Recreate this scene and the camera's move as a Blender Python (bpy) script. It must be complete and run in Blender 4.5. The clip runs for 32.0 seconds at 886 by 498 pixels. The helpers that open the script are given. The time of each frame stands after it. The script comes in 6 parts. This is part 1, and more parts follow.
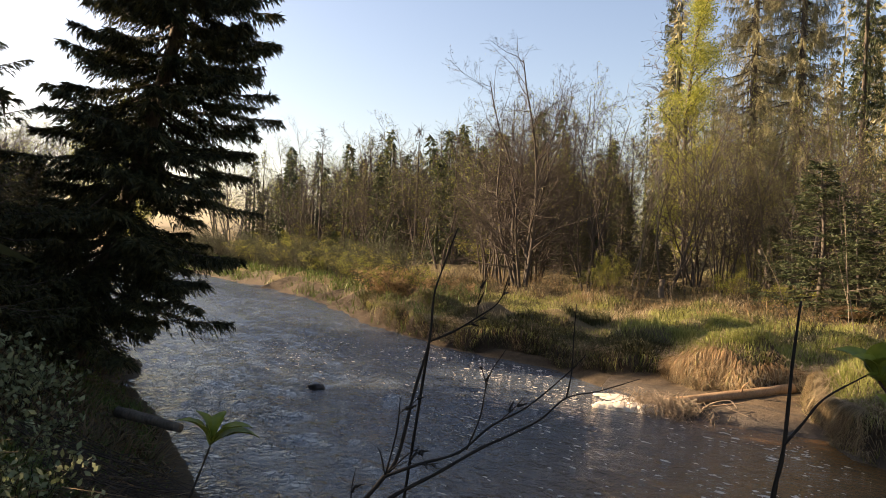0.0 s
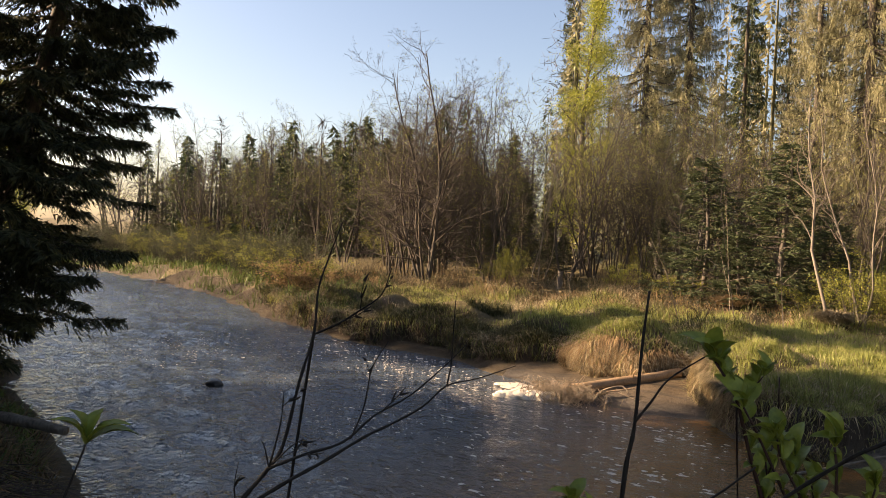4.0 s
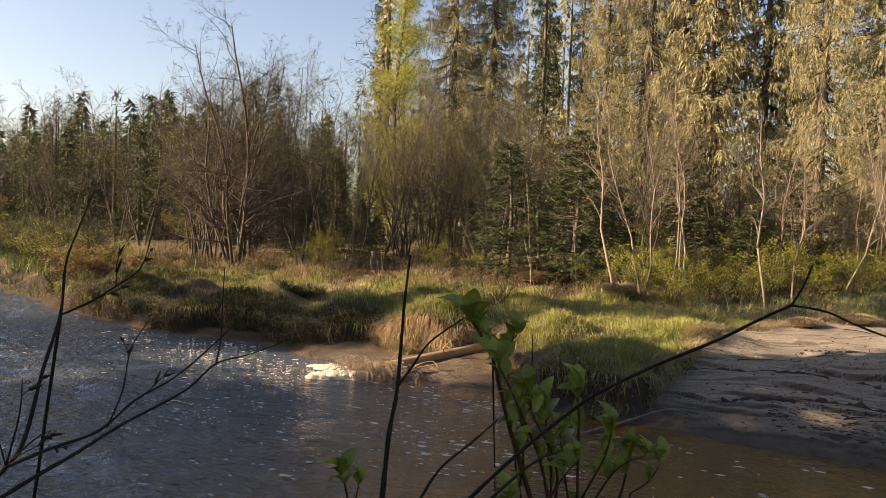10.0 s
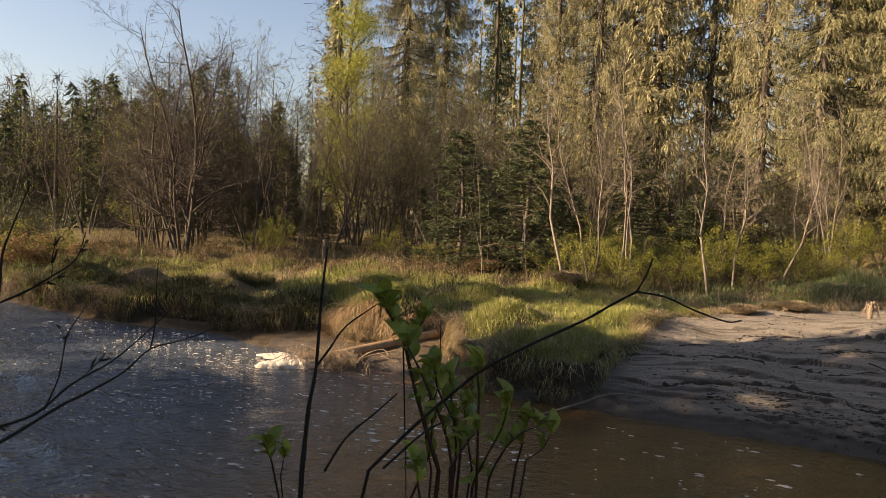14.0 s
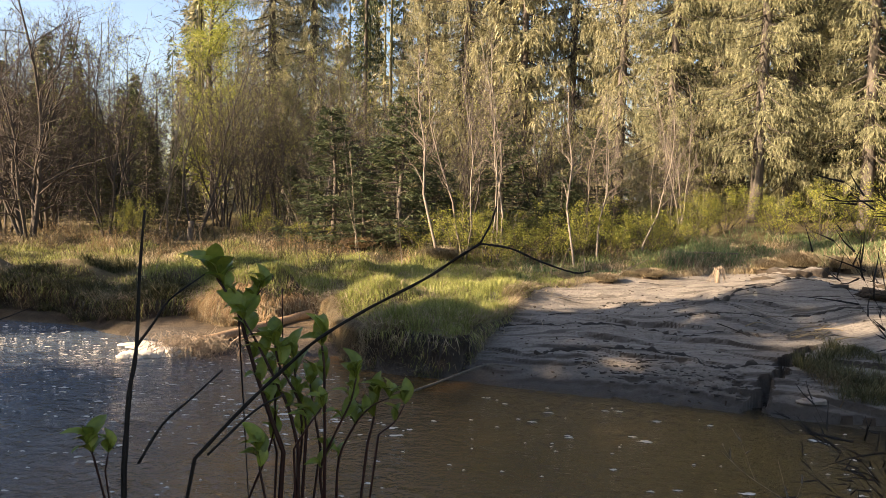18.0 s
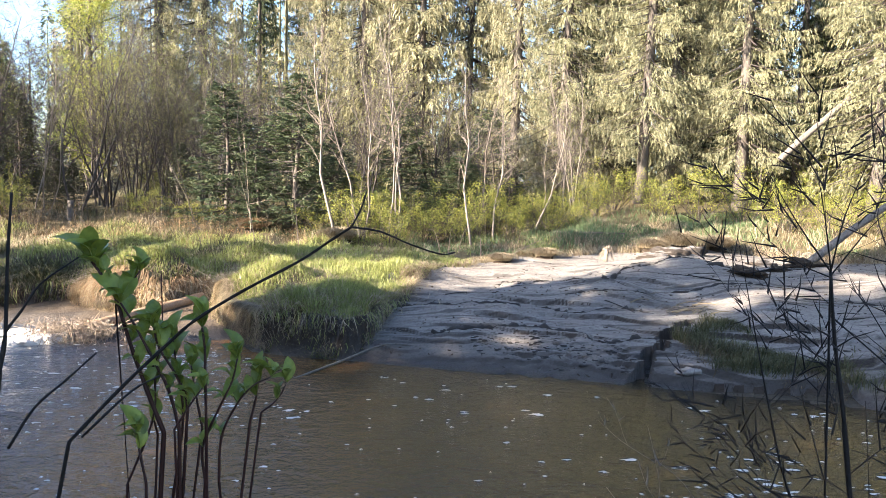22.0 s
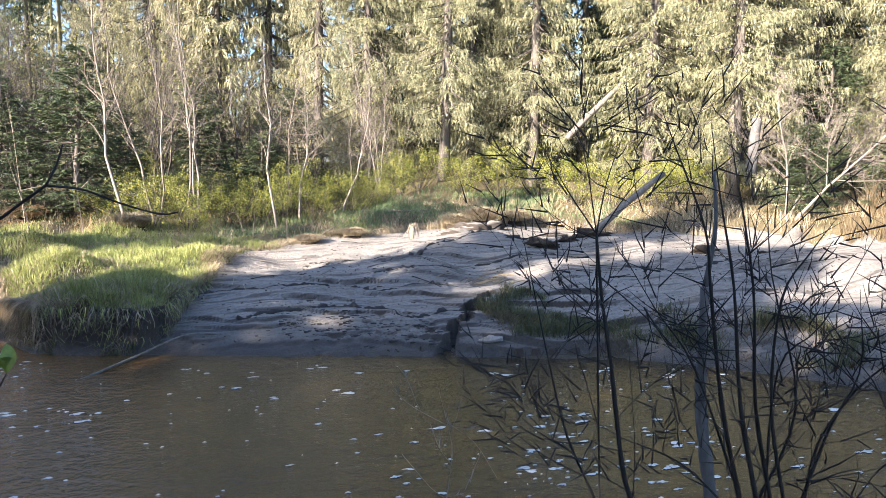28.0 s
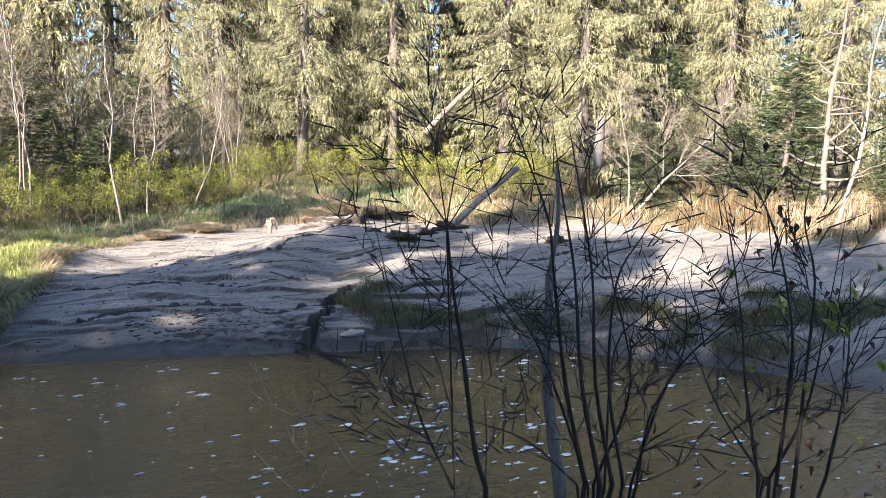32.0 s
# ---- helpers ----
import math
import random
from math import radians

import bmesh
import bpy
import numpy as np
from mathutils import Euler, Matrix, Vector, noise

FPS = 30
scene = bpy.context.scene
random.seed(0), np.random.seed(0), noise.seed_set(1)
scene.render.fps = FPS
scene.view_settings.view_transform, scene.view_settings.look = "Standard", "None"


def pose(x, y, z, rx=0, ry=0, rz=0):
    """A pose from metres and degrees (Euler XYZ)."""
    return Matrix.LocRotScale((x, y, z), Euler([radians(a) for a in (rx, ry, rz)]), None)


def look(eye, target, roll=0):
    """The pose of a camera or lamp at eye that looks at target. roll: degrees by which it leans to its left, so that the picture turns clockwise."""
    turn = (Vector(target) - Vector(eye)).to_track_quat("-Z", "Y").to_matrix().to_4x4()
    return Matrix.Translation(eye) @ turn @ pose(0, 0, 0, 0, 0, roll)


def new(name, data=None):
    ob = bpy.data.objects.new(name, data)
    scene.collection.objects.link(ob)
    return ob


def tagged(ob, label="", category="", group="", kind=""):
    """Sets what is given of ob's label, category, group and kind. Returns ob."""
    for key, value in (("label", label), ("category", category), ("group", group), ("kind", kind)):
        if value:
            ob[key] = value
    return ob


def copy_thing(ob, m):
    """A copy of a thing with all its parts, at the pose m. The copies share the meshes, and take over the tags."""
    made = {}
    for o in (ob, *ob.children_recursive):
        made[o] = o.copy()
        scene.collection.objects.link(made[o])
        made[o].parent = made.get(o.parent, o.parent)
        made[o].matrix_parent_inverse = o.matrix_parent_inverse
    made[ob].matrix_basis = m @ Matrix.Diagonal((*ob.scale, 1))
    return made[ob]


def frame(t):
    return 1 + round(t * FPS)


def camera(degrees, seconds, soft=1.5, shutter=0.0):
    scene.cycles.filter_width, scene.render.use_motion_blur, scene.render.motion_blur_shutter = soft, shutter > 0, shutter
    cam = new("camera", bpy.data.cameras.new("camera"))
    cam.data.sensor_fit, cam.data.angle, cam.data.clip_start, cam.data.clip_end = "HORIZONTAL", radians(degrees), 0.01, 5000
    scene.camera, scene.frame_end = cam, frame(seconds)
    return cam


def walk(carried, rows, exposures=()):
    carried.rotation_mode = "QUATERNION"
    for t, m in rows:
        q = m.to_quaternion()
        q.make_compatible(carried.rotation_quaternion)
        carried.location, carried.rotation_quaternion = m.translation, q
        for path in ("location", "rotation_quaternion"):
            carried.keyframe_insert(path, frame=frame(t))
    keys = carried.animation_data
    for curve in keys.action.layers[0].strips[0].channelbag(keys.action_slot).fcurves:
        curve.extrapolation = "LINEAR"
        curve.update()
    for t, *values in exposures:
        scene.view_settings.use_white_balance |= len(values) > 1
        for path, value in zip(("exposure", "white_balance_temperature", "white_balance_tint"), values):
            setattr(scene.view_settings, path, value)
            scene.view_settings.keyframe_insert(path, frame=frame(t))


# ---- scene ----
cam = camera(62.8, 32.0, 0.8)
EXPOSURES = [(0, 1.86, 7300, 20), (9, 1.83, 7300, 20), (13, 1.53, 7300, 20), (16, 1.73, 7200, 18), (18, 2.16, 6650, 17), (19, 2.64, 6100, 15), (22, 3.0, 5400, 15), (25, 3.02, 5150, 15), (32, 2.79, 5250, 16)]
PATH = [
    (0, (-0.298, 1.052, 2.843), (-1.608, 2.563, 2.812), 2.4),
    (0.5, (-0.281, 1.04, 2.846), (-1.562, 2.576, 2.811), 2.6),
    (1, (-0.27, 1.028, 2.849), (-1.531, 2.58, 2.815), 2.6),
    (1.5, (-0.277, 1.048, 2.847), (-1.511, 2.622, 2.813), 2.4),
    (2, (-0.273, 1.052, 2.847), (-1.482, 2.645, 2.814), 2.5),
    (2.5, (-0.266, 1.042, 2.85), (-1.444, 2.658, 2.814), 2.5),
    (3, (-0.266, 1.047, 2.846), (-1.415, 2.683, 2.806), 2.3),
    (3.5, (-0.258, 1.048, 2.847), (-1.387, 2.699, 2.807), 2.3),
    (5.5, (-0.237, 1.05, 2.846), (-1.225, 2.789, 2.807), 2.5),
    (6, (-0.227, 1.069, 2.83), (-1.182, 2.826, 2.793), 2.3),
    (6.5, (-0.227, 1.066, 2.841), (-1.138, 2.847, 2.796), 2.1),
    (7, (-0.211, 1.064, 2.843), (-1.073, 2.868, 2.797), 2.1),
    (7.5, (-0.22, 1.072, 2.84), (-1.058, 2.887, 2.791), 2.1),
    (8, (-0.222, 1.083, 2.837), (-1.022, 2.916, 2.787), 2.0),
    (8.5, (-0.214, 1.084, 2.836), (-0.972, 2.934, 2.784), 2.1),
    (9, (-0.175, 1.061, 2.837), (-0.894, 2.926, 2.773), 2.1),
    (9.5, (-0.206, 1.092, 2.832), (-0.894, 2.969, 2.76), 2.2),
    (10, (-0.205, 1.1, 2.83), (-0.85, 2.992, 2.758), 2.1),
    (10.5, (-0.188, 1.088, 2.832), (-0.799, 2.991, 2.762), 2.1),
    (11, (-0.174, 1.068, 2.834), (-0.77, 2.975, 2.759), 2.4),
    (11.5, (-0.172, 1.068, 2.837), (-0.75, 2.981, 2.761), 2.5),
    (12, (-0.159, 1.059, 2.837), (-0.728, 2.974, 2.759), 2.5),
    (12.5, (-0.153, 1.055, 2.836), (-0.709, 2.974, 2.751), 2.4),
    (13, (-0.158, 1.064, 2.835), (-0.694, 2.989, 2.747), 2.4),
    (13.5, (-0.124, 1.031, 2.841), (-0.656, 2.957, 2.749), 2.3),
    (15.5, (-0.155, 1.046, 2.833), (-0.572, 2.998, 2.709), 2.2),
    (16, (-0.139, 1.074, 2.824), (-0.504, 3.036, 2.693), 1.8),
    (16.5, (-0.128, 1.088, 2.821), (-0.442, 3.059, 2.684), 1.7),
    (17, (-0.112, 1.112, 2.816), (-0.381, 3.089, 2.674), 1.5),
    (17.5, (-0.103, 1.117, 2.813), (-0.328, 3.098, 2.667), 1.4),
    (18, (-0.104, 1.108, 2.816), (-0.287, 3.094, 2.668), 1.4),
    (18.5, (-0.096, 1.109, 2.814), (-0.246, 3.098, 2.668), 1.5),
    (19, (-0.107, 1.093, 2.821), (-0.229, 3.084, 2.672), 1.7),
    (19.5, (-0.101, 1.105, 2.819), (-0.181, 3.098, 2.667), 1.9),
    (20, (-0.09, 1.121, 2.812), (-0.117, 3.114, 2.647), 2.1),
    (20.5, (-0.077, 1.127, 2.802), (-0.06, 3.119, 2.624), 2.2),
    (21, (-0.079, 1.11, 2.815), (-0.023, 3.1, 2.628), 2.1),
    (21.5, (-0.08, 1.089, 2.819), (-0.001, 3.078, 2.629), 2.0),
    (22, (-0.078, 1.071, 2.822), (0.018, 3.059, 2.628), 1.9),
    (22.5, (-0.073, 1.064, 2.819), (0.06, 3.05, 2.621), 1.8),
    (23, (-0.062, 1.083, 2.809), (0.107, 3.066, 2.606), 1.7),
    (23.5, (-0.068, 1.049, 2.826), (0.152, 3.026, 2.62), 1.5),
    (24, (-0.064, 1.032, 2.829), (0.197, 3.004, 2.622), 1.3),
    (24.5, (-0.06, 1.04, 2.827), (0.25, 3.004, 2.616), 1.1),
    (25, (-0.054, 1.027, 2.822), (0.305, 2.983, 2.611), 1.0),
    (25.5, (-0.042, 1.067, 2.811), (0.361, 3.013, 2.589), 1.1),
    (27.5, (-0.005, 1.094, 2.797), (0.549, 3.001, 2.56), 1.1),
    (28, (-0.006, 1.085, 2.799), (0.599, 2.977, 2.566), 1.2),
    (28.5, (-0.007, 1.086, 2.796), (0.634, 2.966, 2.562), 1.2),
    (29, (-0.007, 1.08, 2.798), (0.703, 2.935, 2.561), 1.4),
    (29.5, (-0.005, 1.079, 2.797), (0.756, 2.914, 2.562), 1.5),
    (30, (0.0, 1.072, 2.798), (0.819, 2.882, 2.567), 1.5),
    (30.5, (0.006, 1.072, 2.796), (0.856, 2.866, 2.553), 1.6),
    (31, (0.007, 1.075, 2.794), (0.885, 2.855, 2.546), 1.7),
    (31.5, (0.013, 1.074, 2.787), (0.942, 2.829, 2.543), 1.8),
    (32, (0.018, 1.064, 2.789), (0.971, 2.806, 2.549), 1.6),
]
walk(cam, [(t, look(eye, target, roll)) for t, eye, target, roll in PATH], EXPOSURES)

# ---- world, sun, exposure ----
SUN_BEARING, SUN_HEIGHT = 246.0, 21.0
world = bpy.data.worlds.new("sky")
scene.world = world
world.use_nodes = True
wn = world.node_tree.nodes
sky = wn.new("ShaderNodeTexSky")
sky.sky_type, sky.sun_disc = "NISHITA", False
sky.sun_elevation, sky.sun_rotation = radians(SUN_HEIGHT), radians(SUN_BEARING)
sky.air_density, sky.dust_density, sky.ozone_density = 1.0, 1.6, 1.4
wn["Background"].inputs["Strength"].default_value = 0.068
world.node_tree.links.new(sky.outputs[0], wn["Background"].inputs["Color"])
sun_data = bpy.data.lights.new("sun", "SUN")
sun_data.energy, sun_data.angle, sun_data.color = 5.0, radians(0.6), (1.0, 0.78, 0.52)
sun = new("sun", sun_data)
sb, se = radians(SUN_BEARING), radians(SUN_HEIGHT)
sun.matrix_world = look((80 * math.sin(sb) * math.cos(se), 80 * math.cos(sb) * math.cos(se), 80 * math.sin(se)), (0, 0, 0))


# ---- materials ----
def material(name, low, high, rough=0.85, scale=6.0, spread=0.35, bump=0.0, bump_scale=40.0, thin=0.0, island=0.0, spec=0.3, per_thing=0.0, stretch=(1, 1, 1)):
    """Two colours mixed by noise at two sizes; thin: share of light let through; island, per_thing: brightness spread between pieces, things."""
    m = bpy.data.materials.new(name)
    m.use_nodes = True
    n, l = m.node_tree.nodes, m.node_tree.links
    p = n["Principled BSDF"]
    p.inputs["Roughness"].default_value = rough
    p.inputs["Specular IOR Level"].default_value = spec
    co = n.new("ShaderNodeTexCoord")
    mp = n.new("ShaderNodeMapping")
    mp.inputs["Scale"].default_value = stretch
    l.new(co.outputs["Object"], mp.inputs["Vector"])
    a, b = n.new("ShaderNodeTexNoise"), n.new("ShaderNodeTexNoise")
    a.inputs["Scale"].default_value, a.inputs["Detail"].default_value = scale, 4
    b.inputs["Scale"].default_value, b.inputs["Detail"].default_value = scale * 7.3, 3
    add = n.new("ShaderNodeMath")
    add.operation = "ADD"
    half = n.new("ShaderNodeMath")
    half.operation = "MULTIPLY"
    half.inputs[1].default_value = 0.5
    for k in (a, b):
        l.new(mp.outputs[0], k.inputs["Vector"])
    l.new(a.outputs[0], add.inputs[0])
    l.new(b.outputs[0], add.inputs[1])
    l.new(add.outputs[0], half.inputs[0])
    fac = half.outputs[0]
    if island or per_thing:
        geo = n.new("ShaderNodeNewGeometry").outputs["Random Per Island"] if island else n.new("ShaderNodeObjectInfo").outputs["Random"]
        mr = n.new("ShaderNodeMapRange")
        w = island or per_thing
        mr.inputs[3].default_value, mr.inputs[4].default_value = -w, w
        l.new(geo, mr.inputs[0])
        s2 = n.new("ShaderNodeMath")
        s2.operation = "ADD"
        l.new(fac, s2.inputs[0])
        l.new(mr.outputs[0], s2.inputs[1])
        fac = s2.outputs[0]
    ramp = n.new("ShaderNodeValToRGB")
    ramp.color_ramp.elements[0].position, ramp.color_ramp.elements[1].position = 0.5 - spread / 2, 0.5 + spread / 2
    ramp.color_ramp.elements[0].color, ramp.color_ramp.elements[1].color = (*low, 1), (*high, 1)
    l.new(fac, ramp.inputs[0])
    l.new(ramp.outputs[0], p.inputs["Base Color"])
    if bump:
        bn, bt = n.new("ShaderNodeBump"), n.new("ShaderNodeTexNoise")
        bt.inputs["Scale"].default_value, bt.inputs["Detail"].default_value = bump_scale, 5
        l.new(mp.outputs[0], bt.inputs["Vector"])
        bn.inputs["Strength"].default_value, bn.inputs["Distance"].default_value = 1.0, bump
        l.new(bt.outputs[0], bn.inputs["Height"])
        l.new(bn.outputs[0], p.inputs["Normal"])
    if thin:
        tr, mx = n.new("ShaderNodeBsdfTranslucent"), n.new("ShaderNodeMixShader")
        mx.inputs[0].default_value = thin
        l.new(ramp.outputs[0], tr.inputs[0])
        l.new(p.outputs[0], mx.inputs[1])
        l.new(tr.outputs[0], mx.inputs[2])
        l.new(mx.outputs[0], n["Material Output"].inputs["Surface"])
    return m


M = {}
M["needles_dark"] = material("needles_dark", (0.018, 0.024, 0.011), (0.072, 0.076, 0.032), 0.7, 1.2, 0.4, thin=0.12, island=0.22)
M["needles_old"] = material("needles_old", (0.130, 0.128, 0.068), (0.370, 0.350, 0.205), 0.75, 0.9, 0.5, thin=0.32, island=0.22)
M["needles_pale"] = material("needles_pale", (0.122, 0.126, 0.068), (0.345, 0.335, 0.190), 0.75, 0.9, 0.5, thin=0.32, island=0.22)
M["needles_green"] = material("needles_green", (0.024, 0.039, 0.017), (0.088, 0.110, 0.046), 0.7, 1.5, 0.4, thin=0.12, island=0.22)
M["bark_spruce"] = material("bark_spruce", (0.050, 0.043, 0.036), (0.150, 0.130, 0.108), 0.95, 5.0, 0.4, 0.012, 30, stretch=(1, 1, 0.35))
M["bark_alder"] = material("bark_alder", (0.032, 0.028, 0.024), (0.115, 0.100, 0.082), 0.9, 3.0, 0.5, 0.004, 40, stretch=(1, 1, 0.5))
M["bark_pale"] = material("bark_pale", (0.090, 0.078, 0.063), (0.250, 0.218, 0.175), 0.8, 4.0, 0.5, 0.003, 60)
M["twigs"] = material("twigs", (0.034, 0.029, 0.026), (0.100, 0.085, 0.071), 0.9, 1.0, 0.5)
M["twigs_grey"] = material("twigs_grey", (0.085, 0.072, 0.060), (0.230, 0.195, 0.155), 0.9, 1.0, 0.5)
# bark lowered to near black, so the near bank's shade is in the colour
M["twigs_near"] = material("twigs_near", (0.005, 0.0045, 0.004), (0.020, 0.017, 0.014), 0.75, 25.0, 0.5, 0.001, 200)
M["twigs_red"] = material("twigs_red", (0.014, 0.006, 0.005), (0.045, 0.016, 0.012), 0.5, 30.0, 0.5)
M["trunk_grey"] = material("trunk_grey", (0.040, 0.040, 0.040), (0.15, 0.145, 0.135), 0.9, 8.0, 0.5, 0.004, 40, stretch=(1, 1, 0.4))
M["dead_wood"] = material("dead_wood", (0.05, 0.043, 0.035), (0.215, 0.190, 0.155), 0.9, 5.0, 0.5, 0.02, 25, stretch=(1, 1, 0.3))
M["log_wood"] = material("log_wood", (0.16, 0.10, 0.055), (0.40, 0.28, 0.17), 0.8, 5.0, 0.5, 0.006, 30)
M["leaf_spring"] = material("leaf_spring", (0.125, 0.155, 0.020), (0.350, 0.365, 0.065), 0.6, 1.5, 0.5, thin=0.35, island=0.35)
M["leaf_bush"] = material("leaf_bush", (0.110, 0.132, 0.020), (0.310, 0.310, 0.060), 0.6, 1.5, 0.5, thin=0.3, island=0.35)
M["leaf_near"] = material("leaf_near", (0.105, 0.140, 0.018), (0.270, 0.310, 0.050), 0.4, 20.0, 0.5, thin=0.3, per_thing=0.2, spec=0.4)
M["leaf_dead"] = material("leaf_dead", (0.020, 0.012, 0.008), (0.060, 0.035, 0.022), 0.8, 20.0, 0.5, thin=0.1, island=0.2)
M["grass"] = material("grass", (0.150, 0.178, 0.044), (0.380, 0.395, 0.130), 0.6, 0.7, 0.5, thin=0.3, island=0.3)
M["grass_dark"] = material("grass_dark", (0.055, 0.095, 0.022), (0.150, 0.200, 0.055), 0.6, 0.7, 0.5, thin=0.25, island=0.3)
M["grass_dry"] = material("grass_dry", (0.200, 0.158, 0.095), (0.440, 0.370, 0.240), 0.8, 0.8, 0.5, thin=0.25, island=0.3)
M["grass_rust"] = material("grass_rust", (0.14, 0.092, 0.048), (0.36, 0.250, 0.135), 0.8, 0.8, 0.5, thin=0.25, island=0.3)
M["grass_blue"] = material("grass_blue", (0.075, 0.115, 0.045), (0.190, 0.240, 0.105), 0.6, 0.7, 0.5, thin=0.25, island=0.3)
M["herb_brown"] = material("herb_brown", (0.075, 0.056, 0.030), (0.210, 0.160, 0.085), 0.85, 0.8, 0.5, thin=0.2, island=0.3)
M["herb_dark"] = material("herb_dark", (0.045, 0.052, 0.020), (0.135, 0.130, 0.060), 0.8, 0.8, 0.5, thin=0.2, island=0.3)
# scrub leaves darkened and greyed: upstream shade and mist are in this colour
M["leaf_scrub_shade"] = material("leaf_scrub_shade", (0.030, 0.038, 0.020), (0.095, 0.102, 0.052), 0.7, 1.5, 0.5, thin=0.2, island=0.3)
M["leaf_pale"] = material("leaf_pale", (0.14, 0.18, 0.09), (0.33, 0.38, 0.22), 0.6, 2.0, 0.5, thin=0.25, island=0.3)
M["foam"] = material("foam", (0.46, 0.41, 0.33), (0.74, 0.69, 0.60), 0.9, 9.0, 0.6, 0.02, 30)
M["stone"] = material("stone", (0.13, 0.118, 0.10), (0.34, 0.30, 0.25), 0.85, 9.0, 0.5, 0.006, 40)
M["rock_wet"] = material("rock_wet", (0.012, 0.012, 0.012), (0.05, 0.05, 0.048), 0.35, 9.0, 0.5, 0.01, 20)
# wet earth of the clods; also the dark lines that imitate shade under silt ledges
M["wet_earth_shade"] = material("wet_earth_shade", (0.016, 0.014, 0.012), (0.055, 0.047, 0.038), 0.7, 9.0, 0.5, 0.008, 40)
M["root"] = material("root", (0.14, 0.110, 0.078), (0.36, 0.290, 0.210), 0.9, 6.0, 0.5)


# ---- geometry helpers ----
class Geo:
    """Collects points and faces of one mesh."""

    def __init__(self):
        self.v, self.f3, self.f4, self.n = [], [], [], 0

    def add(self, v, tris=None, quads=None):
        v = np.asarray(v, float).reshape(-1, 3)
        if tris is not None and len(tris):
            self.f3.append(np.asarray(tris, int) + self.n)
        if quads is not None and len(quads):
            self.f4.append(np.asarray(quads, int) + self.n)
        self.v.append(v)
        self.n += len(v)

    def mesh(self, name, mat, smooth=False):
        v = np.concatenate(self.v)
        f3 = np.concatenate(self.f3) if self.f3 else np.zeros((0, 3), int)
        f4 = np.concatenate(self.f4) if self.f4 else np.zeros((0, 4), int)
        me = bpy.data.meshes.new(name)
        me.vertices.add(len(v))
        me.vertices.foreach_set("co", v.ravel())
        me.loops.add(f3.size + f4.size)
        me.loops.foreach_set("vertex_index", np.r_[f3.ravel(), f4.ravel()])
        me.polygons.add(len(f3) + len(f4))
        starts = np.r_[np.arange(len(f3)) * 3, f3.size + np.arange(len(f4)) * 4]
        me.polygons.foreach_set("loop_start", starts)
        me.polygons.foreach_set("loop_total", np.r_[np.full(len(f3), 3), np.full(len(f4), 4)])
        if smooth:
            me.polygons.foreach_set("use_smooth", np.ones(len(f3) + len(f4), bool))
        me.update(calc_edges=True)
        me.materials.append(mat)
        return me


def unit(v):
    v = np.asarray(v, float)
    return v / np.maximum(np.linalg.norm(v, axis=-1, keepdims=True), 1e-9)


def prisms(geo, p0, p1, r0, r1, sides=3):
    """Tapered sticks from p0 to p1, all at once."""
    p0, p1 = np.asarray(p0, float).reshape(-1, 3), np.asarray(p1, float).reshape(-1, 3)
    if not len(p0):
        return
    d = unit(p1 - p0)
    ref = np.where(np.abs(d[:, 2:3]) > 0.9, [[1.0, 0, 0]], [[0, 0, 1.0]])
    a = unit(np.cross(d, ref))
    b = np.cross(d, a)
    ang = np.arange(sides) * 2 * np.pi / sides
    ring = np.cos(ang)[None, :, None] * a[:, None] + np.sin(ang)[None, :, None] * b[:, None]
    v = np.concatenate([p0[:, None] + ring * np.reshape(r0, (-1, 1, 1)), p1[:, None] + ring * np.reshape(r1, (-1, 1, 1))], 1)
    k = np.arange(sides)
    q = np.stack([k, (k + 1) % sides, sides + (k + 1) % sides, sides + k], 1)
    geo.add(v, quads=(q[None] + (np.arange(len(p0)) * 2 * sides)[:, None, None]).reshape(-1, 4))


def tube(geo, pts, radii, sides=8, cap=True, rough=0.0, rng=None):
    """One skin along a line of points."""
    pts = np.asarray(pts, float)
    d = unit(np.gradient(pts, axis=0))
    ref = np.array([0, 0, 1.0]) if abs(d[:, 2]).mean() < 0.8 else np.array([1.0, 0, 0])
    a = unit(np.cross(d, ref))
    b = np.cross(d, a)
    ang = np.arange(sides) * 2 * np.pi / sides
    rr = np.reshape(radii, (-1, 1, 1)) * np.ones((len(pts), sides, 1))
    if rough:
        rr = rr * (1 + rough * rng.standard_normal((len(pts), sides, 1)))
    v = pts[:, None] + (np.cos(ang)[None, :, None] * a[:, None] + np.sin(ang)[None, :, None] * b[:, None]) * rr
    k, m = np.arange(sides), len(pts)
    q = np.stack([k, (k + 1) % sides, sides + (k + 1) % sides, sides + k], 1)
    quads = (q[None] + (np.arange(m - 1) * sides)[:, None, None]).reshape(-1, 4)
    v = np.concatenate([v.reshape(-1, 3), pts[:1], pts[-1:]])
    tris = np.concatenate([np.stack([(k + 1) % sides, k, np.full(sides, m * sides)], 1), np.stack([(m - 1) * sides + k, (m - 1) * sides + (k + 1) % sides, np.full(sides, m * sides + 1)], 1)]) if cap else None
    geo.add(v, tris=tris, quads=quads)


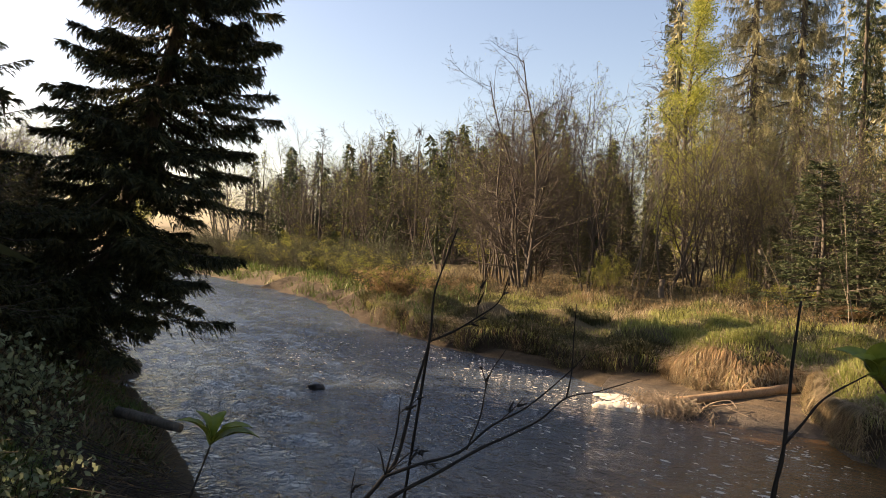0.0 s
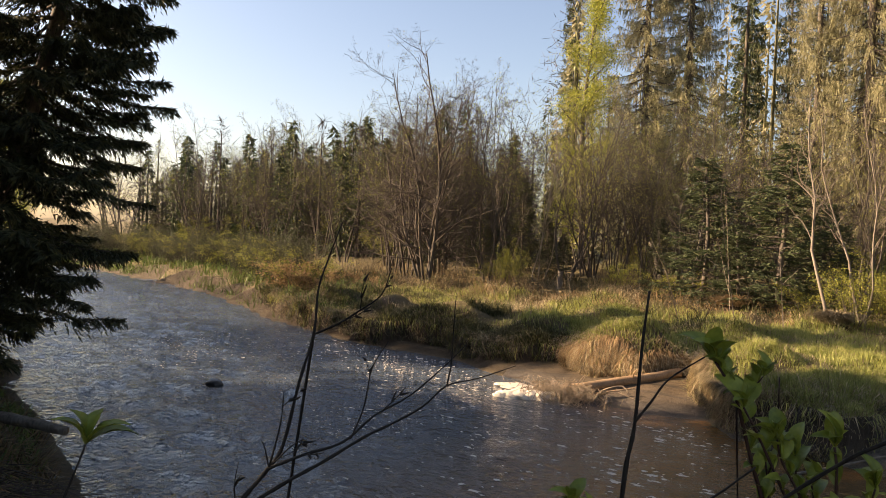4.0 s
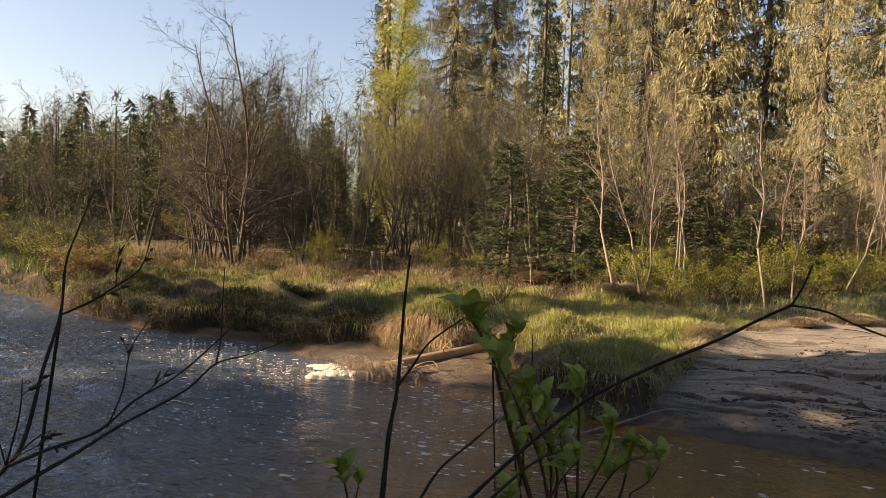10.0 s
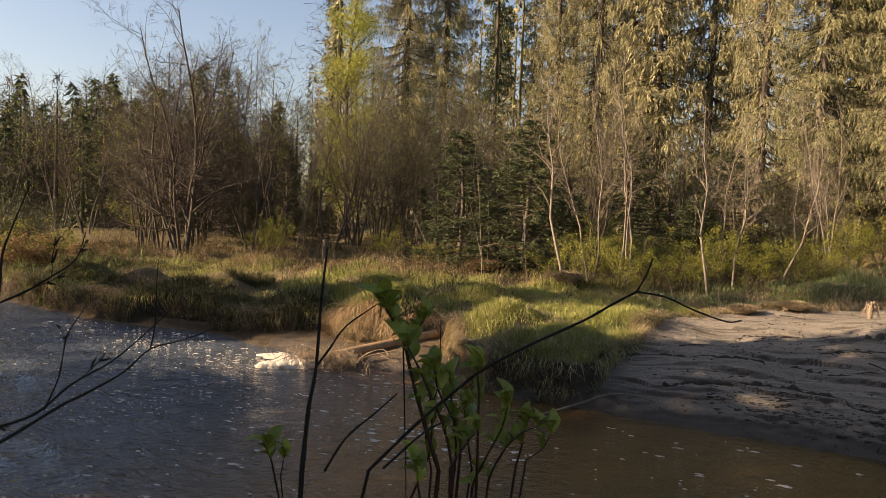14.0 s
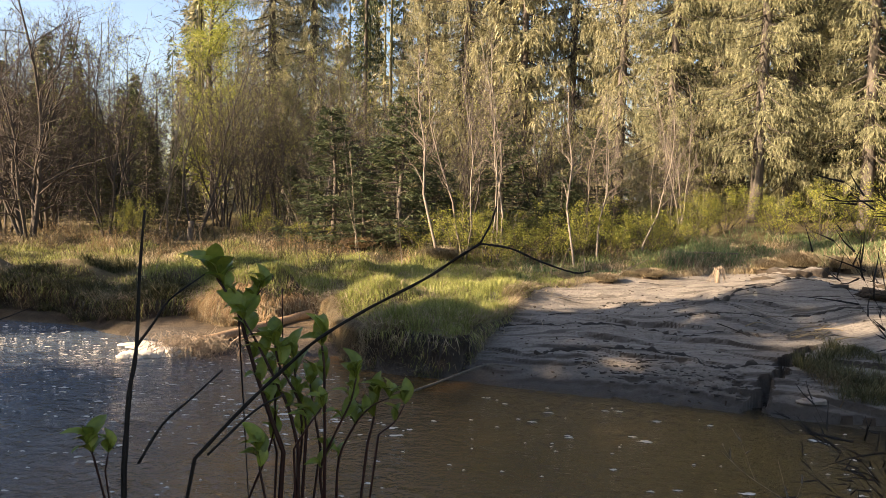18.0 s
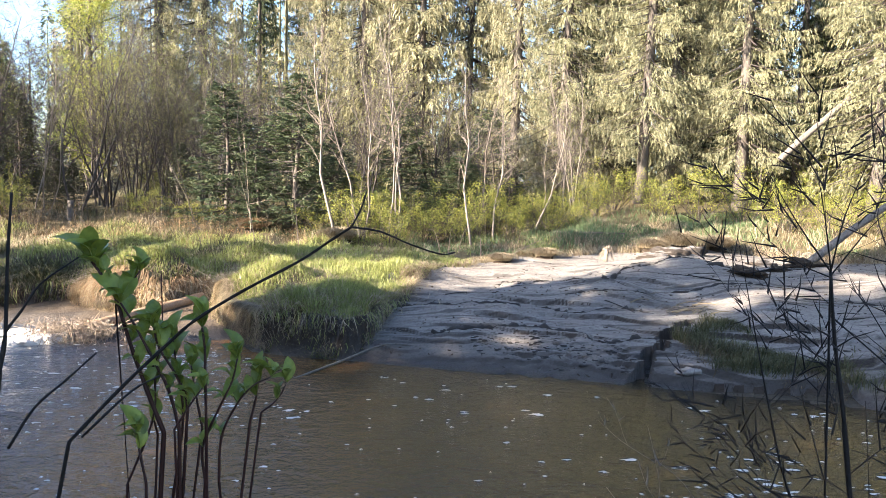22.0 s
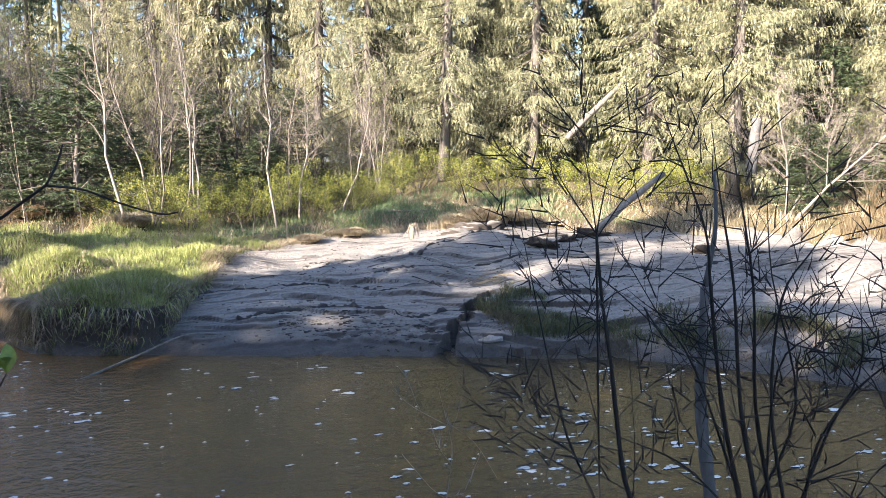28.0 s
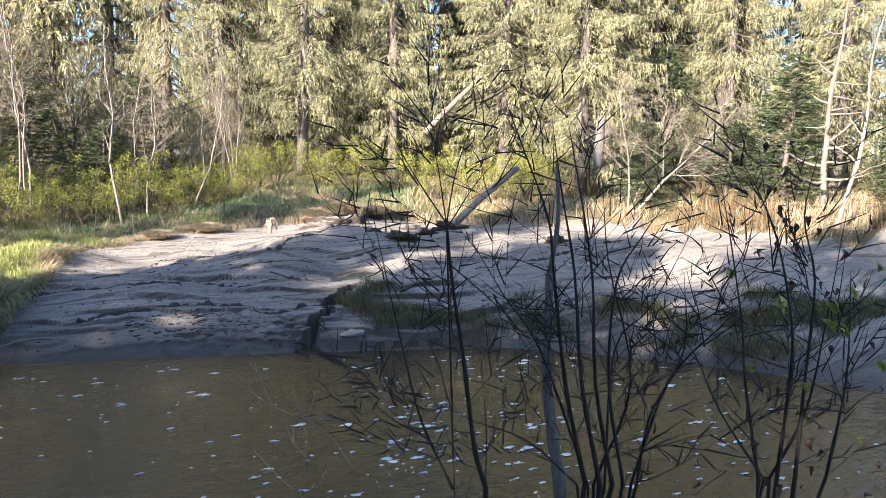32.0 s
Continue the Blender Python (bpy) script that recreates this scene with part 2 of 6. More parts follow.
def shards(geo, p, d, length, width, rng, needle=False):
    """Small pointed leaves, diamonds from p along d, or needle sprays, three-cornered."""
    p, d = np.asarray(p, float).reshape(-1, 3), unit(np.asarray(d, float).reshape(-1, 3))
    s = unit(np.cross(d, rng.standard_normal(p.shape)))
    length, width = np.reshape(length, (-1, 1)), np.reshape(width, (-1, 1))
    if needle:
        v = np.stack([p + s * width / 2, p + d * length, p - s * width / 2], 1)
        geo.add(v, tris=np.arange(len(p) * 3).reshape(-1, 3))
        return
    v = np.stack([p, p + d * length * 0.45 + s * width / 2, p + d * length, p + d * length * 0.45 - s * width / 2], 1)
    geo.add(v, quads=np.arange(len(p) * 4).reshape(-1, 4))


def blades(geo, p, height, width, lean, rng, heading=None):
    """Grass blades, bent once: base, middle, tip."""
    n = len(p)
    a = rng.uniform(0, 2 * np.pi, n) if heading is None else heading
    side = np.stack([np.cos(a), np.sin(a), 0 * a], 1)
    b = rng.uniform(0, 2 * np.pi, n) if heading is None else heading + np.pi / 2
    fall = np.stack([np.cos(b), np.sin(b), 0 * b], 1) * (lean * height)[:, None]
    up = np.array([[0, 0, 1.0]]) * height[:, None]
    mid = p + up * 0.6 + fall * 0.3
    tip = p + up * (1 - 0.35 * np.clip(lean, 0, 1.6))[:, None] + fall
    w = side * np.reshape(width, (-1, 1)) / 2
    v = np.stack([p - w, p + w, mid + w * 0.75, mid - w * 0.75, tip], 1)
    k = np.arange(n)[:, None] * 5
    geo.add(v, tris=k + np.array([[3, 2, 4]]), quads=k + np.array([[0, 1, 2, 3]]))


def part(name, data, parent=None, label="", kind=""):
    ob = new(name, data)
    ob.parent = parent
    return tagged(ob, label=label, kind=kind)


def thing(name, label, category, group="", kind=""):
    return tagged(new(name), label, category, group, kind)


# ---- plan of the river and the land ----
WATER = np.array([(-140, 45), (-80, 34), (-50, 27), (-35.2, 23.6), (-30.8, 23.0), (-23.9, 20.4), (-17.6, 17.2), (-15.1, 16.2), (-13.3, 15.6), (-10.9, 15.1), (-8.9, 15.0), (-7.6, 14.2), (-6.6, 13.9), (-5.1, 13.2), (-4.0, 13.0), (-3.0, 13.2), (-2.5, 12.4), (-1.7, 12.15), (-0.6, 11.9), (1.1, 11.4), (3.2, 10.9), (4.9, 10.4), (6.1, 10.0), (7.3, 9.0), (8.4, 7.8), (9.2, 6.4), (10.6, 4.0), (12.5, 0), (14, -6), (20, -30), (30, -90),
                  (12, -90), (8, -30), (6.5, -6), (6.0, 0), (4.6, 2.6), (2.6, 4.3), (0, 4.4), (-2.5, 4.2), (-5, 4.4), (-7.2, 5.1), (-8.1, 5.5), (-9.5, 6.1), (-12.4, 7.1), (-14.9, 8.4), (-19.8, 9.4), (-30, 13), (-45, 17), (-80, 23), (-140, 33)], float)
TERRACE = np.array([(-140, 46.5), (-80, 35.5), (-50, 28.3), (-35, 24.6), (-24, 21.3), (-17.6, 17.55), (-15, 16.5), (-13.2, 15.85), (-11.6, 15.45), (-10.6, 15.75), (-9.2, 15.5), (-8.3, 15.0), (-7.2, 14.8), (-6.5, 15.0), (-5.9, 14.75), (-5.45, 14.3), (-4.9, 14.25), (-4.35, 14.5), (-4.0, 15.1), (-3.7, 15.2), (-3.55, 14.5), (-3.2, 13.95), (-2.8, 13.4), (-2.3, 12.6), (-1.2, 12.3), (-0.5, 12.8), (-0.2, 14.2), (-0.2, 16), (0.7, 17.6), (2.0, 18.9), (3.6, 19.7), (5.2, 20.6), (8, 21.6), (9.9, 20.6), (11.5, 19.3), (13.3, 18.2), (15.2, 17.2), (16.6, 15.2), (17.4, 12), (18, 8), (19, 2), (22, -6), (28, -30), (40, -90), (900, -90), (900, 900), (-900, 900), (-900, 46.5)], float)


def inside(poly, x, y):
    out = np.zeros(x.shape, bool)
    for (x0, y0), (x1, y1) in zip(poly, np.roll(poly, -1, 0)):
        if y0 != y1:
            out ^= ((y0 > y) != (y1 > y)) & (x < (x1 - x0) * (y - y0) / (y1 - y0) + x0)
    return out


def away(poly, x, y):
    """Distance to the outline: positive inside."""
    best = np.full(x.shape, 1e9)
    for (x0, y0), (x1, y1) in zip(poly, np.roll(poly, -1, 0)):
        dx, dy = x1 - x0, y1 - y0
        k = np.clip(((x - x0) * dx + (y - y0) * dy) / (dx * dx + dy * dy), 0, 1)
        best = np.minimum(best, np.hypot(x - x0 - k * dx, y - y0 - k * dy))
    return np.where(inside(poly, x, y), best, -best)


def smooth(a, b, v):
    k = np.clip((v - a) / (b - a), 0, 1)
    return k * k * (3 - 2 * k)


_grid = np.random.default_rng(5).uniform(-1, 1, (256, 256))


def rough2(x, y, size):
    """Smooth noise in the plane, between -1 and 1."""
    u, v = np.asarray(x, float) / size + 57.3, np.asarray(y, float) / size + 31.7
    i, j = np.floor(u).astype(int), np.floor(v).astype(int)
    a, b = u - i, v - j
    a, b = a * a * (3 - 2 * a), b * b * (3 - 2 * b)
    g = lambda p, q: _grid[p % 256, q % 256]
    return (g(i, j) * (1 - a) + g(i + 1, j) * a) * (1 - b) + (g(i, j + 1) * (1 - a) + g(i + 1, j + 1) * a) * b


PRINTS = [(random.gauss(2.5, 0.55), random.gauss(11.75, 0.28), random.uniform(0.035, 0.07)) for _ in range(70)]


def edge(x, y):
    """Distance to the terrace's wavering edge: positive on top."""
    return away(TERRACE, x + 0.3 * rough2(x, y, 0.8), y + 0.3 * rough2(x + 40, y, 0.8))


GULLY = ((4.75, 13.05), (4.3, 12.75), (4.0, 12.35), (3.97, 12.0), (3.6, 11.7), (3.5, 11.35), (3.2, 10.9))


DOMES = ((-5.15, 15.25, 1.15, 0.95, 0.42), (-2.7, 14.7, 1.0, 1.1, 0.22), (-7.4, 16.0, 0.9, 0.8, 0.22), (-9.9, 16.5, 1.2, 0.8, 0.26), (-12.6, 16.9, 1.1, 0.8, 0.25), (-1.0, 13.6, 0.8, 0.9, 0.10), (-15.2, 17.6, 1.0, 0.8, 0.25), (-3.6, 17.6, 1.3, 0.9, 0.15), (-6.6, 18.3, 1.4, 0.9, 0.2), (-0.6, 18.0, 1.2, 0.8, 0.12))


def land(x, y):
    """Height of the ground."""
    x, y = np.asarray(x, float), np.asarray(y, float)
    dw = -away(WATER, x, y)
    dt = edge(x, y)
    far = (dt > -30) & ((y > 11.2 - 0.12 * x) | (x > 6) & (y > 4)) | (dt > 0)
    shore = np.where(dw < 0, np.maximum(dw * 0.35, -0.7), 0)
    east = smooth(-3.0, 0.5, x)
    wob = dw + 0.42 * rough2(x, y, 2.8) + 0.10 * rough2(x, y, 0.7) + 0.035 * rough2(x, y, 0.2)
    mud = 0.16 * smooth(0.0, 0.5, dw) + 0.20 * smooth(0.4, 3.4, dw) + 0.12 * smooth(3.0, 9.0, dw)
    for at_, step_, seed_ in ((0.28, 0.05, 0), (0.50, 0.035, 5), (0.80, 0.03, 17), (1.05, 0.04, 11), (1.40, 0.05, 23), (2.05, 0.045, 37), (2.45, 0.04, 83), (3.1, 0.045, 41), (3.7, 0.035, 91), (4.4, 0.05, 59), (5.4, 0.05, 67)):
        share = np.clip(0.75 + 1.1 * rough2(x + seed_, y + seed_, 1.5), 0.0, 1.6)
        mud = mud + 1.35 * step_ * share * smooth(at_ - 0.015, at_ + 0.015, wob)
    beach = 0.16 * smooth(0, 0.35, dw) + 0.20 * smooth(0.3, 1.6, dw)
    low = beach * (1 - east) + mud * east
    low = low + (0.030 * rough2(x, y, 0.9) + 0.016 * rough2(x, y, 0.3) + 0.008 * rough2(x, y, 0.13)) * smooth(0, 0.6, dw)
    prints = np.zeros(x.shape)
    for px, py, pr in PRINTS:
        prints = np.maximum(prints, np.exp(-((x - px) ** 2 + (y - py) ** 2) / pr**2))
    low = low - 0.05 * prints
    rise_w = 0.72 + 0.05 * np.clip(dt, 0, 12) + 0.012 * np.clip(dt - 12, 0, 40)
    rise_e = 1.22 + 0.11 * np.clip(dt, 0, 14) + 0.02 * np.clip(dt - 14, 0, 40)
    k = smooth(-1.0, 6.0, x - 0.25 * (y - 16))
    top = rise_w * (1 - k) + rise_e * k + 0.12 * rough2(x, y, 0.75) + 0.11 * rough2(x, y, 1.6) + 0.12 * rough2(x, y, 5.0) * smooth(0.5, 4, dt)
    z = low + (top - low) * (0.72 * smooth(-0.06, 0.08 + 0.30 * k, dt + 0.10 * rough2(x, y, 0.22)) + 0.28 * smooth(0.0, 0.9, dt))
    for ox, oy, ex, ey, up_ in DOMES:
        z = z + up_ * smooth(1.0, 0.35, np.hypot((x - ox) / ex, (y - oy) / ey)) * smooth(-0.02, 0.16, dt)
    near = 1.25 * smooth(0.0, 2.6, dw) + 0.1 * smooth(2, 6, dw) + 0.09 * rough2(x, y, 0.8) * smooth(0, 0.5, dw) + 0.03 * rough2(x, y, 0.25) * smooth(0, 0.4, dw)
    z = np.where(far, z, near)
    cut = np.full(x.shape, 9.0)
    for (x0, y0), (x1, y1) in zip(GULLY, GULLY[1:]):
        k = np.clip(((x - x0) * (x1 - x0) + (y - y0) * (y1 - y0)) / ((x1 - x0) ** 2 + (y1 - y0) ** 2), 0, 1)
        cut = np.minimum(cut, np.hypot(x - x0 - k * (x1 - x0), y - y0 - k * (y1 - y0)))
    wide = 0.030 + 0.085 * np.clip((12.9 - y) / 1.8, 0, 1)
    z = z - (0.14 + 1.9 * wide) * smooth(wide, wide * 0.7, cut + 0.06 * rough2(x, y, 0.13) + 0.05 * rough2(x, y, 0.06) + 0.05 * rough2(x, y, 0.3)) * far
    return np.where(dw < 0, shore, z + 0.0)


def spread(lo, hi, fine_lo, fine_hi, step, grow=1.14):
    mid = list(np.arange(fine_lo, fine_hi + step / 2, step))
    a, s = [fine_lo], step
    while a[-1] > lo:
        s *= grow
        a.append(a[-1] - s)
    b, s = [mid[-1]], step
    while b[-1] < hi:
        s *= grow
        b.append(b[-1] + s)
    return np.array(a[:0:-1] + mid + b[1:])


def earth(name, low, high, dark_low, dark_high, wet=False, scale=0.9):
    """Flat ground in two tones with cracks and crumbs; steep faces take darker soil, with their shade painted in; wet:
    darker and glossier along the waterline.
    """
    m = material(name, low, high, 0.95, scale, 0.5, 0.05, 7, stretch=(0.6, 2.0, 1) if wet else (1, 1, 1))
    n, l = m.node_tree.nodes, m.node_tree.links
    p = n["Principled BSDF"]
    ramp = [k for k in n if k.type == "VALTORGB"][0]
    # darker soil by slope, doubling as painted shade on the step and bank faces
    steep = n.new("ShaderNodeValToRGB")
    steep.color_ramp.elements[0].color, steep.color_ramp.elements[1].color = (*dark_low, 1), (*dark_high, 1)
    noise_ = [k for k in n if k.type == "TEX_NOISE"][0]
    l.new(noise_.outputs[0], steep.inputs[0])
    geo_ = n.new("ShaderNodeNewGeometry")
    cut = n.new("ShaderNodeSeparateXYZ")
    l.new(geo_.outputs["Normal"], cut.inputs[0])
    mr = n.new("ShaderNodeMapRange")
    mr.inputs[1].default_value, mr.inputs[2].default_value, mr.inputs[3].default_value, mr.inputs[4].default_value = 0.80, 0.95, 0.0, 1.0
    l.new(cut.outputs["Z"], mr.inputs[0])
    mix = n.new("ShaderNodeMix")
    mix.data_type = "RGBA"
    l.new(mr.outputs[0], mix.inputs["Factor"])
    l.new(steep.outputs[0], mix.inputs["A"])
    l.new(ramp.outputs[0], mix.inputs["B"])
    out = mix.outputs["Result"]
    if wet:
        streak, turn_, line = n.new("ShaderNodeTexNoise"), n.new("ShaderNodeMapping"), n.new("ShaderNodeMapRange")
        turn_.inputs["Rotation"].default_value, turn_.inputs["Scale"].default_value = (0, 0, 0.2), (0.35, 3.6, 1.0)
        l.new(geo_.outputs["Position"], turn_.inputs["Vector"])
        l.new(turn_.outputs[0], streak.inputs["Vector"])
        streak.inputs["Scale"].default_value, streak.inputs["Detail"].default_value, streak.inputs["Distortion"].default_value = 1.6, 7, 0.5
        line.inputs[1].default_value, line.inputs[2].default_value, line.inputs[3].default_value, line.inputs[4].default_value = 0.54, 0.62, 0.0, 0.65
        l.new(streak.outputs[0], line.inputs[0])
        stain = n.new("ShaderNodeMix")
        stain.data_type = "RGBA"
        l.new(line.outputs[0], stain.inputs["Factor"])
        l.new(out, stain.inputs["A"])
        stain.inputs["B"].default_value = (0.055, 0.048, 0.040, 1)
        out = stain.outputs["Result"]
        pos = n.new("ShaderNodeSeparateXYZ")
        l.new(geo_.outputs["Position"], pos.inputs[0])
        edge = n.new("ShaderNodeMapRange")
        edge.inputs[1].default_value, edge.inputs[2].default_value, edge.inputs[3].default_value, edge.inputs[4].default_value = 0.02, 0.34, 0.0, 1.0
        l.new(pos.outputs["Z"], edge.inputs[0])
        damp = n.new("ShaderNodeMix")
        damp.data_type = "RGBA"
        l.new(edge.outputs[0], damp.inputs["Factor"])
        damp.inputs["A"].default_value = (0.075, 0.066, 0.055, 1)
        l.new(out, damp.inputs["B"])
        out = damp.outputs["Result"]
        gl = n.new("ShaderNodeMapRange")
        gl.inputs[1].default_value, gl.inputs[2].default_value, gl.inputs[3].default_value, gl.inputs[4].default_value = 0.02, 0.20, 0.35, 0.95
        l.new(pos.outputs["Z"], gl.inputs[0])
        l.new(gl.outputs[0], p.inputs["Roughness"])
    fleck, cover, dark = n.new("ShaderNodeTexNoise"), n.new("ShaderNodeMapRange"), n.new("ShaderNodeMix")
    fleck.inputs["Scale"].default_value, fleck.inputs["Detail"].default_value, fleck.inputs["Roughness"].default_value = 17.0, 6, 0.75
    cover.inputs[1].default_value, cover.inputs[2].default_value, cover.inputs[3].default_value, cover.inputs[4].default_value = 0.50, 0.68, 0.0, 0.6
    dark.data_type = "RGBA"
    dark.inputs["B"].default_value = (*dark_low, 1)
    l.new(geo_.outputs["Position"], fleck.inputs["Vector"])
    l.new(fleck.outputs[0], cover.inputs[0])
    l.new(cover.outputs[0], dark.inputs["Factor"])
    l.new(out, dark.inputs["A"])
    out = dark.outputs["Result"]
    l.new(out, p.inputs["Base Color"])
    crumb, low_b = n.new("ShaderNodeBump"), [k for k in n if k.type == "BUMP"][0]
    grit = n.new("ShaderNodeTexNoise")
    grit.inputs["Scale"].default_value, grit.inputs["Detail"].default_value, grit.inputs["Roughness"].default_value = 26.0, 6, 0.7
    l.new(geo_.outputs["Position"], grit.inputs["Vector"])
    l.new(grit.outputs[0], crumb.inputs["Height"])
    crumb.inputs["Distance"].default_value = 0.05
    l.new(low_b.outputs[0], crumb.inputs["Normal"])
    l.new(crumb.outputs[0], p.inputs["Normal"])
    return m


# ground: one sheet out to the horizon
gx = spread(-1800, 1800, -16, 14, 0.18, 1.18)
gx = np.concatenate([gx[gx < -11.5], np.arange(-11.5, -4.4, 0.10), np.arange(-4.4, 3.0, 0.055), np.arange(3.0, 5.0, 0.022), np.arange(5.0, 6.5, 0.055), gx[gx > 6.5]])
gy = spread(-1500, 2200, 5, 21, 0.15, 1.18)
gy = np.concatenate([gy[gy < 10.6], np.arange(10.6, 13.3, 0.032), np.arange(13.3, 16.2, 0.055), gy[gy > 16.2]])
GX, GY = np.meshgrid(gx, gy)
GZ = land(GX, GY)
geo = Geo()
i, j = np.meshgrid(np.arange(len(gx) - 1), np.arange(len(gy) - 1))
i, j = i.ravel(), j.ravel()
w = len(gx)
geo.add(np.stack([GX, GY, GZ], -1), quads=np.stack([j * w + i, j * w + i + 1, (j + 1) * w + i + 1, (j + 1) * w + i], 1))
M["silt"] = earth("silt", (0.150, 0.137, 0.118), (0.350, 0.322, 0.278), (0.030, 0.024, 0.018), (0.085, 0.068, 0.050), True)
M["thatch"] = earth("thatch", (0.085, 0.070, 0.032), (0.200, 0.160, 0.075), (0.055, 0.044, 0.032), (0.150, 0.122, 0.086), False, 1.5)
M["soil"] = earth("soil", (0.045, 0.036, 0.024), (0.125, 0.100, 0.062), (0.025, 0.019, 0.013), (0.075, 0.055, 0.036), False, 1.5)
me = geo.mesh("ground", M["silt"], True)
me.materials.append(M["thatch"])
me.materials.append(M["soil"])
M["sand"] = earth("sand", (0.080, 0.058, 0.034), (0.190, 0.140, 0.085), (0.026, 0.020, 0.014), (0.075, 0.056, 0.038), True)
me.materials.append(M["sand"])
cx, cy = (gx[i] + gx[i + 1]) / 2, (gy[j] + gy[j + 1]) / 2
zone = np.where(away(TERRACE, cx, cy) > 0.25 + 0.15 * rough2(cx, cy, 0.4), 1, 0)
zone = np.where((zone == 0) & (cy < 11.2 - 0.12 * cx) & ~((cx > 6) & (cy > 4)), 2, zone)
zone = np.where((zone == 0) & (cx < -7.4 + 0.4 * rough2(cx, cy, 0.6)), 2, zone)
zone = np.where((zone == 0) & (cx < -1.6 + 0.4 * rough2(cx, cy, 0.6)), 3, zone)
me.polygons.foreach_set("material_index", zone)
ground = tagged(new("ground", me), "grey silt flats and grassy earth river banks", "ground", kind="structure")

# water: one level sheet over the river bed, ruffled where it runs fast
M["water"] = bpy.data.materials.new("water")
wx, wy = spread(-150, 40, -40, 11, 0.15, 1.3), spread(-95, 50, 4, 24, 0.13, 1.3)
WX, WY = np.meshgrid(wx, wy)
quick = 0.10 + 0.90 * smooth(-2.0, -11.0, WX + 1.2 * (WY - 9))
u, v = WX * 0.90 + WY * -0.42, WX * 0.42 + WY * 0.90
WZ = 1.3 * quick * (0.030 * rough2(u, v * 1.5, 0.85) + 0.026 * rough2(u * 1.0 + 9, v * 1.6, 0.42) + 0.016 * rough2(u + 3, v * 1.3, 0.27))
geo = Geo()
i, j = np.meshgrid(np.arange(len(wx) - 1), np.arange(len(wy) - 1))
i, j = i.ravel(), j.ravel()
w = len(wx)
ok = away(WATER, (wx[i] + wx[i + 1]) / 2, (wy[j] + wy[j + 1]) / 2) > -0.9
ok |= (wx[i + 1] - wx[i] > 0.5) | (wy[j + 1] - wy[j] > 0.5)
i, j = i[ok], j[ok]
geo.add(np.stack([WX, WY, WZ], -1), quads=np.stack([j * w + i, j * w + i + 1, (j + 1) * w + i + 1, (j + 1) * w + i], 1))
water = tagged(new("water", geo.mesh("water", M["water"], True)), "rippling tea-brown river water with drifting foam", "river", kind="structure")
M["water"].use_nodes = True
n, l = M["water"].node_tree.nodes, M["water"].node_tree.links
p = n["Principled BSDF"]
p.inputs["Base Color"].default_value = (0.090, 0.050, 0.018, 1)
p.inputs["Roughness"].default_value = 0.05
p.inputs["IOR"].default_value = 1.33
p.inputs["Specular IOR Level"].default_value = 1.0
co = n.new("ShaderNodeTexCoord")
sep = n.new("ShaderNodeSeparateXYZ")
l.new(co.outputs["Object"], sep.inputs[0])
rapid = n.new("ShaderNodeMapRange")
rapid.inputs[1].default_value, rapid.inputs[2].default_value, rapid.inputs[3].default_value, rapid.inputs[4].default_value = -10, -1.0, 1.0, 0.18
l.new(sep.outputs["X"], rapid.inputs[0])
last = None
for size, dist, squeeze in ((2.2, 0.05, (1, 1.3, 1)), (5.0, 0.12, (1, 1.4, 1)), (11.0, 0.075, (1, 1.4, 1)), (28.0, 0.020, (1, 1.3, 1))):
    mp = n.new("ShaderNodeMapping")
    mp.inputs["Scale"].default_value = squeeze
    mp.inputs["Rotation"].default_value = (0, 0, 0.35)
    l.new(co.outputs["Object"], mp.inputs["Vector"])
    tx, bp = n.new("ShaderNodeTexNoise"), n.new("ShaderNodeBump")
    tx.inputs["Scale"].default_value, tx.inputs["Detail"].default_value, tx.inputs["Distortion"].default_value = size, 3, 0.6
    l.new(mp.outputs[0], tx.inputs["Vector"])
    bp.inputs["Distance"].default_value = dist
    l.new(rapid.outputs[0], bp.inputs["Strength"])
    l.new(tx.outputs[0], bp.inputs["Height"])
    if last:
        l.new(last.outputs[0], bp.inputs["Normal"])
    last = bp
l.new(last.outputs[0], p.inputs["Normal"])

# base colour along X: blue sky reflection upstream and sunlit brown midway painted in
reflect_tone = n.new("ShaderNodeValToRGB")
reflect_tone.color_ramp.elements[0].color, reflect_tone.color_ramp.elements[1].color = (0.040, 0.029, 0.014, 1), (0.070, 0.094, 0.122, 1)
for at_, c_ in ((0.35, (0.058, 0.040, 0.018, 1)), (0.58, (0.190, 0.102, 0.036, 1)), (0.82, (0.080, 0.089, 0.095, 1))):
    reflect_tone.color_ramp.elements.new(at_).color = c_
# place along X, 1 upstream to 0 downstream; no depth is measured
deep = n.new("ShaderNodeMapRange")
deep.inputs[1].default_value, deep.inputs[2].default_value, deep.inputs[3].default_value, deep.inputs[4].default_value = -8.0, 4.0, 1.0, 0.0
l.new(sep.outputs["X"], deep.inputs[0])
l.new(deep.outputs[0], reflect_tone.inputs[0])
l.new(reflect_tone.outputs[0], p.inputs["Base Color"])


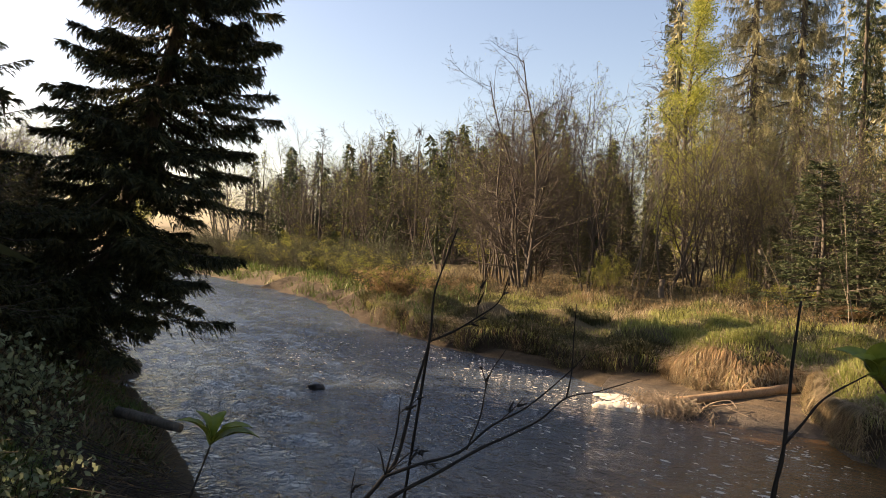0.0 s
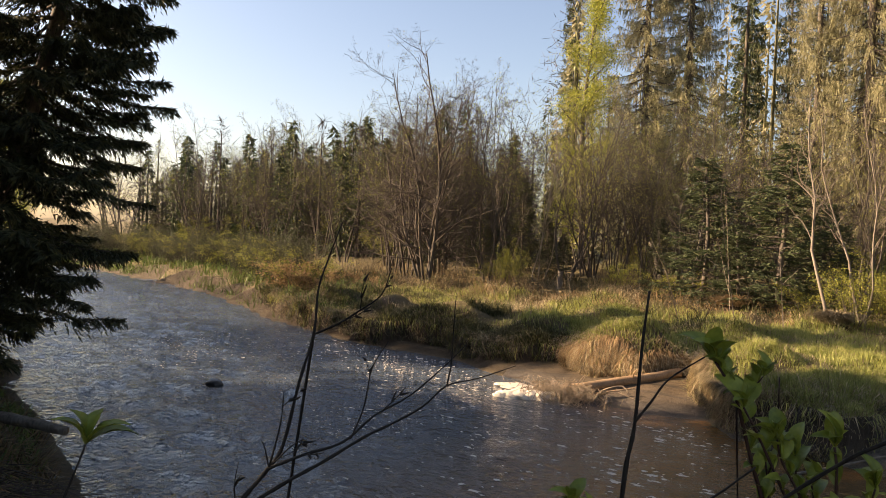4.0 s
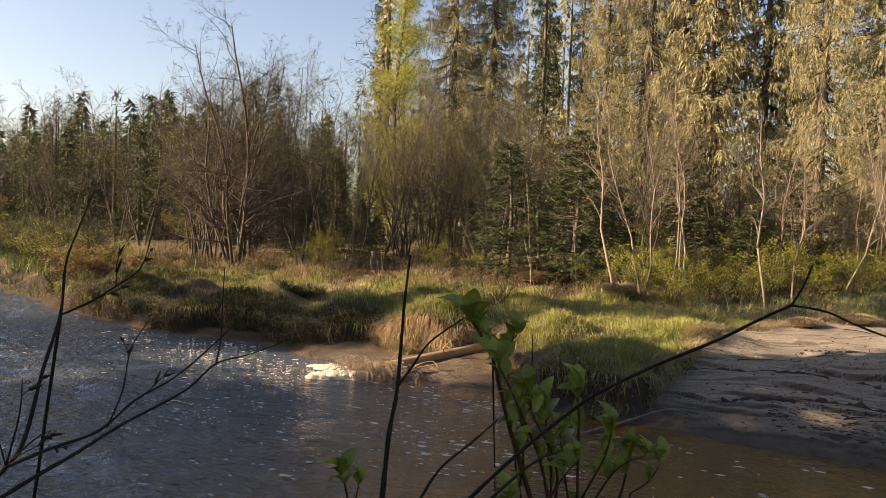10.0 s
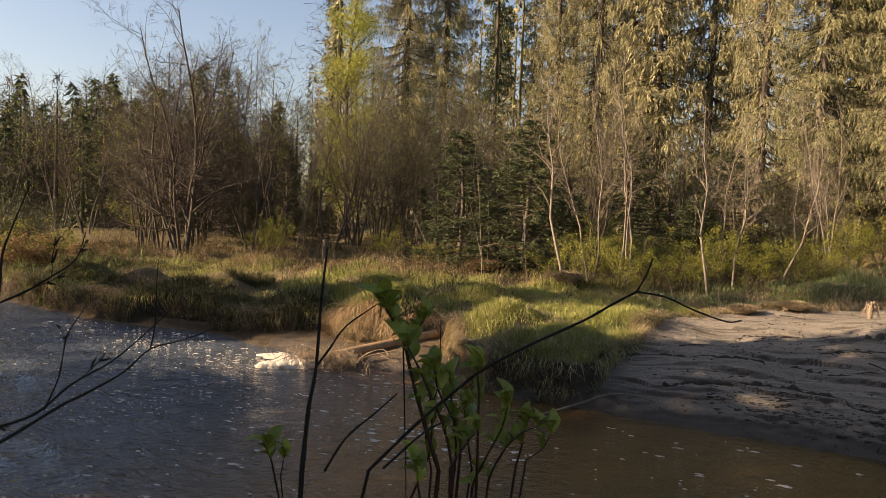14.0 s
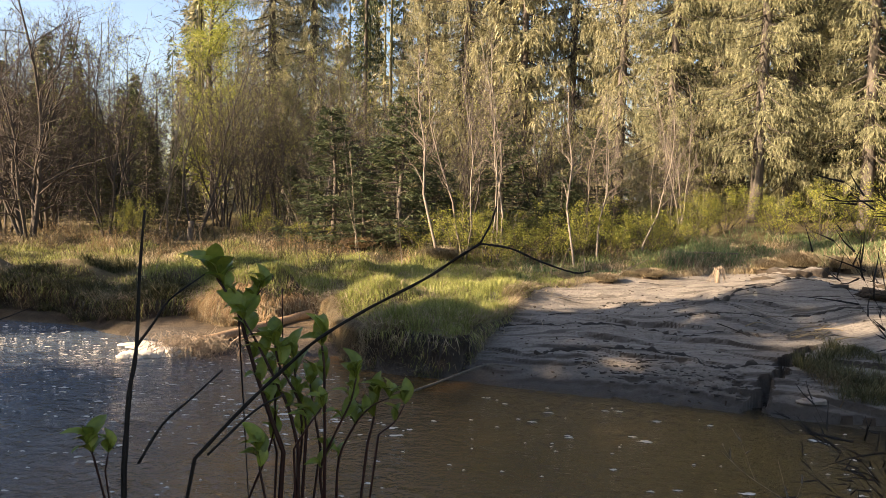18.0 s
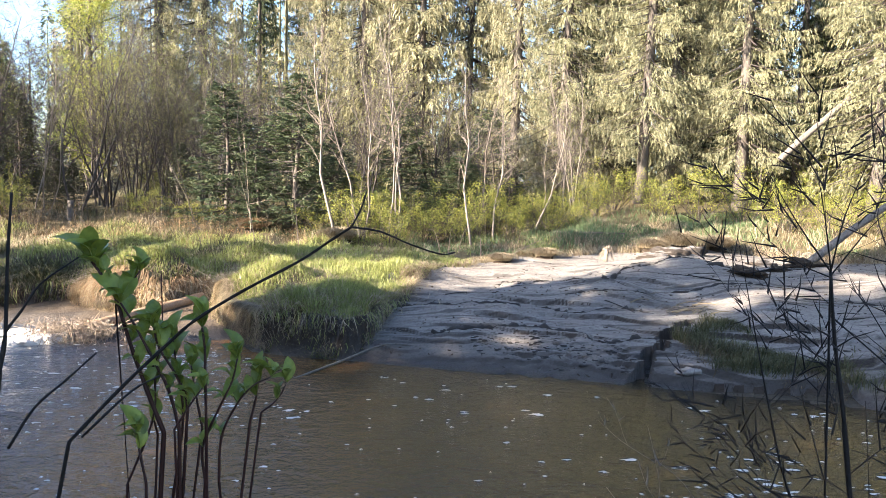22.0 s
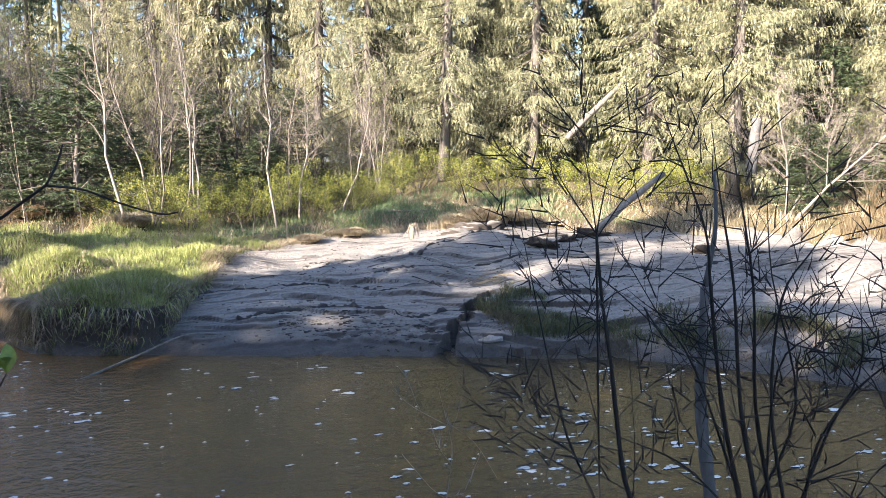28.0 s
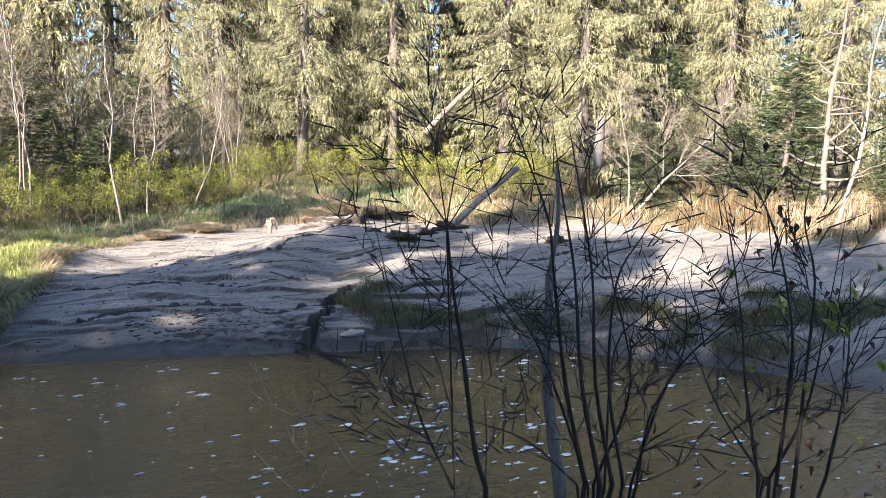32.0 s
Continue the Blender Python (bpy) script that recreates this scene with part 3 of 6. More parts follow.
# ---- trees ----
def limb(segs, tips, rng, p, d, length, r, level, up, kids, wiggle, angle, bare, depth, shrink):
    """Grows one limb with its side limbs into segs (line, radii, level); tips: places along the last twigs, with directions."""
    steps = (9, 4, 2, 1)[min(level, 3)]
    pts, dirs = [np.array(p, float)], []
    for s in range(steps):
        d = unit(d + wiggle * rng.standard_normal(3) * (0.55 if level == 0 else 1) + np.array([0, 0, up]))
        dirs.append(d)
        pts.append(pts[-1] + d * length / steps)
    rad = r * np.linspace(1, 0.22, steps + 1)
    segs.append((np.array(pts), rad, level))
    if level + 1 >= depth:
        tips.append((*pts[-1], *d))
        tips.append((*(pts[0] * 0.5 + pts[-1] * 0.5), *d))
        return
    n = kids[level]
    for c in range(n):
        k = bare + (1 - bare) * (c + rng.uniform(0, 1)) / n
        s = min(int(k * steps), steps - 1)
        q = pts[s] + (pts[s + 1] - pts[s]) * (k * steps - s)
        side = unit(np.cross(dirs[s], rng.standard_normal(3)))
        a = radians(rng.uniform(*angle))
        nd = dirs[s] * math.cos(a) + side * math.sin(a)
        limb(segs, tips, rng, q, nd, length * shrink * (1.2 - 0.75 * k) * rng.uniform(0.6, 1.3), max(rad[s] * 0.55, 0.003), level + 1, up, kids, wiggle * 1.25, angle, 0.15, depth, shrink)


def bare_tree(name, label, category, seed, height, stems=1, splay=0.2, r=0.06, kids=(14, 6, 4), bark="bark_alder", twig="twigs", leaf="", leaves=0, leaf_size=0.06, angle=(35, 65), depth=4, up=0.05, bare=0.25, shrink=0.42, group="", lean=(0, 0), thin=0.008, wiggle=0.12, loose=0.07):
    """A tree or bush of one or more stems, each a part, with a crown of twigs and, where in leaf, of small leaves."""
    rng = np.random.default_rng(seed)
    segs, tips = [], []
    for s in range(stems):
        a = 6.283 * (s + rng.uniform(0, 0.7)) / stems
        k = splay * (0.3 + rng.uniform(0, 1)) if stems > 1 else splay * 0.3
        d = unit(np.array([math.cos(a) * k + lean[0], math.sin(a) * k + lean[1], 1.0]))
        off = min(0.14, 0.05 * height / 3) * (stems > 1)
        limb(segs, tips, rng, (off * math.cos(a), off * math.sin(a), -0.15), d, height * rng.uniform(0.7, 1.0), r * rng.uniform(0.65, 1.0), 0, up, kids, wiggle, angle, bare, depth, shrink)
    tips = np.array(tips)
    ob = thing(name, label, category, group)
    for line, rad, level in segs:
        if level == 0:
            g = Geo()
            tube(g, line, rad, 6, False)
            part("stem" if stems > 1 else "trunk", g.mesh("stem", M[bark], True), ob)
    g = Geo()
    for lv, sides in ((1, 4), (2, 3)):
        some = [(line, rad) for line, rad, level in segs if level == lv]
        if some:
            prisms(g, np.concatenate([a[:-1] for a, _ in some]), np.concatenate([a[1:] for a, _ in some]), np.maximum(np.concatenate([b[:-1] for _, b in some]), thin * 0.6), np.maximum(np.concatenate([b[1:] for _, b in some]), thin * 0.4), sides)
    fine = [line for line, _, level in segs if level == 3]
    if fine:
        p0, p1 = np.array([a[0] for a in fine]), np.array([a[-1] for a in fine])
        shards(g, p0, p1 - p0, np.linalg.norm(p1 - p0, axis=1), thin * 1.3, rng)
        mid = p0 + (p1 - p0) * rng.uniform(0.3, 0.7, (len(p0), 1))
        turn = unit(p1 - p0) + 0.8 * rng.standard_normal(p0.shape)
        shards(g, mid, turn, 0.5 * np.linalg.norm(p1 - p0, axis=1), thin, rng)
    part("crown", g.mesh("crown", M[twig]), ob, kind="stuff")
    if leaves:
        g = Geo()
        pick = tips[rng.integers(0, len(tips), leaves)]
        pos = pick[:, :3] + rng.standard_normal((leaves, 3)) * loose
        shards(g, pos, pick[:, 3:6] + 0.9 * rng.standard_normal((leaves, 3)), leaf_size * rng.uniform(0.6, 1.3, leaves), leaf_size * 0.6, rng)
        part("foliage", g.mesh("foliage", M[leaf]), ob, kind="stuff")
    return ob


def spruce(name, label, seed, height, reach, needle, first=0.12, step=0.30, per=6, fall=1.0, fine=1.0, r=0.16, gaps=0.15, size=0.11, hang=0.5, dead=0.0, group="", bark="bark_spruce", lean=(0.0, 0.0), bend=0.0, taper=0.75, tufts=5, slim=0.30):
    """A conifer: trunk, boughs that sink and lift at their ends, and side sprays of needle tufts that hang from them."""
    rng = np.random.default_rng(seed)
    ob = thing(name, label, "spruce tree", group)
    g = Geo()
    k = np.linspace(0, 1, 14)
    off = height * (k - bend * k**2)
    line = np.stack([lean[0] * off + 0.06 * np.sin(k * 5 + seed), lean[1] * off + 0.05 * np.cos(k * 4 + seed), -0.3 + (height + 0.3) * k], 1)
    tube(g, line, r * (1 - k) ** 0.8 + 0.012 + 0.35 * r * np.exp(-k * 40), 9)
    part("trunk", g.mesh("trunk", M[bark], True), ob)
    gl, gs = Geo(), Geo()
    P, D, Ln, Wd = [], [], [], []
    p0s, p1s, ra, rb = [], [], [], []
    z, up = first * height, np.array([0, 0, 1.0])
    while z < height * 0.985:
        k = z / height
        c = np.array([np.interp(z, line[:, 2], line[:, 0]), np.interp(z, line[:, 2], line[:, 1]), z])
        full = reach * (1 - k) ** taper * (0.6 + 0.4 * min(1, (k - first + 0.08) / 0.2))
        for b in range(per):
            if rng.uniform() < gaps:
                continue
            a = rng.uniform(0, 6.283)
            L = full * rng.uniform(0.5, 1.15) + 0.10
            out, side = np.array([math.cos(a), math.sin(a), 0]), np.array([-math.sin(a), math.cos(a), 0])
            s = np.linspace(0, 1, 4 if L > 0.8 else 3)
            slope = 0.5 - (0.5 + 0.55 * fall) * (1 - k) ** 0.6 + rng.normal(0, 0.10)
            line2 = c + out * (L * s)[:, None] + side * (0.08 * L * rng.normal() * s**2)[:, None] + up * (L * (slope * s + 0.22 * s**3))[:, None]
            rr = 0.016 * L * (1 - s) + 0.004
            p0s.append(line2[:-1]); p1s.append(line2[1:]); ra.append(rr[:-1]); rb.append(rr[1:])
            if dead and rng.uniform() < dead * max(0, 1 - 2 * k):
                continue
            n = max(4, int(fine * (3 + 9 * L)))
            t = rng.uniform(0.10, 1.0, n) ** 0.75
            base = np.stack([np.interp(t, s, line2[:, i]) for i in range(3)], 1)
            sg = rng.choice([-1.0, 1.0], n)[:, None]
            w = (np.minimum(0.34 * L * (1.05 - t), 0.38) + 0.9 * size)[:, None] * rng.uniform(0.5, 1.2, (n, 1))
            way = side * sg * rng.uniform(0.35, 1.0, (n, 1)) + out * 0.65 + up * rng.normal(-0.05, 0.12, (n, 1))
            sink = hang * rng.uniform(0.5, 1.5, (n, 1))
            for u in (np.arange(tufts) + 0.5) / tufts:
                v = u + rng.uniform(-0.5, 0.5, (n, 1)) / tufts
                P.append(base + way * w * v - up * sink * w * v**2)
                D.append(way - up * sink * 2.2 * v + 0.38 * rng.standard_normal((n, 3)))
                Ln.append(size * rng.uniform(0.7, 1.5, n)); Wd.append(size * slim * rng.uniform(0.7, 1.4, n))
        z += step * rng.uniform(0.7, 1.3) * (0.55 + 0.45 * (1 - k))
    prisms(gl, np.concatenate(p0s), np.concatenate(p1s), np.concatenate(ra), np.concatenate(rb), 3)
    shards(gs, np.concatenate(P), np.concatenate(D), np.concatenate(Ln), np.concatenate(Wd), rng, True)
    part("bough", gl.mesh("bough", M["twigs"]), ob, kind="stuff")
    part("crown", gs.mesh("crown", M[needle]), ob, kind="stuff")
    return ob


def stand(ob, x, y, turn=0.0, size=1.0, wide=0.0, sink=0.05, first=False):
    """Puts a tree, or a copy of it, on the ground."""
    m = pose(x, y, float(land(np.array([x]), np.array([y]))[0]) - sink, 0, 0, turn) @ Matrix.Diagonal((wide or size, wide or size, size, 1))
    if first:
        ob.matrix_basis = m
        return ob
    return copy_thing(ob, m)


def plant(kinds, rows, seed=0):
    """kinds: built trees, standing at the origin. Rows: kind, x, y, size, width."""
    rng = random.Random(seed)
    used = set()
    for kind, x, y, size, wide in rows:
        stand(kinds[kind], x, y, rng.uniform(0, 360), size, wide, first=kind not in used)
        used.add(kind)


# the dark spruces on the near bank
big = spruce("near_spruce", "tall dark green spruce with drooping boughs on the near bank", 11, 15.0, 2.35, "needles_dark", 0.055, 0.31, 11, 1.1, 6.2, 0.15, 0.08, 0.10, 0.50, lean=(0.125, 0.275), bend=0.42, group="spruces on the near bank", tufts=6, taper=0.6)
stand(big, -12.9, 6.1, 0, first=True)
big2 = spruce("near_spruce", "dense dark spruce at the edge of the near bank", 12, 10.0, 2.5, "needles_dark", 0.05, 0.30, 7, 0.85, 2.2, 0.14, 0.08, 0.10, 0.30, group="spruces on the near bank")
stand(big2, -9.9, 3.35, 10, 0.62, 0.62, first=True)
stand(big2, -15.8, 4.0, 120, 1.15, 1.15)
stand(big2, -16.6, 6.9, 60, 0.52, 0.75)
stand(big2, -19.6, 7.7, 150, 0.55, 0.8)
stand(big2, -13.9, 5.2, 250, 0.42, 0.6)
# added spruces beyond the view's edge, set where their shade reaches river and flat
shade_spruce = spruce("near_spruce", "tall spruce added out of view to cast shade", 13, 10.0, 2.5, "needles_dark", 0.05, 0.4, 6, 0.9, 0.6, 0.14, 0.08, 0.34, 0.35, group="spruces on the near bank")
stand(shade_spruce, -22.0, 4.0, 20, 1.0, 1.0, first=True)
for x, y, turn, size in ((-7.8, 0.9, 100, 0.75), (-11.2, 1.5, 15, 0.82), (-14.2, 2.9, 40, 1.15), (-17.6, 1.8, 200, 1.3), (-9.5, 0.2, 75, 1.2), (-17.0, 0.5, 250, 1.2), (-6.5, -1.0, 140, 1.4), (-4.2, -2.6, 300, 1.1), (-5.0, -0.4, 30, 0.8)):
    stand(shade_spruce, x, y, turn, size, size)
stand(shade_spruce, -27.6, 7.3, 310, 1.75, 1.15)

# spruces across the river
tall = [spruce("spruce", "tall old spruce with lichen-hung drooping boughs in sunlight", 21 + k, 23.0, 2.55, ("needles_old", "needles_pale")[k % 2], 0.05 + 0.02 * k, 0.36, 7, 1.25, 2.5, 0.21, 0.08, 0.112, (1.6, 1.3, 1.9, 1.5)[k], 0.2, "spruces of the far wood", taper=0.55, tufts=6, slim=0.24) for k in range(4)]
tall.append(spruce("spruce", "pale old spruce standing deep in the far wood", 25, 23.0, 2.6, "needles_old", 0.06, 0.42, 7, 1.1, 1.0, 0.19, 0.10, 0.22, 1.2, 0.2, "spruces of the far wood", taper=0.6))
tall.append(spruce("spruce", "tall dark gaunt spruce with short drooping boughs", 26, 22.0, 1.9, "needles_green", 0.08, 0.40, 6, 1.3, 1.5, 0.19, 0.15, 0.15, 1.0, 0.3, "spruces of the far wood", taper=0.6))
rows = [(0, -12.2, 37.1, 1.15, 1.0), (2, -10.3, 37.7, 1.12, 1.0), (0, -8.3, 41.2, 1.0, 0.75), (2, -6.6, 43.4, 1.05, 0.8), (0, -19.4, 43.9, 0.92, 0.8),
        (2, -4.5, 37.8, 0.85, 0.9), (2, -2.5, 37.0, 1.1, 1.0), (0, 0.3, 35.6, 1.05, 1.0), (0, 2.6, 36.5, 1.1, 1.0), (2, 4.5, 33.0, 1.0, 1.0), (1, 6.3, 31.4, 1.0, 1.0), (0, 7.3, 33.2, 1.0, 1.0),
        (3, 8.7, 28.4, 0.95, 1.0), (1, 10.2, 29.6, 1.0, 0.9), (3, 12.1, 27.6, 1.0, 1.0), (2, 15.6, 30.2, 1.1, 1.1), (1, 15.4, 24.7, 0.95, 1.1), (3, 17.8, 25.4, 1.0, 1.0), (1, 17.2, 22.1, 0.95, 1.0), (3, 18.6, 22.3, 1.0, 1.0),
        (1, 21.6, 23.3, 1.1, 1.1), (0, 23.0, 24.4, 1.0, 1.0), (1, 22.6, 20.3, 1.0, 1.0), (2, 26.2, 22.8, 1.1, 1.0), (1, 24.6, 17.2, 0.9, 0.9), (0, 28.7, 20.1, 1.1, 1.0), (2, 28.2, 16.6, 1.0, 1.0), (2, 27.0, 12.0, 1.0, 1.0), (0, 30.5, 9.0, 1.0, 1.1), (2, 26.0, 4.0, 1.0, 1.1),
(0, 9.4, 36.8, 1.1, 1.2), (2, 13.3, 35.5, 1.1, 1.2), (0, 18.0, 31.5, 1.1, 1.2), (2, 22.5, 29.0, 1.1, 1.2), (0, 27.5, 27.5, 1.1, 1.2), (2, 32.0, 24.0, 1.1, 1.2), (0, -1.0, 41.0, 1.1, 1.2)]
DARK = ((-8.3, 41.2), (-6.6, 43.4), (-19.4, 43.9), (7.3, 33.2), (15.6, 30.2), (23.0, 24.4))
rows = [(5 if (x, y) in DARK else 4 if x > 0 and y > 35 else k, x, y, s, w) for k, x, y, s, w in rows]
plant(tall, rows, 1)

young = [spruce("young_spruce", "young dark green spruce among bare alders", 41 + k, 6.0, 1.5, ("needles_green", "needles_dark")[k % 2], 0.04, 0.22, 7, 0.55, 1.5, 0.07, 0.08, 0.10, 0.25, group="young spruces") for k in range(3)]
rows = [(0, -3.4, 22.8, 0.80, 1.25), (2, -5.7, 23.6, 0.74, 1.2), (1, -7.4, 24.6, 0.42, 0.5), (0, -2.6, 24.9, 0.66, 0.8), (2, -4.6, 22.9, 0.5, 0.75), (1, -14.9, 29.5, 1.65, 1.5), (1, -13.4, 29.0, 0.95, 1.0), (1, -17.0, 29.8, 1.1, 1.0), (1, -12.0, 27.5, 0.7, 0.9), (1, -19.4, 32.0, 1.3, 1.0), (0, -0.5, 28.0, 0.9, 1.1), (2, 1.6, 26.4, 0.6, 1.0), (2, 3.0, 30.5, 1.0, 1.2), (1, -15.5, 33.5, 1.5, 1.2),
        (1, -39.8, 42.2, 2.15, 2.1), (1, -47.2, 41.5, 1.9, 1.6), (1, -47.6, 38.7, 1.75, 1.7), (1, -49.6, 35.8, 2.0, 1.7), (1, -36.5, 40.0, 1.2, 1.1), (1, -42.5, 40.0, 1.2, 1.2), (1, -30.5, 38.0, 1.25, 1.1), (1, -33.5, 35.5, 1.0, 1.0), (1, -27.0, 37.0, 1.3, 1.1), (1, -24.0, 34.0, 1.1, 1.0), (1, -21.5, 30.8, 0.8, 1.0), (2, 24.6, 14.6, 0.9, 1.0), (0, 22.6, 13.0, 0.8, 1.0), (2, 26.0, 11.0, 1.2, 1.0), (0, 17.3, 18.9, 0.6, 0.8), (2, 20.5, 21.5, 1.2, 1.2), (0, 13.0, 30.0, 1.1, 1.2),
        (1, -18.4, 28.6, 0.8, 1.1), (1, -22.6, 33.0, 1.0, 1.2), (1, -3.2, 28.0, 0.7, 1.0), (1, 9.6, 33.0, 1.1, 1.4), (1, 15.4, 33.0, 1.3, 1.4), (1, 19.8, 28.0, 1.2, 1.4), (1, 25.4, 25.8, 1.3, 1.4), (1, 29.0, 23.0, 1.3, 1.4), (2, 19.6, 17.6, 0.75, 0.9), (0, 21.2, 16.6, 1.0, 1.1)]
plant(young, rows, 2)

# bare alders and birches
alder = [bare_tree("alder", "bare grey-brown alder clump with fine twigs", "alder tree", 61 + k, 8.6, 3 + k, 0.30, 0.060, (17, 8, 5), leaf="leaf_spring", leaves=(500, 1500, 3000)[k], leaf_size=0.05, thin=0.006, wiggle=0.15, group="alders on the far bank") for k in range(3)]
alder.append(bare_tree("alder", "bare grey alder standing deep in the wood", "alder tree", 66, 8.6, 4, 0.26, 0.055, (13, 6, 4), leaf="leaf_spring", leaves=700, leaf_size=0.07, thin=0.009, wiggle=0.15, group="alders on the far bank"))
alder.append(bare_tree("alder", "dark many-stemmed alder clump with a haze of fine twigs", "alder tree", 67, 9.2, 6, 0.32, 0.085, (22, 10, 6), leaf="leaf_spring", leaves=700, leaf_size=0.045, angle=(38, 72), up=0.06, bare=0.12, shrink=0.40, thin=0.006, wiggle=0.15, group="alders on the far bank"))
rows = [(0, -15.1, 22.5, 1.12, 1.0), (1, -16.6, 23.4, 0.9, 0.9), (2, -13.7, 24.6, 0.95, 0.9), (2, -16.6, 26.6, 1.05, 0.9), (1, -18.9, 25.4, 0.85, 0.9), (0, -11.4, 26.4, 0.8, 0.8), (1, -9.6, 27.4, 0.75, 0.8), (2, -20.5, 28.0, 0.9, 0.9), (0, -8.0, 29.5, 0.85, 0.9), (1, -12.5, 31.0, 1.0, 1.0), (2, -23.0, 30.5, 0.9, 1.0), (0, -26.0, 30.5, 0.9, 1.0), (1, -29.0, 32.0, 0.95, 1.0), (2, -32.0, 31.5, 0.9, 1.0), (0, -35.0, 33.0, 1.0, 1.0), (1, -38.5, 34.5, 1.0, 1.0), (2, -41.5, 33.0, 0.95, 1.1), (0, -45.0, 35.5, 1.1, 1.1), (1, -48.0, 32.0, 1.0, 1.1), (2, -52.0, 33.0, 1.1, 1.2),
        (0, -5.2, 28.0, 0.75, 0.8), (1, -1.6, 27.0, 0.8, 0.8), (2, 1.0, 28.5, 0.8, 0.8), (0, 3.4, 28.6, 0.7, 0.8), (1, 13.6, 28.5, 0.6, 0.7), (2, -36.0, 44.0, 1.3, 1.2), (1, -43.0, 45.0, 1.3, 1.3), (0, -30.0, 42.0, 1.25, 1.2), (2, -24.0, 40.0, 1.2, 1.1), (1, -52.0, 43.0, 1.3, 1.3), (0, -58.0, 38.0, 1.2, 1.3), (2, -19.5, 37.0, 1.2, 1.1), (1, -15.5, 37.5, 1.2, 1.1), (0, -6.8, 34.5, 1.0, 1.1), (2, -2.5, 32.0, 0.9, 1.0), (0, -28.0, 46.0, 1.4, 1.3), (1, 6.0, 29.0, 0.6, 0.8), (2, 20.0, 19.0, 0.5, 0.6), (2, -8.6, 27.2, 0.75, 0.7), (2, -10.4, 28.6, 0.8, 0.8), (1, -6.4, 29.4, 0.85, 0.8), (2, -4.4, 28.8, 0.8, 0.8), (1, -9.4, 29.8, 1.0, 0.9), (2, -7.4, 29.9, 1.0, 0.9), (2, -11.6, 29.6, 1.0, 0.9), (1, -27.0, 10.2, 0.7, 0.8), (2, -21.6, 8.5, 0.60, 0.75), (2, -23.8, 9.2, 0.66, 0.8), (1, -25.6, 9.4, 0.7, 0.8), (2, -30.5, 11.2, 0.8, 0.9), (2, -34.0, 12.6, 0.9, 1.0), (1, -38.0, 13.8, 0.95, 1.1), (2, -43.0, 14.6, 1.0, 1.2)]
rows = [(3 if y > 30 else k, x, y, s, w) for k, x, y, s, w in rows]
rows[0] = (4, -15.1, 22.5, 0.95, 1.05)
rows[3] = (4, -17.0, 26.2, 0.95, 0.9)
plant(alder, rows, 3)

pale = [bare_tree("birch", "slender bare tree with pale sunlit bark and forked top", "birch tree", 81 + k, 8.2, 1 + k, 0.16, 0.047, (17, 7, 5), "bark_pale", "twigs_grey", angle=(22, 48), bare=0.34, shrink=0.27, wiggle=0.24, up=0.12, thin=0.005, group="pale saplings at the wood's edge") for k in range(3)]
rows = [(0, -2.05, 20.9, 1.0, 1.0), (1, -1.3, 21.6, 0.88, 0.8), (2, -0.5, 21.7, 0.9, 0.8), (0, 1.75, 21.9, 0.92, 0.95), (0, 2.5, 22.9, 0.68, 0.8), (1, -11.9, 25.2, 0.95, 0.8), (0, -12.6, 25.9, 1.05, 0.7), (0, 3.8, 23.4, 0.7, 0.8), (1, -6.6, 25.6, 0.8, 0.8), (1, 4.6, 25.2, 0.75, 0.8), (2, 5.8, 27.0, 0.9, 0.9), (1, 2.6, 26.6, 0.95, 0.9)]
plant(pale, rows, 4)

poplar = bare_tree("poplar", "tall poplar in fresh yellow-green spring leaf", "poplar tree", 91, 18.0, 1, 0.05, 0.14, (44, 7, 4), "bark_alder", "twigs", "leaf_spring", 46000, 0.075, (35, 75), up=0.03, bare=0.06, shrink=0.115, loose=0.24, group="poplars")
stand(poplar, -14.1, 34.3, 0, 1.0, 1.2, first=True)
for x, y, turn in ((-78.0, 38.5, 10), (-70.0, 35.5, 90), (-86.0, 39.0, 170)):
    stand(poplar, x, y, turn, 0.85, 1.3)

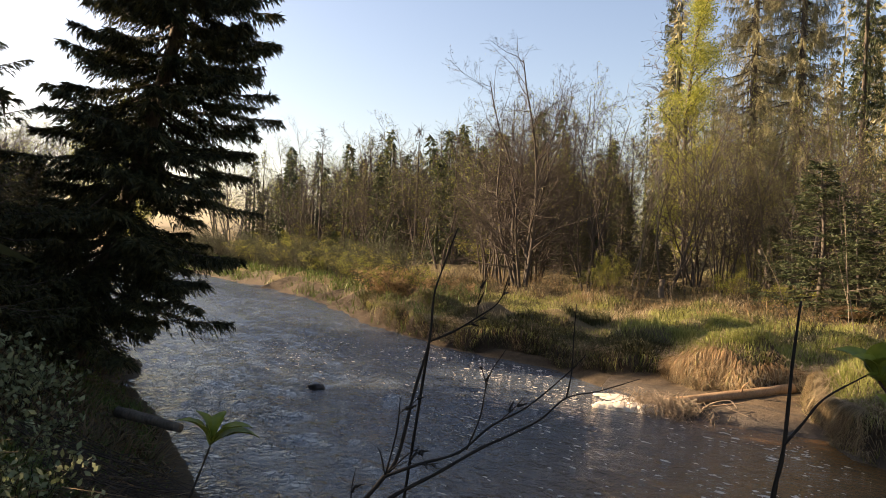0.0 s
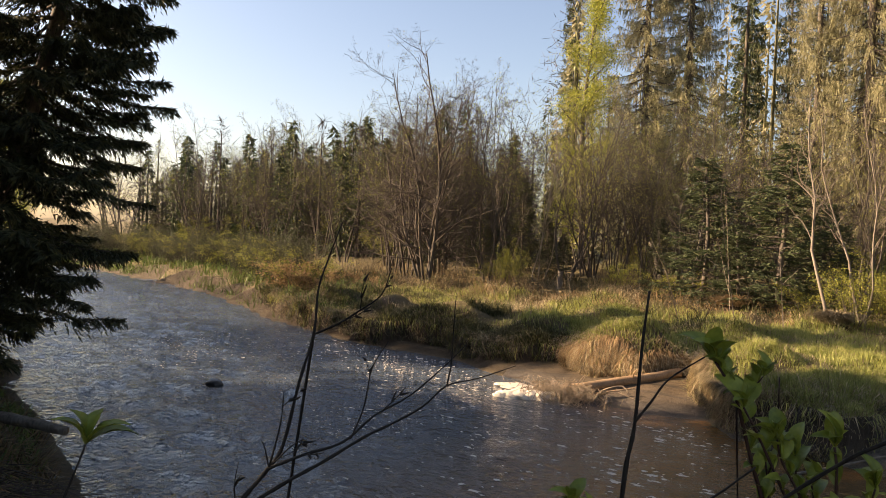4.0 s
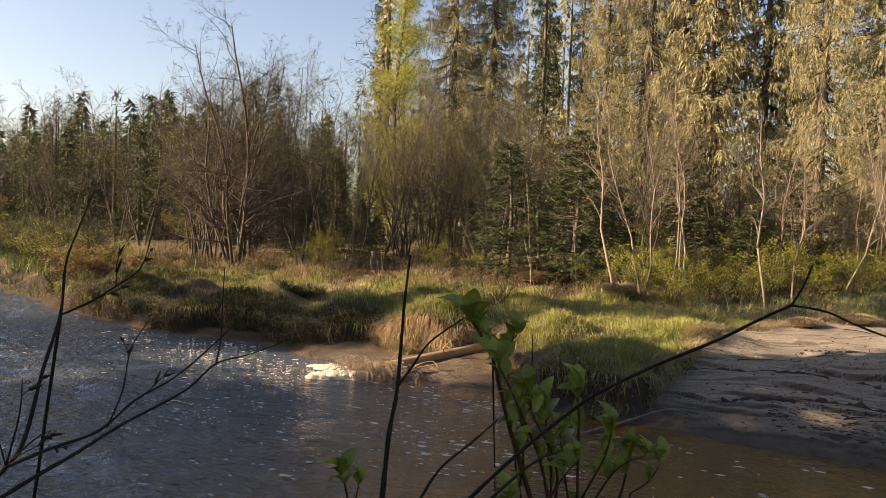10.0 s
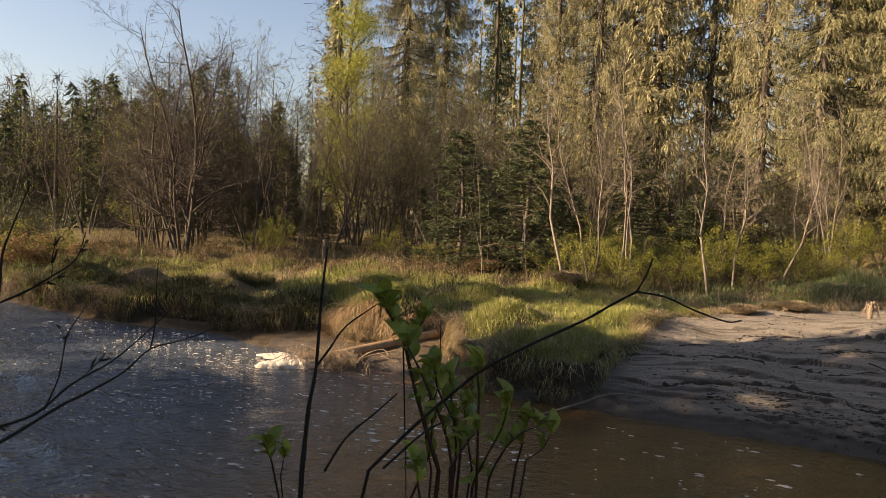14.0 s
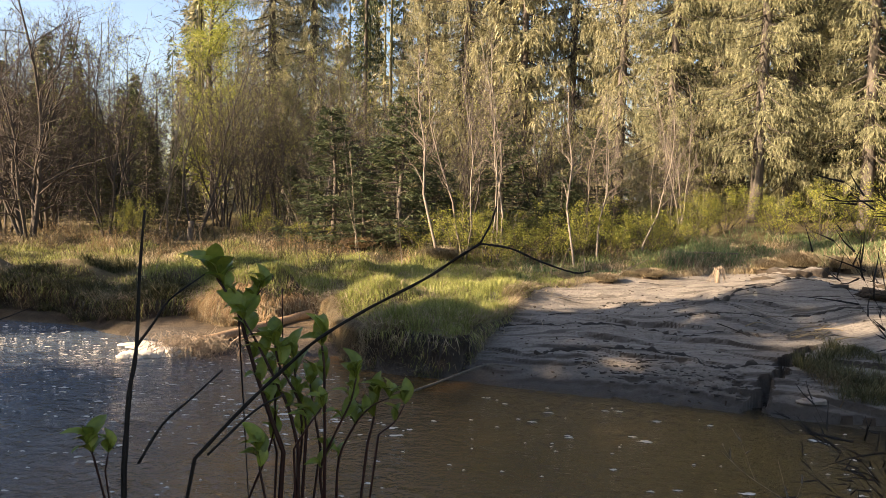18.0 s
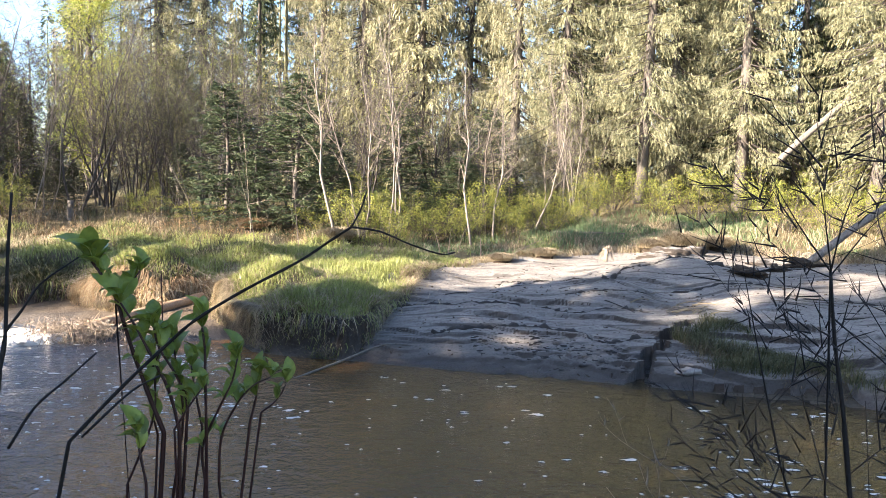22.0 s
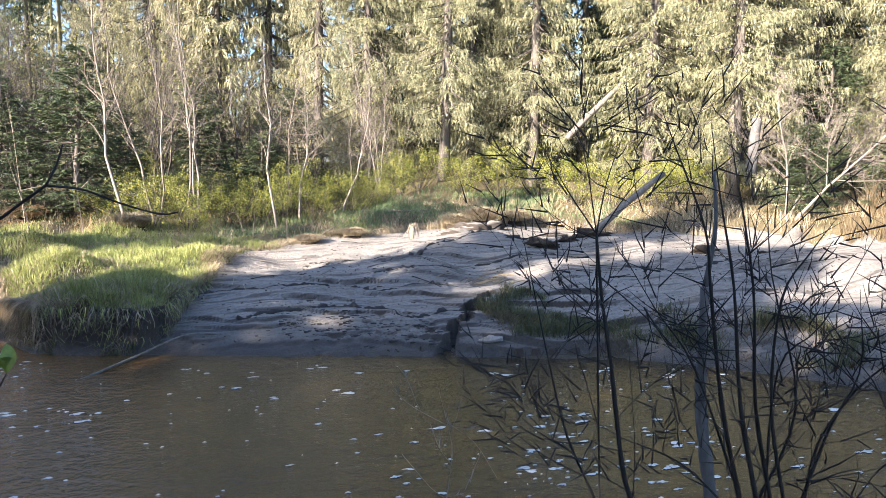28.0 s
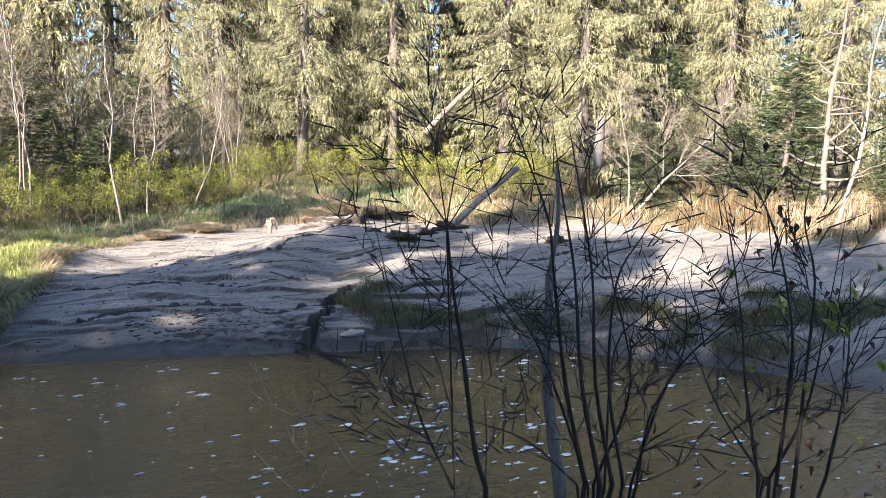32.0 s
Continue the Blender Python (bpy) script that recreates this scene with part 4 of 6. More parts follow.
bush = [bare_tree("bush", "leafing yellow-green willow bush at the wood's edge", "bush", 101 + k, 2.2, 9, 0.7, 0.02, (5, 3), "bark_alder", "twigs", "leaf_bush", 3600, 0.048, (20, 45), depth=3, bare=0.1, group="willow bushes") for k in range(2)]
rows = [(0, 1.2, 24.1, 0.9, 1.0), (1, 2.4, 24.3, 1.0, 1.1), (0, 3.8, 24.9, 0.9, 1.0), (1, 5.0, 24.4, 0.7, 0.9), (0, 7.3, 27.1, 0.95, 1.0), (1, 9.8, 25.2, 1.0, 1.1), (0, 10.6, 23.9, 0.9, 1.1), (1, 11.4, 22.6, 0.9, 1.0), (0, 12.2, 21.6, 0.85, 1.0), (1, 13.4, 20.9, 0.8, 1.1), (0, 14.4, 21.6, 0.9, 1.0), (1, 6.2, 26.0, 0.8, 1.0), (0, -1.5, 21.4, 0.9, 0.9), (1, -0.6, 21.0, 0.75, 0.8), (0, 15.6, 22.3, 0.9, 1.0), (1, 8.6, 25.8, 0.8, 1.0), (0, -11.9, 23.2, 0.9, 0.5), (1, -12.2, 23.0, 0.8, 0.4), (0, 0.2, 25.4, 0.8, 1.0), (1, -23.5, 22.6, 0.9, 1.3), (0, -20.0, 19.8, 0.8, 1.2), (1, -27.5, 24.0, 0.9, 1.3), (0, -17.4, 19.0, 0.7, 1.1), (1, -32.0, 25.5, 1.0, 1.5), (0, -37.0, 26.5, 1.0, 1.6), (0, -2.6, 22.0, 0.55, 0.8), (1, 0.4, 22.6, 0.6, 0.8), (0, 1.6, 23.2, 0.7, 0.9), (1, 3.0, 23.6, 0.75, 0.9), (0, 4.4, 23.8, 0.7, 0.9), (1, -0.8, 23.6, 0.8, 0.9), (1, -8.6, 25.2, 0.55, 0.9), (0, -6.4, 23.6, 0.5, 0.8), (1, -13.0, 24.0, 0.5, 0.8), (0, -9.8, 31.0, 1.2, 1.3), (1, -2.0, 30.0, 1.1, 1.4), (0, 3.5, 31.5, 1.1, 1.4), (1, 20.0, 24.5, 1.1, 1.4), (0, 24.0, 22.0, 1.1, 1.4), (1, 16.0, 27.5, 1.0, 1.4), (0, -24.5, 32.5, 1.1, 1.5), (1, -33.0, 37.5, 1.3, 1.6), (0, -40.0, 37.0, 1.3, 1.6), (1, -46.0, 37.0, 1.3, 1.6)]
plant(bush, rows, 5)


scrub = [bare_tree("bank_willow", "willow scrub crowding the upstream bank, dull grey-green with shade painted in", "bush", 105 + k, 2.0, 10, 0.75, 0.018, (6, 4), "bark_alder", "twigs", "leaf_scrub_shade", 2600, 0.06, (20, 50), depth=3, bare=0.05, group="willow scrub upstream") for k in range(2)]
rs = random.Random(33)
rows = []
for k in range(30):
    f = (k + rs.uniform(-0.3, 0.3)) / 30
    x = -18.6 - 34 * f
    rows.append((k % 2, x, 0.55 + np.interp(x, (-50, -35, -24, -17.6), (28.3, 24.6, 21.3, 17.55)) + rs.uniform(0.2, 1.6), rs.uniform(0.7, 1.1), rs.uniform(0.9, 1.3)))
plant(scrub, rows, 6)

patch_at = lambda x, y: float(rough2(np.array([x]), np.array([y]), 2.2)[0])
RUSTY = ((-17.6, 18.6, 0.9), (-16.6, 18.8, 0.8), (-18.6, 19.4, 1.0), (-15.6, 19.6, 0.6))


# the far woods behind all: many spruces and bare crowns, too far to tell apart
def far_wood(name, label, seed, spots, mat, size, cone, per):
    rng = np.random.default_rng(seed)
    g = Geo()
    for x, y, h in spots:
        z0 = height(x, y)
        k = rng.uniform(0.02, 1, per) ** 1.2
        a = rng.uniform(0, 6.283, per)
        w = h * cone * ((1 - k) * 0.9 + 0.05) * np.sqrt(rng.uniform(0.1, 1, per)) if cone < 0.3 else h * 0.22 * np.sin(np.pi * (0.15 + 0.85 * k)) * np.sqrt(rng.uniform(0, 1, per))
        pos = np.stack([x + w * np.cos(a), y + w * np.sin(a), z0 + h * k], 1)
        d = np.stack([np.cos(a), np.sin(a), rng.normal(-0.5, 0.5, per)], 1) if cone < 0.3 else rng.standard_normal((per, 3)) + [0, 0, 0.4]
        shards(g, pos, d, size * rng.uniform(0.6, 1.5, per), size * (0.4 if cone < 0.3 else 0.06), rng, True)
        prisms(g, [(x, y, z0 - 0.3)], [(x, y, z0 + h * 0.9)], [0.16], [0.03], 5)
    return tagged(new(name, g.mesh(name, M[mat])), label, "forest", kind="stuff")


def height(x, y):
    return float(land(np.array([x]), np.array([y]))[0])


rw = random.Random(12)
spots = {"dark": [], "old": [], "bare": []}
for k in range(420):
    a, r = radians(rw.uniform(-78, 100)), rw.uniform(42, 85)
    x, y = r * math.sin(a), r * math.cos(a)
    if away(TERRACE, np.array([x]), np.array([y]))[0] < (9 if a > -0.55 else 14):
        continue
    spots["bare" if rw.random() < (0.6 if a < -0.4 else 0.2) else "dark" if rw.random() < 0.45 else "old"].append((x, y, rw.uniform(6, 9.5) if a < -0.45 else rw.uniform(13, 20)))
for k in range(430):
    a, r = radians(rw.uniform(-78, -26)), rw.uniform(45, 75)
    x, y = r * math.sin(a), r * math.cos(a)
    if away(TERRACE, np.array([x]), np.array([y]))[0] > 10:
        spots["bare" if rw.random() < 0.6 else "dark"].append((x, y, rw.uniform(5.5, 9.5)))
for k in range(90):
    x, y = rw.uniform(2, 40), rw.uniform(30, 50)
    if y > 47 - 0.55 * max(x, 0) and away(TERRACE, np.array([x]), np.array([y]))[0] > 9:
        spots["dark" if rw.random() < 0.6 else "old"].append((x, y, rw.uniform(10, 18)))
for k in range(150):
    x = rw.uniform(-95, -27)
    y = 8.0 - 0.30 * (x + 20) - rw.uniform(2.0, 30.0)
    if away(WATER, np.array([x]), np.array([y]))[0] < -2.5:
        spots["bare" if rw.random() < 0.6 else "dark"].append((x, y, rw.uniform(5, 9)))
far_wood("far_spruces", "dark spruces deep in the far wood", 401, spots["dark"], "needles_green", 0.42, 0.15, 600)
far_wood("far_old_spruces", "pale old spruces deep in the far wood", 402, spots["old"], "needles_old", 0.42, 0.13, 600)
far_wood("far_birches", "birches in first yellow-green leaf deep in the far wood", 404, spots["bare"][::2], "leaf_spring", 0.30, 0.5, 500)
far_wood("far_alders", "bare alders deep in the far wood", 403, spots["bare"], "twigs", 0.65, 0.5, 600)


# brushwood between the trunks: thin bare stems
def brush(name, label, seed, n, where, tall_, mat, width):
    rng = np.random.default_rng(seed)
    g = Geo()
    x, y = where(rng, n)
    ok = away(TERRACE, x, y) > 3.5
    x, y = x[ok], y[ok]
    p = np.stack([x, y, land(x, y) - 0.05], 1)
    h = tall_ * rng.uniform(0.4, 1.2, len(x))
    d = np.stack([rng.normal(0, 0.22, len(x)), rng.normal(0, 0.22, len(x)), np.ones(len(x))], 1)
    shards(g, p, d, h, width, rng, True)
    for k in range(4):
        q = p + unit(d) * (h * rng.uniform(0.25, 0.85, len(x)))[:, None]
        shards(g, q, unit(d) + 0.55 * rng.standard_normal(q.shape), h * rng.uniform(0.15, 0.4, len(x)), width * 0.6, rng, True)
    return tagged(new(name, g.mesh(name, M[mat])), label, "brushwood", kind="stuff")


brush("brushwood", "brown tangle of bare brush under the alders", 411, 1300, lambda r, n: (r.uniform(-30, 8, n), r.uniform(22, 36, n)), 2.0, "twigs", 0.014)
brush("pale_brushwood", "grey bare saplings between the spruces", 412, 130, lambda r, n: (r.uniform(-6, 28, n), r.uniform(17, 34, n)), 3.2, "twigs_grey", 0.024)
brush("low_brush", "rusty low shrubs at the wood's edge", 413, 1500, lambda r, n: (r.uniform(-26, 3, n), r.uniform(19, 27, n)), 0.6, "herb_brown", 0.016)


# low brown bushes along the back of the meadow
low = bare_tree("low_bush", "low brown leafless bush with withered leaves", "bush", 151, 0.9, 7, 0.9, 0.012, (5, 3), "bark_alder", "twigs", "herb_brown", 260, 0.06, (25, 55), depth=3, bare=0.1, group="low bushes on the far bank")
rb, count = random.Random(21), 0
while count < 46:
    x, y = rb.uniform(-21, 4), rb.uniform(16, 27)
    d = float(away(TERRACE, np.array([x]), np.array([y]))[0])
    if 2.6 < d < 8 and patch_at(x + 11, y) > 0.1:
        s = rb.uniform(0.5, 1.1)
        stand(low, x, y, rb.uniform(0, 360), s, s * rb.uniform(0.9, 1.4), first=count == 0)
        count += 1
rusty = bare_tree("rust_bush", "dense rusty bush leaning over the bank", "bush", 152, 1.5, 10, 0.9, 0.016, (7, 5), "bark_alder", "grass_rust", "grass_rust", 900, 0.08, (25, 55), depth=3, bare=0.05, thin=0.012, group="rusty bushes on the far bank")
for k, (x, y, s) in enumerate(RUSTY):
    stand(rusty, x, y, k * 81, s, s * 1.2, first=k == 0)


# ---- grass ----
def scatter(rng, n, x0, x1, y0, y1, keep):
    x, y = rng.uniform(x0, x1, n), rng.uniform(y0, y1, n)
    ok = keep(x, y, rng.uniform(0, 1, n))
    x, y = x[ok], y[ok]
    return np.stack([x, y, land(x, y) - 0.01], 1)


rng = np.random.default_rng(200)


def tuft(name, label, pts, lo, hi, width, lean, mat, clump=0.65):
    """Blades on the given points, taller and shorter by clumps."""
    g = Geo()
    n = len(pts)
    size = 1 + clump * rough2(pts[:, 0], pts[:, 1], 0.28) + clump * rough2(pts[:, 0] + 7, pts[:, 1], 0.9)
    blades(g, pts, rng.uniform(lo, hi, n) * np.clip(size, 0.35, 2), width * rng.uniform(0.6, 1.3, n), lean * rng.uniform(0.3, 1.7, n), rng)
    return tagged(new(name, g.mesh(name, M[mat])), label, "grass", kind="stuff")


on = edge
patch = lambda x, y, s: rough2(x, y, s) + 0.5 * rough2(x + 5, y, s * 0.35)
tuft("meadow_grass", "fresh green meadow grass on the sunlit far bank", scatter(rng, 260000, -18, 4, 12, 24, lambda x, y, u: (on(x, y) > 0.02) & (on(x, y) < 6.0 + 1.5 * rough2(x, y, 2)) & (u < 0.22 + 0.95 * patch(x, y, 1.5)) & (u < np.exp(-on(x, y) / 9))), 0.08, 0.22, 0.012, 0.6, "grass")
tuft("dry_grass", "straw-coloured dead grass lying among the green", scatter(rng, 150000, -18, 9, 12, 26, lambda x, y, u: (on(x, y) > -0.05) & (u < 0.20 + 0.7 * patch(x + 9, y, 1.3))), 0.08, 0.28, 0.014, 1.3, "grass_dry")
tuft("rust_grass", "rusty dead sedge below the alders", scatter(rng, 90000, -24, 4, 17, 29, lambda x, y, u: (on(x, y) > 3.5) & (on(x, y) < 11) & (u < -0.15 + 0.9 * patch(x, y, 1.3))), 0.10, 0.36, 0.014, 0.8, "grass_rust")
tuft("brown_herbs", "dull brown herbs and dead stalks on the bank", scatter(rng, 90000, -20, 6, 15, 29, lambda x, y, u: (on(x, y) > 2.0) & (on(x, y) < 12) & (u < 0.15 + 0.6 * patch(x + 30, y, 1.4))), 0.10, 0.34, 0.016, 1.0, "herb_dark")
tuft("bank_grass", "tall straw-coloured reed grass on the sunny slope", scatter(rng, 90000, 8, 26, 2, 24, lambda x, y, u: (on(x, y) > 0.1) & (on(x, y) < 7) & (u < 0.35 + 0.5 * patch(x, y, 1.2))), 0.12, 0.42, 0.015, 0.9, "grass_dry")
tuft("reed_grass", "tall straw-coloured reeds on the sunny slope", scatter(rng, 42000, 14.5, 23, 9, 18, lambda x, y, u: (on(x, y) > 0.1) & (on(x, y) < 6) & ((np.hypot(x - 16.4, y - 15.2) < 1.3 + 0.4 * rough2(x, y, 0.7)) | (patch(x, y, 1.6) > 0.45))), 0.4, 0.95, 0.012, 0.35, "herb_brown")
tuft("back_grass", "short green grass at the back of the mud flat", scatter(rng, 110000, 0, 13, 17.5, 26, lambda x, y, u: (on(x, y) > 0.1) & (on(x, y) < 4.5) & (x < 12) & (u < 0.45 + 0.5 * patch(x, y, 1.7))), 0.08, 0.24, 0.015, 0.5, "grass_blue")
tuft("river_grass", "dull green grass patch at the river's edge", scatter(rng, 230000, 3.6, 12.5, 7.5, 14.2, lambda x, y, u: (away(WATER, x, y) < -0.3) & (y + 0.53 * x < 15.0 + 0.9 * rough2(x, y, 0.9)) & (x > 4.25) & (u < 0.25 + 0.75 * patch(x, y, 0.7))), 0.10, 0.30, 0.009, 0.9, "herb_dark", 0.7)
tuft("river_straw", "dead straw among the grass at the river's edge", scatter(rng, 60000, 3.6, 12.5, 7.5, 14.2, lambda x, y, u: (away(WATER, x, y) < -0.2) & (y + 0.53 * x < 15.3 + 0.9 * rough2(x, y, 0.9)) & (x > 4.2) & (u < 0.15 + 0.6 * patch(x + 8, y, 0.7))), 0.06, 0.22, 0.009, 1.6, "herb_brown", 0.6)
tuft("near_grass", "shaded grass and herbs on the near bank", scatter(rng, 90000, -17, -3, 1, 9.5, lambda x, y, u: (away(WATER, x, y) < -0.2) & (u < 0.35 + 0.6 * patch(x, y, 0.8))), 0.06, 0.22, 0.016, 0.9, "grass_dark")
tuft("far_grass", "pale grass along the upstream banks", scatter(rng, 60000, -60, -16, 12, 40, lambda x, y, u: (away(WATER, x, y) < -0.1) & (away(WATER, x, y) > -6) & (u < 0.2 + 0.6 * rough2(x, y, 2))), 0.15, 0.4, 0.025, 0.6, "herb_dark")
tuft("far_herbs", "green herbs along the upstream banks", scatter(rng, 120000, -60, -14, 12, 40, lambda x, y, u: (away(WATER, x, y) < -0.05) & (away(WATER, x, y) > -3.5) & (u < 0.6 + 0.6 * rough2(x + 20, y, 2.4))), 0.15, 0.5, 0.03, 0.7, "grass_dark")

tuft("mound_grass", "short dense bright green grass on the sunlit mound", scatter(rng, 190000, -6.6, 2.5, 12, 19.5, lambda x, y, u: (on(x, y) > 0.12) & (on(x, y) < 4.0) & (u < 0.55 + 0.9 * patch(x, y, 0.6))), 0.08, 0.22, 0.010, 0.38, "grass", 0.6)
tuft("mound_thatch", "flattened straw between the green blades of the mound", scatter(rng, 60000, -6, 2.5, 12, 19.5, lambda x, y, u: (on(x, y) > -0.02) & (on(x, y) < 4.0) & (u < 0.40 + 0.9 * patch(x + 4, y, 0.6))), 0.08, 0.20, 0.009, 1.2, "grass_dry", 0.5)

# matted straw hanging over the terrace's cut edge
pts = scatter(rng, 260000, -18, 13, 12, 22, lambda x, y, u: (np.abs(on(x, y) - 0.12) < 0.2) & (u < 0.35 + 0.7 * patch(x, y, 1.1)))
ex = away(TERRACE, pts[:, 0] + 0.05, pts[:, 1]) - away(TERRACE, pts[:, 0] - 0.05, pts[:, 1])
ey = away(TERRACE, pts[:, 0], pts[:, 1] + 0.05) - away(TERRACE, pts[:, 0], pts[:, 1] - 0.05)
g = Geo()
n = len(pts)
blades(g, pts + [0, 0, 0.02], rng.uniform(0.12, 0.34, n), 0.013 * rng.uniform(0.6, 1.3, n), rng.uniform(0.8, 2.2, n), rng, np.arctan2(-ey, -ex) - np.pi / 2 + 0.5 * rng.standard_normal(n))
tagged(new("edge_straw", g.mesh("edge_straw", M["grass_dry"])), "matted dead straw hanging over the cut bank", "grass", kind="stuff")

pts = scatter(rng, 200000, -20, -6.5, 14.5, 20, lambda x, y, u: (on(x, y) > -0.10) & (on(x, y) < 0.7) & (u < 0.35 + 0.6 * patch(x + 3, y, 0.9)))
tuft("bank_herbs", "dark green and brown herbs on the steep cut bank", pts, 0.12, 0.34, 0.016, 1.3, "herb_dark", 0.6)
pts = scatter(rng, 70000, -19, -8, 15.5, 22, lambda x, y, u: (on(x, y) > 0.4) & (on(x, y) < 4.0) & (patch(x + 13, y, 1.3) > 0.25) & (u < 0.8))
tuft("dull_herbs", "dull grey-green herbs in hollows of the bank", pts, 0.12, 0.36, 0.018, 1.0, "herb_dark", 0.6)

pts = scatter(rng, 60000, -4.2, 1.0, 12, 17.5, lambda x, y, u: (on(x, y) > -0.10) & (on(x, y) < 0.3) & (u < 0.75 + 0.5 * patch(x, y, 0.7)))
tuft("mound_skirt", "long green grass drooping down the mound's sides", pts[::2], 0.06, 0.18, 0.009, 1.3, "grass", 0.5)
tuft("mound_straw", "dead straw clinging to the mound's cut sides", pts[1::2], 0.06, 0.20, 0.009, 1.8, "herb_brown", 0.5)


def fringe(name, label, n, x0, x1, y0, y1, lo, hi, drop, width, mat):
    """Strands rooted at the terrace's lip, falling over its face."""
    p = scatter(rng, n, x0, x1, y0, y1, lambda x, y, u: (on(x, y) > lo) & (on(x, y) < hi) & (u < 0.7 + 0.6 * patch(x + 3, y, 0.6)))
    ex = on(p[:, 0] + 0.04, p[:, 1]) - on(p[:, 0] - 0.04, p[:, 1])
    ey = on(p[:, 0], p[:, 1] + 0.04) - on(p[:, 0], p[:, 1] - 0.04)
    out = -unit(np.stack([ex, ey, 0 * ex], 1))
    m = len(p)
    out = unit(out + 0.45 * rng.standard_normal((m, 3)) * [1, 1, 0])
    far_ = on(p[:, 0], p[:, 1])[:, None] + rng.uniform(0.05, 0.13, (m, 1))
    knee = p + out * far_ * 0.7 + [0, 0, 0.05]
    turn_ = p + out * far_ + [0, 0, -0.02]
    tip = turn_ + out * rng.uniform(-0.02, 0.07, (m, 1)) - np.array([0, 0, 1.0]) * (drop * rng.uniform(0.25, 1.15, (m, 1)))
    sway = 0.8 * rough2(p[:, 0], p[:, 1], 0.22) + 0.35 * rng.standard_normal(m)
    tip = tip + np.stack([-out[:, 1], out[:, 0], 0 * sway], 1) * (drop * 0.55 * sway)[:, None]
    tip[:, 2] = np.maximum(tip[:, 2], 0.03)
    g = Geo()
    wid = width * rng.uniform(0.6, 1.3, m)
    flat = np.stack([-out[:, 1], out[:, 0], 0 * wid], 1) * wid[:, None]
    flat = flat * np.where(np.arange(m) % 2, 1, 0.7)[:, None] + out * 0.4 * wid[:, None]
    v = np.stack([p - flat, p + flat, knee - flat, knee + flat, turn_ - flat, turn_ + flat, tip], 1)
    k = np.arange(m)[:, None] * 7
    g.add(v, tris=k + np.array([[4, 5, 6]]), quads=np.concatenate([k + np.array([[0, 1, 3, 2]]), k + np.array([[2, 3, 5, 4]])]))
    return tagged(new(name, g.mesh(name, M[mat])), label, "roots", kind="stuff")


fringe("hanging_roots", "dark roots hanging down the undercut bank", 34000, -4.6, 1.6, 11.8, 18, -0.02, 0.14, 0.48, 0.0045, "twigs")
fringe("hanging_straw", "dead straw hanging from the lip of the mound", 26000, -4.6, 2.5, 11.8, 19, -0.02, 0.16, 0.19, 0.0045, "grass_dry")
fringe("hanging_grass", "green grass drooping over the lip of the mound", 26000, -4.6, 1.6, 11.8, 18, -0.02, 0.16, 0.15, 0.005, "grass")
fringe("bank_roots", "dark roots and dead stalks hanging down the cut bank", 60000, -19, -4.6, 13.5, 20, -0.02, 0.16, 0.42, 0.007, "twigs")
fringe("bank_straw", "straw hanging down the cut bank", 20000, -19, -4.6, 13.5, 20, -0.02, 0.18, 0.30, 0.006, "grass_rust")
fringe("bank_grass_lip", "green grass drooping over the cut bank", 34000, -19, -4.6, 13.5, 20, -0.02, 0.2, 0.22, 0.007, "grass")
fringe("back_straw", "dead straw hanging over the back bank of the flat", 60000, 1.5, 14, 17, 22.5, -0.02, 0.3, 0.30, 0.006, "grass_dry")

fringe("straw_drape", "tan dead straw drooping thickly from the tussock over the log", 26000, -6.3, -3.9, 13.8, 16, -0.02, 0.20, 0.42, 0.006, "grass_dry")
fringe("rust_drape", "rusty dead straw under the tussock's tan straw", 26000, -6.3, -3.9, 13.8, 16, -0.02, 0.26, 0.36, 0.006, "grass_rust")
fringe("mound_drape", "tan dead straw drooping from the mound's sunlit face", 30000, -3.8, -2.3, 12.2, 15.5, -0.02, 0.30, 0.36, 0.006, "grass_dry")

pts = scatter(rng, 60000, -16, -4, 1.5, 9.5, lambda x, y, u: (away(WATER, x, y) < -0.1) & (u < 0.3 + 0.6 * patch(x + 50, y, 0.7)))
g = Geo()
n = 520
p = np.stack([rng.normal(-6.6, 0.75, n), rng.normal(3.95, 0.35, n), np.zeros(n)], 1)
a = rng.normal(0.45, 0.8, n)
q = p + np.stack([np.cos(a), np.sin(a), 0 * a], 1) * rng.uniform(0.25, 1.1, (n, 1))
lift = rng.uniform(0.0, 0.28, n)
p[:, 2], q[:, 2] = land(p[:, 0], p[:, 1]) + lift, np.maximum(land(q[:, 0], q[:, 1]), 0.1) + lift + rng.normal(0, 0.08, n)
mid = (p + q) / 2 + rng.normal(0, 0.06, (n, 3))
wide_ = rng.uniform(0.002, 0.007, n)
prisms(g, p, mid, wide_, wide_ * 0.8, 4)
prisms(g, mid, q, wide_ * 0.8, wide_ * 0.4, 4)
tagged(new("brush_pile", g.mesh("brush_pile", M["twigs"])), "tangle of dead brown branches on the near bank", "brushwood", kind="stuff")
tuft("bank_litter", "dead leaves and twigs littering the near bank", pts, 0.08, 0.3, 0.02, 2.2, "herb_brown", 0.5)
g = Geo()
x, y = rng.uniform(-0.4, 13, 2200), rng.uniform(10.4, 20, 2200)
ok = (on(x, y) < -0.1) & (away(WATER, x, y) < -0.15) & (rng.uniform(0, 1, 2200) < 0.25 + 0.6 * patch(x * 0.6, y * 1.6, 0.9))
p = np.stack([x[ok], y[ok], land(x[ok], y[ok]) + 0.006], 1)
a, s = rng.uniform(0, 6.28, len(p)), rng.uniform(0.012, 0.06, len(p))
q = p + np.stack([s * np.cos(a), s * np.sin(a), 0 * s], 1)
